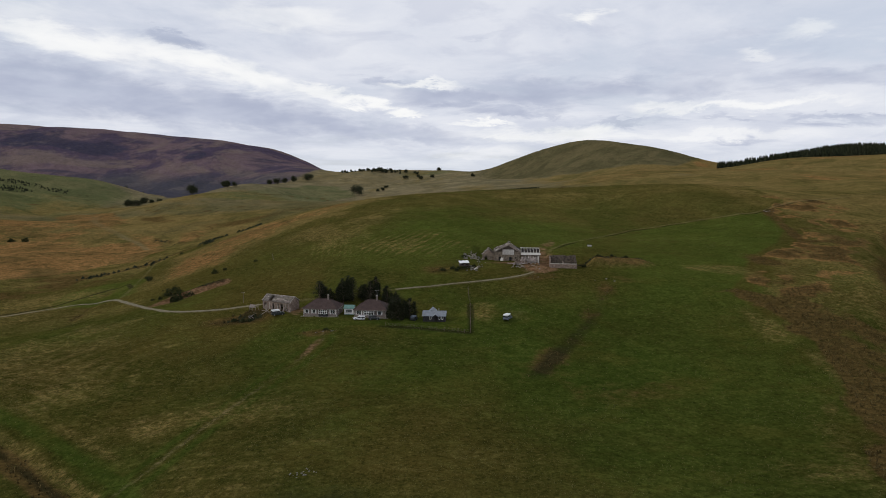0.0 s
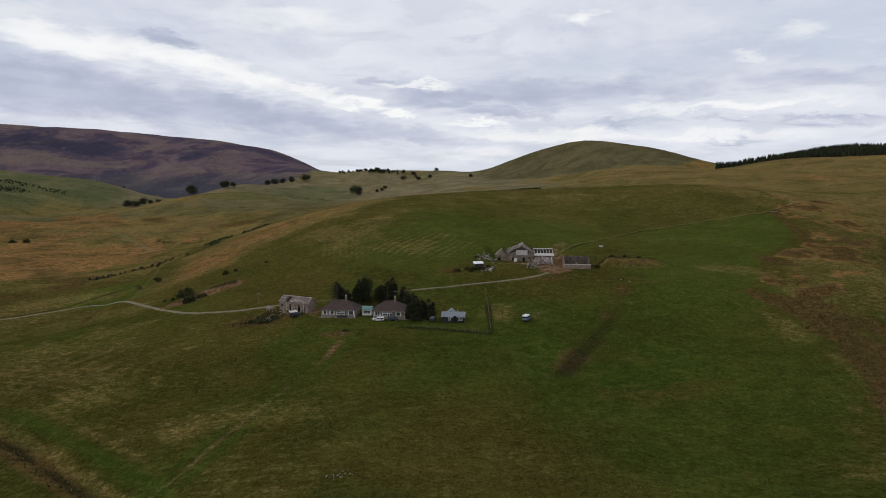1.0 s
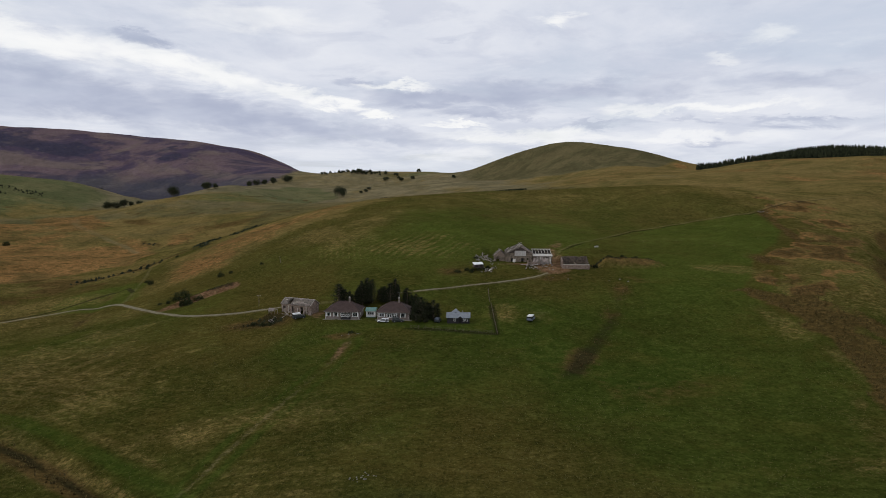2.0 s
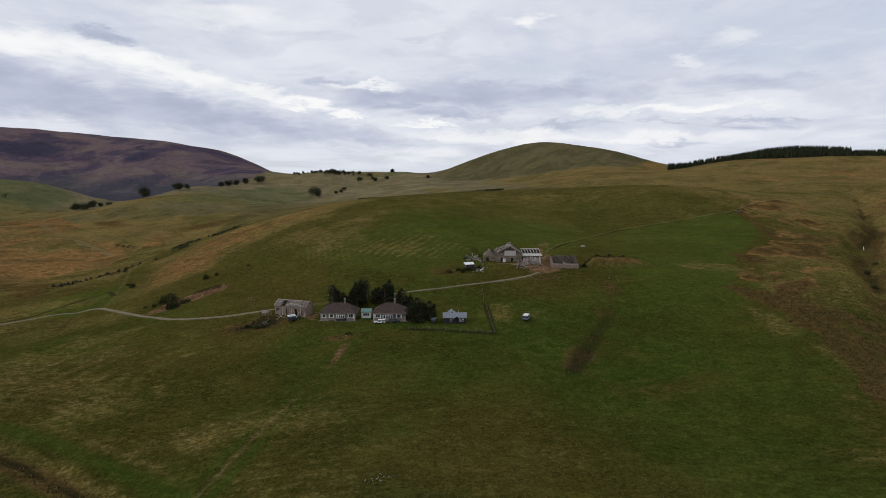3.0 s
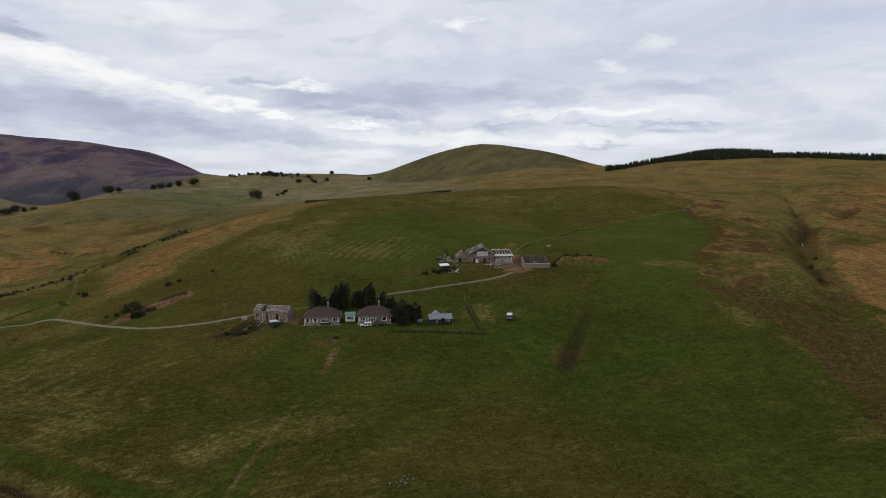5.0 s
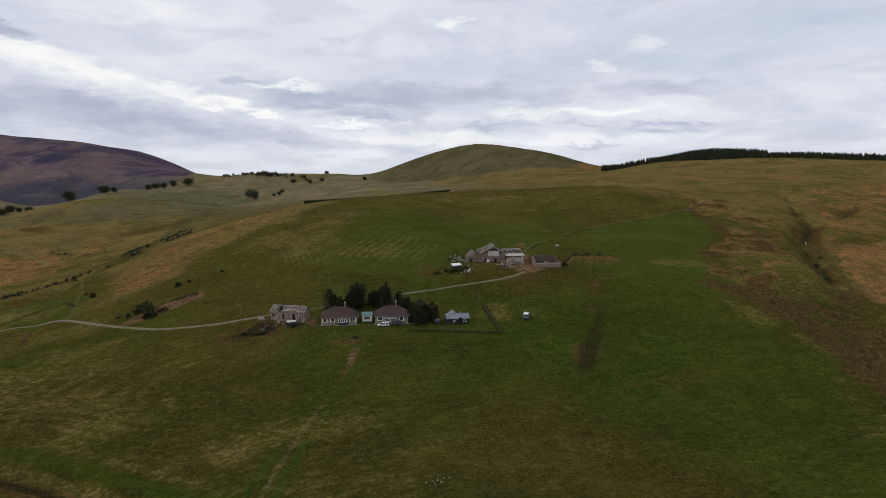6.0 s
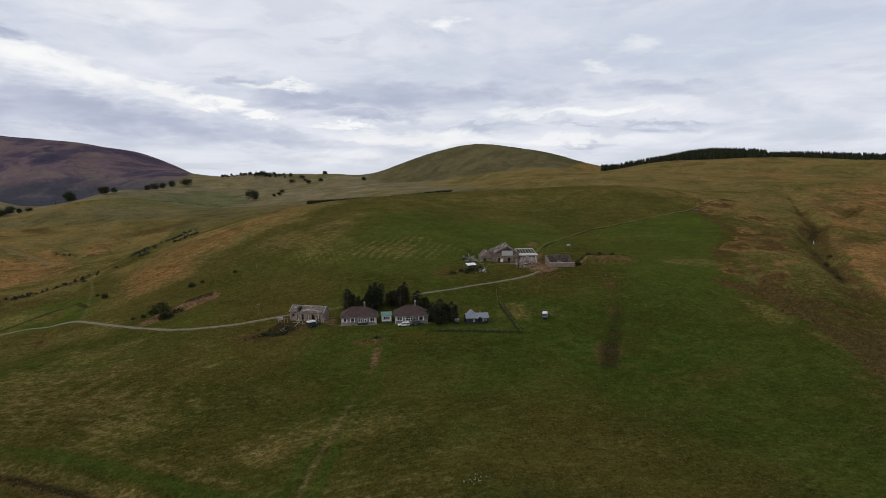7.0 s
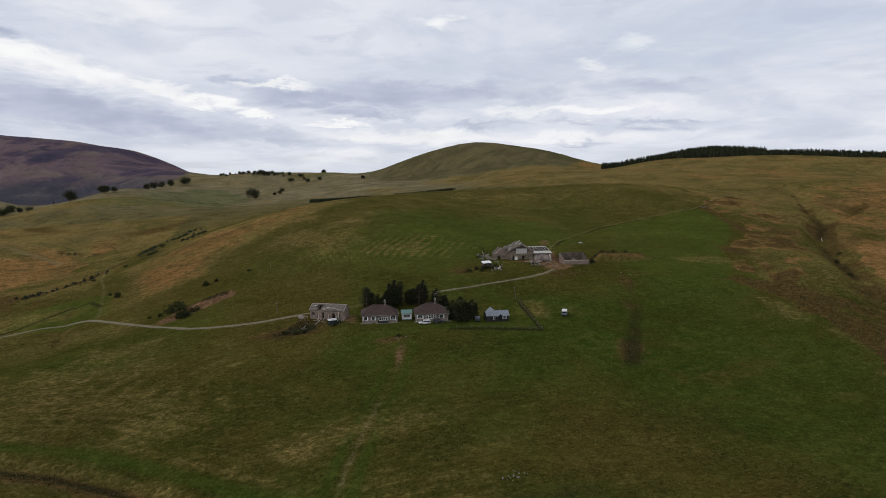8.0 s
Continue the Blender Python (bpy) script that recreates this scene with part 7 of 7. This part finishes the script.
# ---- tufts: rushes, rank grass ----
def tufts(name, spots, material, label, seed, tall, blades=5):
    rng = np.random.default_rng(seed)
    spots = np.asarray(spots)
    z = land(spots[:, 0], spots[:, 1])
    n = len(spots)
    verts = np.zeros((n, blades, 3, 3))
    for b in range(blades):
        a = rng.uniform(0, 2 * np.pi, n)
        h = tall * rng.uniform(0.5, 1.2, n)
        w = h * rng.uniform(0.16, 0.34, n)
        lean = h * rng.uniform(0.2, 0.9, n)
        c, s = np.cos(a), np.sin(a)
        verts[:, b, 0] = np.stack([spots[:, 0] - s * w, spots[:, 1] + c * w, z - 0.05], -1)
        verts[:, b, 1] = np.stack([spots[:, 0] + s * w, spots[:, 1] - c * w, z - 0.05], -1)
        verts[:, b, 2] = np.stack([spots[:, 0] + c * lean, spots[:, 1] + s * lean, z + h], -1)
    me = bpy.data.meshes.new(name)
    count = n * blades * 3
    me.vertices.add(count)
    me.vertices.foreach_set("co", verts.ravel())
    me.loops.add(count)
    me.loops.foreach_set("vertex_index", np.arange(count))
    me.polygons.add(count // 3)
    me.polygons.foreach_set("loop_start", np.arange(0, count, 3))
    me.update(calc_edges=True)
    me.materials.append(material)
    return tagged(new(name, me), label, "grass", kind="stuff")


def scatter(n, x0, x1, y0, y1, seed, weight):
    """Points in a stretch of the plan, kept where weight(x, y) is high."""
    rng = np.random.default_rng(seed)
    x, y = rng.uniform(x0, x1, n), rng.uniform(y0, y1, n)
    keep = rng.random(n) < weight(x, y)
    return np.stack([x[keep], y[keep]], -1)


def rushy(x, y):
    rough, field = cover(x, y)
    return np.clip(rough[:, 1] * 1.2 - 0.35, 0, 0.8)


def grassy(x, y):
    rough, field = cover(x, y)
    clump = ramp(fbm(x, y, 14, 4, 6), -0.15, 0.45)
    return np.clip((0.2 + 0.8 * clump) * (1 - np.clip(field[:, 0] * 2, 0, 1)) * (0.45 + rough[:, 0]), 0, 1)


tufts("rushes", scatter(60000, 80, 300, 100, 420, 1, rushy), M_RUSH, "brown rush tussocks on the wet rough ground", 1, 0.55)
tufts("rushes", scatter(26000, -200, 90, 90, 280, 2, rushy), M_RUSH, "brown rushes along the ditch and wet hollows", 2, 0.6)
tufts("rank_grass", scatter(60000, -180, 150, 95, 205, 3, grassy), M_TUFT, "pale tussocks of rank grass in the lower field", 3, 0.22, 4)
tufts("rank_grass", scatter(45000, -160, 200, 205, 400, 4, grassy), M_TUFT, "pale tussocks of rank grass on the slope", 4, 0.30, 4)

# ---- fences, poles, stones and clutter ----
def fence(line, label, every=2.4, tall=1.15, rails=3):
    f = thing("fence", line[0][0], line[0][1], 0, label, "fence")
    ox, oy, oz = f.matrix_basis.translation
    pts = []
    for (ax, ay), (bx, by) in zip(line, line[1:]):
        n = max(1, round(math.hypot(bx - ax, by - ay) / every))
        pts += [(ax + (bx - ax) * k / n, ay + (by - ay) * k / n) for k in range(n)]
    pts.append(line[-1])
    tops = []
    me = None
    for k, (x, y) in enumerate(pts):
        if me is None:
            bm = bmesh.new()
            rod(bm, (0, 0, -0.4), (0, 0, tall), 0.045, 6)
            post = part("post", bm, M_BARK, f)
            me = post.data
        else:
            post = new("post", me)
            post.parent = f
        z = ground_at(x, y) - oz
        post.matrix_basis = pose(x - ox, y - oy, z, random.uniform(-4, 4), random.uniform(-4, 4), 0)
        tops.append((x - ox, y - oy, z))
    for r in range(rails):
        bm = bmesh.new()
        h = tall * (0.9 - 0.3 * r)
        for a, b in zip(tops, tops[1:]):
            rod(bm, (a[0], a[1], a[2] + h), (b[0], b[1], b[2] + h), 0.012, 4)
        part("wire", bm, M_POLE, f)
    return f


fence([(8.0, 195.0), (8.2, 205), (8.6, 220)], "grey post and wire fence up the side of the cabin garden")
fence([(-20, 200.5), (-8, 197.8), (2, 196.0), (8.0, 195.0)], "grey post and wire fence along the garden foot")
fence([(4, 264), (9, 266.5), (14, 268)], "broken post fence beside the steading", 2.0, 1.3, 1)
fence([(-250, 1075), (-190, 1040), (-150, 1000)], "distant field fence on the green hill", 8.0, 1.4, 2)


def pole(x, y, h, label, wired=True):
    p = thing("utility_pole", x, y, 0, label, "pole", "utility poles")
    bm = bmesh.new()
    rod(bm, (0, 0, -0.5), (0.05, 0, h), 0.09, 8, 0.06)
    part("mast", bm, M_POLE, p)
    if not wired:
        p.matrix_basis = p.matrix_basis @ pose(0, 0, 0, 0, -7, 0)
        return p
    bm = bmesh.new()
    box(bm, -0.7, -0.06, h - 0.45, 0.7, 0.06, h - 0.33)
    part("crossarm", bm, M_POLE, p)
    for k in (-0.6, 0.0, 0.6):
        bm = bmesh.new()
        rod(bm, (k, 0, h - 0.33), (k, 0, h - 0.15), 0.05, 6)
        part("insulator", bm, M_CREAM, p)
    return p


pole(-79.0, 236.0, 4.4, "short wooden utility pole beside the track")
pole(8.4, 223.0, 5.0, "weathered wooden pole behind the cabin", False)
pole(-84, 296, 3.0, "short leaning pole on the slope", False)


def boulder_mesh(seed, size):
    bm = bmesh.new()
    bmesh.ops.create_icosphere(bm, subdivisions=2, radius=size)
    rng = random.Random(seed)
    off = Vector((rng.random() * 9, rng.random() * 9, 0))
    for v in bm.verts:
        v.co *= 1 + 0.5 * noise.noise(v.co / size * 1.1 + off)
        v.co.z *= 0.62
    me = bpy.data.meshes.new("boulder")
    bm.to_mesh(me)
    bm.free()
    me.materials.append(M_ROCK)
    return me


ROCKS = [boulder_mesh(k, 0.32) for k in range(4)]


def boulder(x, y, s, k, label="pale lichened fieldstone lying in the grass", group="fieldstones"):
    b = new("boulder", ROCKS[k % 4])
    b.matrix_basis = pose(x, y, ground_at(x, y) + 0.08 * s, 0, 0, 47 * k) @ Matrix.Diagonal((s, s * 0.8, s, 1))
    return tagged(b, label, "stone", group)


rng = random.Random(3)
for k in range(16):
    boulder(-28.4 + rng.gauss(0, 1.5), 117.2 + rng.gauss(0, 0.6), rng.uniform(0.3, 0.75), k)
for k in range(6):
    boulder(-40 + rng.gauss(0, 1.4), 198.5 + rng.gauss(0, 1.0), rng.uniform(0.3, 0.75), k, "grey stone by the old spring on the slope", "spring stones")
for k in range(9):
    boulder(189 + rng.gauss(0, 1.6), 369 + rng.gauss(0, 0.8), rng.uniform(0.8, 1.6), k, "pale stone by the gate corner of the hill field", "gate stones")
for k in range(6):
    boulder(rng.uniform(7, 13), rng.uniform(252.5, 256), rng.uniform(0.6, 1.6), k, "pale broken stone in the weeds below the farm", "farm rubble")
for k in range(30):
    boulder(rng.choice((rng.gauss(31.5, 3), rng.gauss(15.0, 1.5), rng.gauss(35, 2.5))), rng.gauss(261 if k % 3 else 258.5, 1.5), rng.uniform(0.5, 1.4), k, "fallen building stone below the ruin", "fallen stones")
for k in range(30):
    boulder(rng.uniform(7, 15.5), rng.uniform(268, 275), rng.uniform(0.8, 2.2), k, "fallen stone from the ruined wall", "wall stones")
for k in range(5):
    boulder(rng.uniform(36, 76), rng.uniform(243, 252), rng.uniform(0.5, 1.1), k, "grey stone among rushes below the yard", "yard stones")

# the stripped caravan and scrap below the steading
van = thing("old_caravan", 7.4, 258.0, 14, "derelict caravan with a white roof sunk in weeds", "caravan", lift=0.15)
bm = bmesh.new()
prism(bm, [(-2.1, 0.35), (2.0, 0.35), (2.2, 0.9), (1.95, 1.5), (1.5, 1.68), (-1.7, 1.68), (-2.15, 1.4), (-2.25, 0.9)], -1.05, 1.05)
bmesh.ops.bevel(bm, geom=list(bm.edges), offset=0.08, segments=2, affect="EDGES")
part("body", bm, M_RUST, van, "grimy dented caravan body")
for x0 in (-1.5, 0.3):
    bm = bmesh.new()
    box(bm, x0, -1.075, 0.85, x0 + 1.0, -1.056, 1.35)
    part("window", bm, M_DARK, van, "dark broken window")
bm = bmesh.new()
slab(bm, [(-2.3, -1.25, 1.75), (1.9, -1.25, 1.85), (2.0, 1.2, 2.5), (-2.3, 1.2, 2.45)], 0.06)
part("roof_sheet", bm, M_PAINT_WHITE, van, "bright white roof")
for s in (-1, 1):
    bm = bmesh.new()
    rod(bm, (0.1, s * 0.8, 0.15), (0.1, s * 1.0, 0.15), 0.32, 12)
    part("wheel", bm, M_TYRE, van)
bm = bmesh.new()
rod(bm, (2.1, 0, 0.35), (3.2, 0, 0.3), 0.06)
part("tow_bar", bm, M_RIM, van)
rng = random.Random(12)
for k in range(11):
    x, y = rng.uniform(8, 14), rng.uniform(254, 257.5)
    w, d = rng.uniform(0.4, 1.6), rng.uniform(0.3, 0.9)
    bm = bmesh.new()
    box(bm, -w, -d / 2, 0, w, d / 2, 0.08)
    me = bpy.data.meshes.new("scrap_board")
    bm.to_mesh(me)
    bm.free()
    me.materials.append((M_CREAM, M_TIMBER, M_RUST, M_OLDSHEET, M_RUST, M_TIMBER, M_RUST)[k % 7])
    ob = new("scrap_board", me)
    ob.matrix_basis = pose(x, y, ground_at(x, y) + 0.25, rng.uniform(-35, 35), rng.uniform(-30, 30), rng.uniform(0, 180))
    tagged(ob, "weathered board thrown on the scrap heap", "board", "scrap boards")
for k in range(44):
    x, y = rng.choice(((rng.uniform(8, 16), rng.uniform(268, 276)), (rng.uniform(10, 16), rng.uniform(269, 274)), (rng.uniform(27, 37), rng.uniform(257, 262)), (rng.uniform(-70, -62), rng.uniform(214.5, 218))))
    w, d = rng.uniform(0.5, 1.8), rng.uniform(0.15, 0.5)
    bm = bmesh.new()
    box(bm, -w, -d / 2, 0, w, d / 2, 0.09)
    me = bpy.data.meshes.new("fallen_timber")
    bm.to_mesh(me)
    bm.free()
    me.materials.append((M_TIMBER, M_PINKSHEET, M_OLDSHEET, M_TIMBER)[k % 4])
    ob = new("fallen_timber", me)
    ob.matrix_basis = pose(x, y, ground_at(x, y) + 0.3, rng.uniform(-40, 40), rng.uniform(-45, 45), rng.uniform(0, 180))
    tagged(ob, "grey fallen timber lying by a ruined wall", "timber", "fallen timbers")

rng = random.Random(21)
leaning = [(32.6 + 0.85 * k, 264.2 + rng.uniform(-0.5, 0.2) - 0.06 * k, rng.uniform(18, 52), rng.uniform(-26, 24), rng.uniform(1.0, 1.8)) for k in range(7)]
leaning += [(31.4 + 1.3 * k, 261.6 + rng.uniform(-0.4, 0.4), rng.uniform(8, 24), rng.uniform(-25, 25), rng.uniform(0.7, 1.0)) for k in range(4)]
leaning += [(30.0, 260.2, 25, 12, 0.7), (28.6, 260.6, 40, -15, 0.6), (24.0, 267.6, 52, 5, 0.8)]
for k, (x, y, rx, ry, s) in enumerate(leaning):
    bm = bmesh.new()
    for j in range(6):
        box(bm, -0.75 + 0.25 * j, -1.1, 0.03 * (j % 2), -0.502 + 0.25 * j, 1.1, 0.03 * (j % 2) + 0.03)
    me = bpy.data.meshes.new("fallen_sheet")
    bm.to_mesh(me)
    bm.free()
    me.materials.append((M_PINKSHEET, M_OLDSHEET, M_PINKSHEET, M_CREAM, M_OLDSHEET)[k % 5])
    ob = new("fallen_sheet", me)
    ob.matrix_basis = pose(x, y, ground_at(x, y) + 1.1 * s * math.sin(radians(rx)) + 0.1, rx, ry, (7 * k) % 40 - 24) @ Matrix.Diagonal((s, s, s, 1))
    tagged(ob, "pale roofing sheet leaning where it slid off", "roofing sheet", "fallen sheets")

fall = thing("waterfall", 223.6, 306.5, 20, "thin white waterfall dropping into the gully", "waterfall", lift=-0.4)
bm = bmesh.new()
for k in range(9):
    u, t0 = rng.uniform(-0.35, 0.35), rng.uniform(0.0, 0.8)
    rod(bm, (u * 0.7, -0.2 - 0.25 * t0, rng.uniform(0.0, 0.5)), (u * 0.4, 0.25, 2.4 - t0), 0.07, 5, 0.05)
part("water", bm, M_WHITE, fall)

trough = thing("water_trough", 68.6, 297, 10, "pale galvanised water trough in the pasture", "trough")
bm = bmesh.new()
wall(bm, (-0.9, -0.35), (0.9, -0.35), 0, 0.65, 0.06)
wall(bm, (0.9, 0.35), (-0.9, 0.35), 0, 0.65, 0.06)
wall(bm, (0.9, -0.29), (0.9, 0.29), 0, 0.65, 0.06)
wall(bm, (-0.9, 0.29), (-0.9, -0.29), 0, 0.65, 0.06)
box(bm, -0.84, -0.29, 0.02, 0.84, 0.29, 0.08)
part("basin", bm, M_WHITESHEET, trough)
for k in (-0.7, 0.7):
    bm = bmesh.new()
    box(bm, k - 0.08, -0.3, -0.25, k + 0.08, 0.3, 0.0)
    part("foot", bm, M_CONCRETE, trough)

# the far cottage at the glen's head
cot = thing("far_cottage", -520, 1268, -10, "small white far cottage at the foot of the moor", "house")
bm = bmesh.new()
wall(bm, (-6, 0), (6, 0), -1, 3.2, 0.5, [(2, 3, 1, 2.2), (5.5, 6.5, 0, 2.1), (9, 10, 1, 2.2)])
wall(bm, (6, 0.5), (6, 6), -1, 3.2, 0.5)
wall(bm, (-6, 6), (-6, 0.5), -1, 3.2, 0.5)
wall(bm, (6, 6.5), (-6, 6.5), -1, 3.2, 0.5)
part("wall", bm, M_PINKSTONE, cot)
bm = bmesh.new()
slab(bm, [(-6.4, -0.4, 3.1), (6.4, -0.4, 3.1), (6.4, 3.2, 5.8), (-6.4, 3.2, 5.8)], 0.12)
slab(bm, [(-6.4, 3.2, 5.8), (6.4, 3.2, 5.8), (6.4, 6.9, 3.1), (-6.4, 6.9, 3.1)], 0.12)
part("roof", bm, M_SHEET, cot)
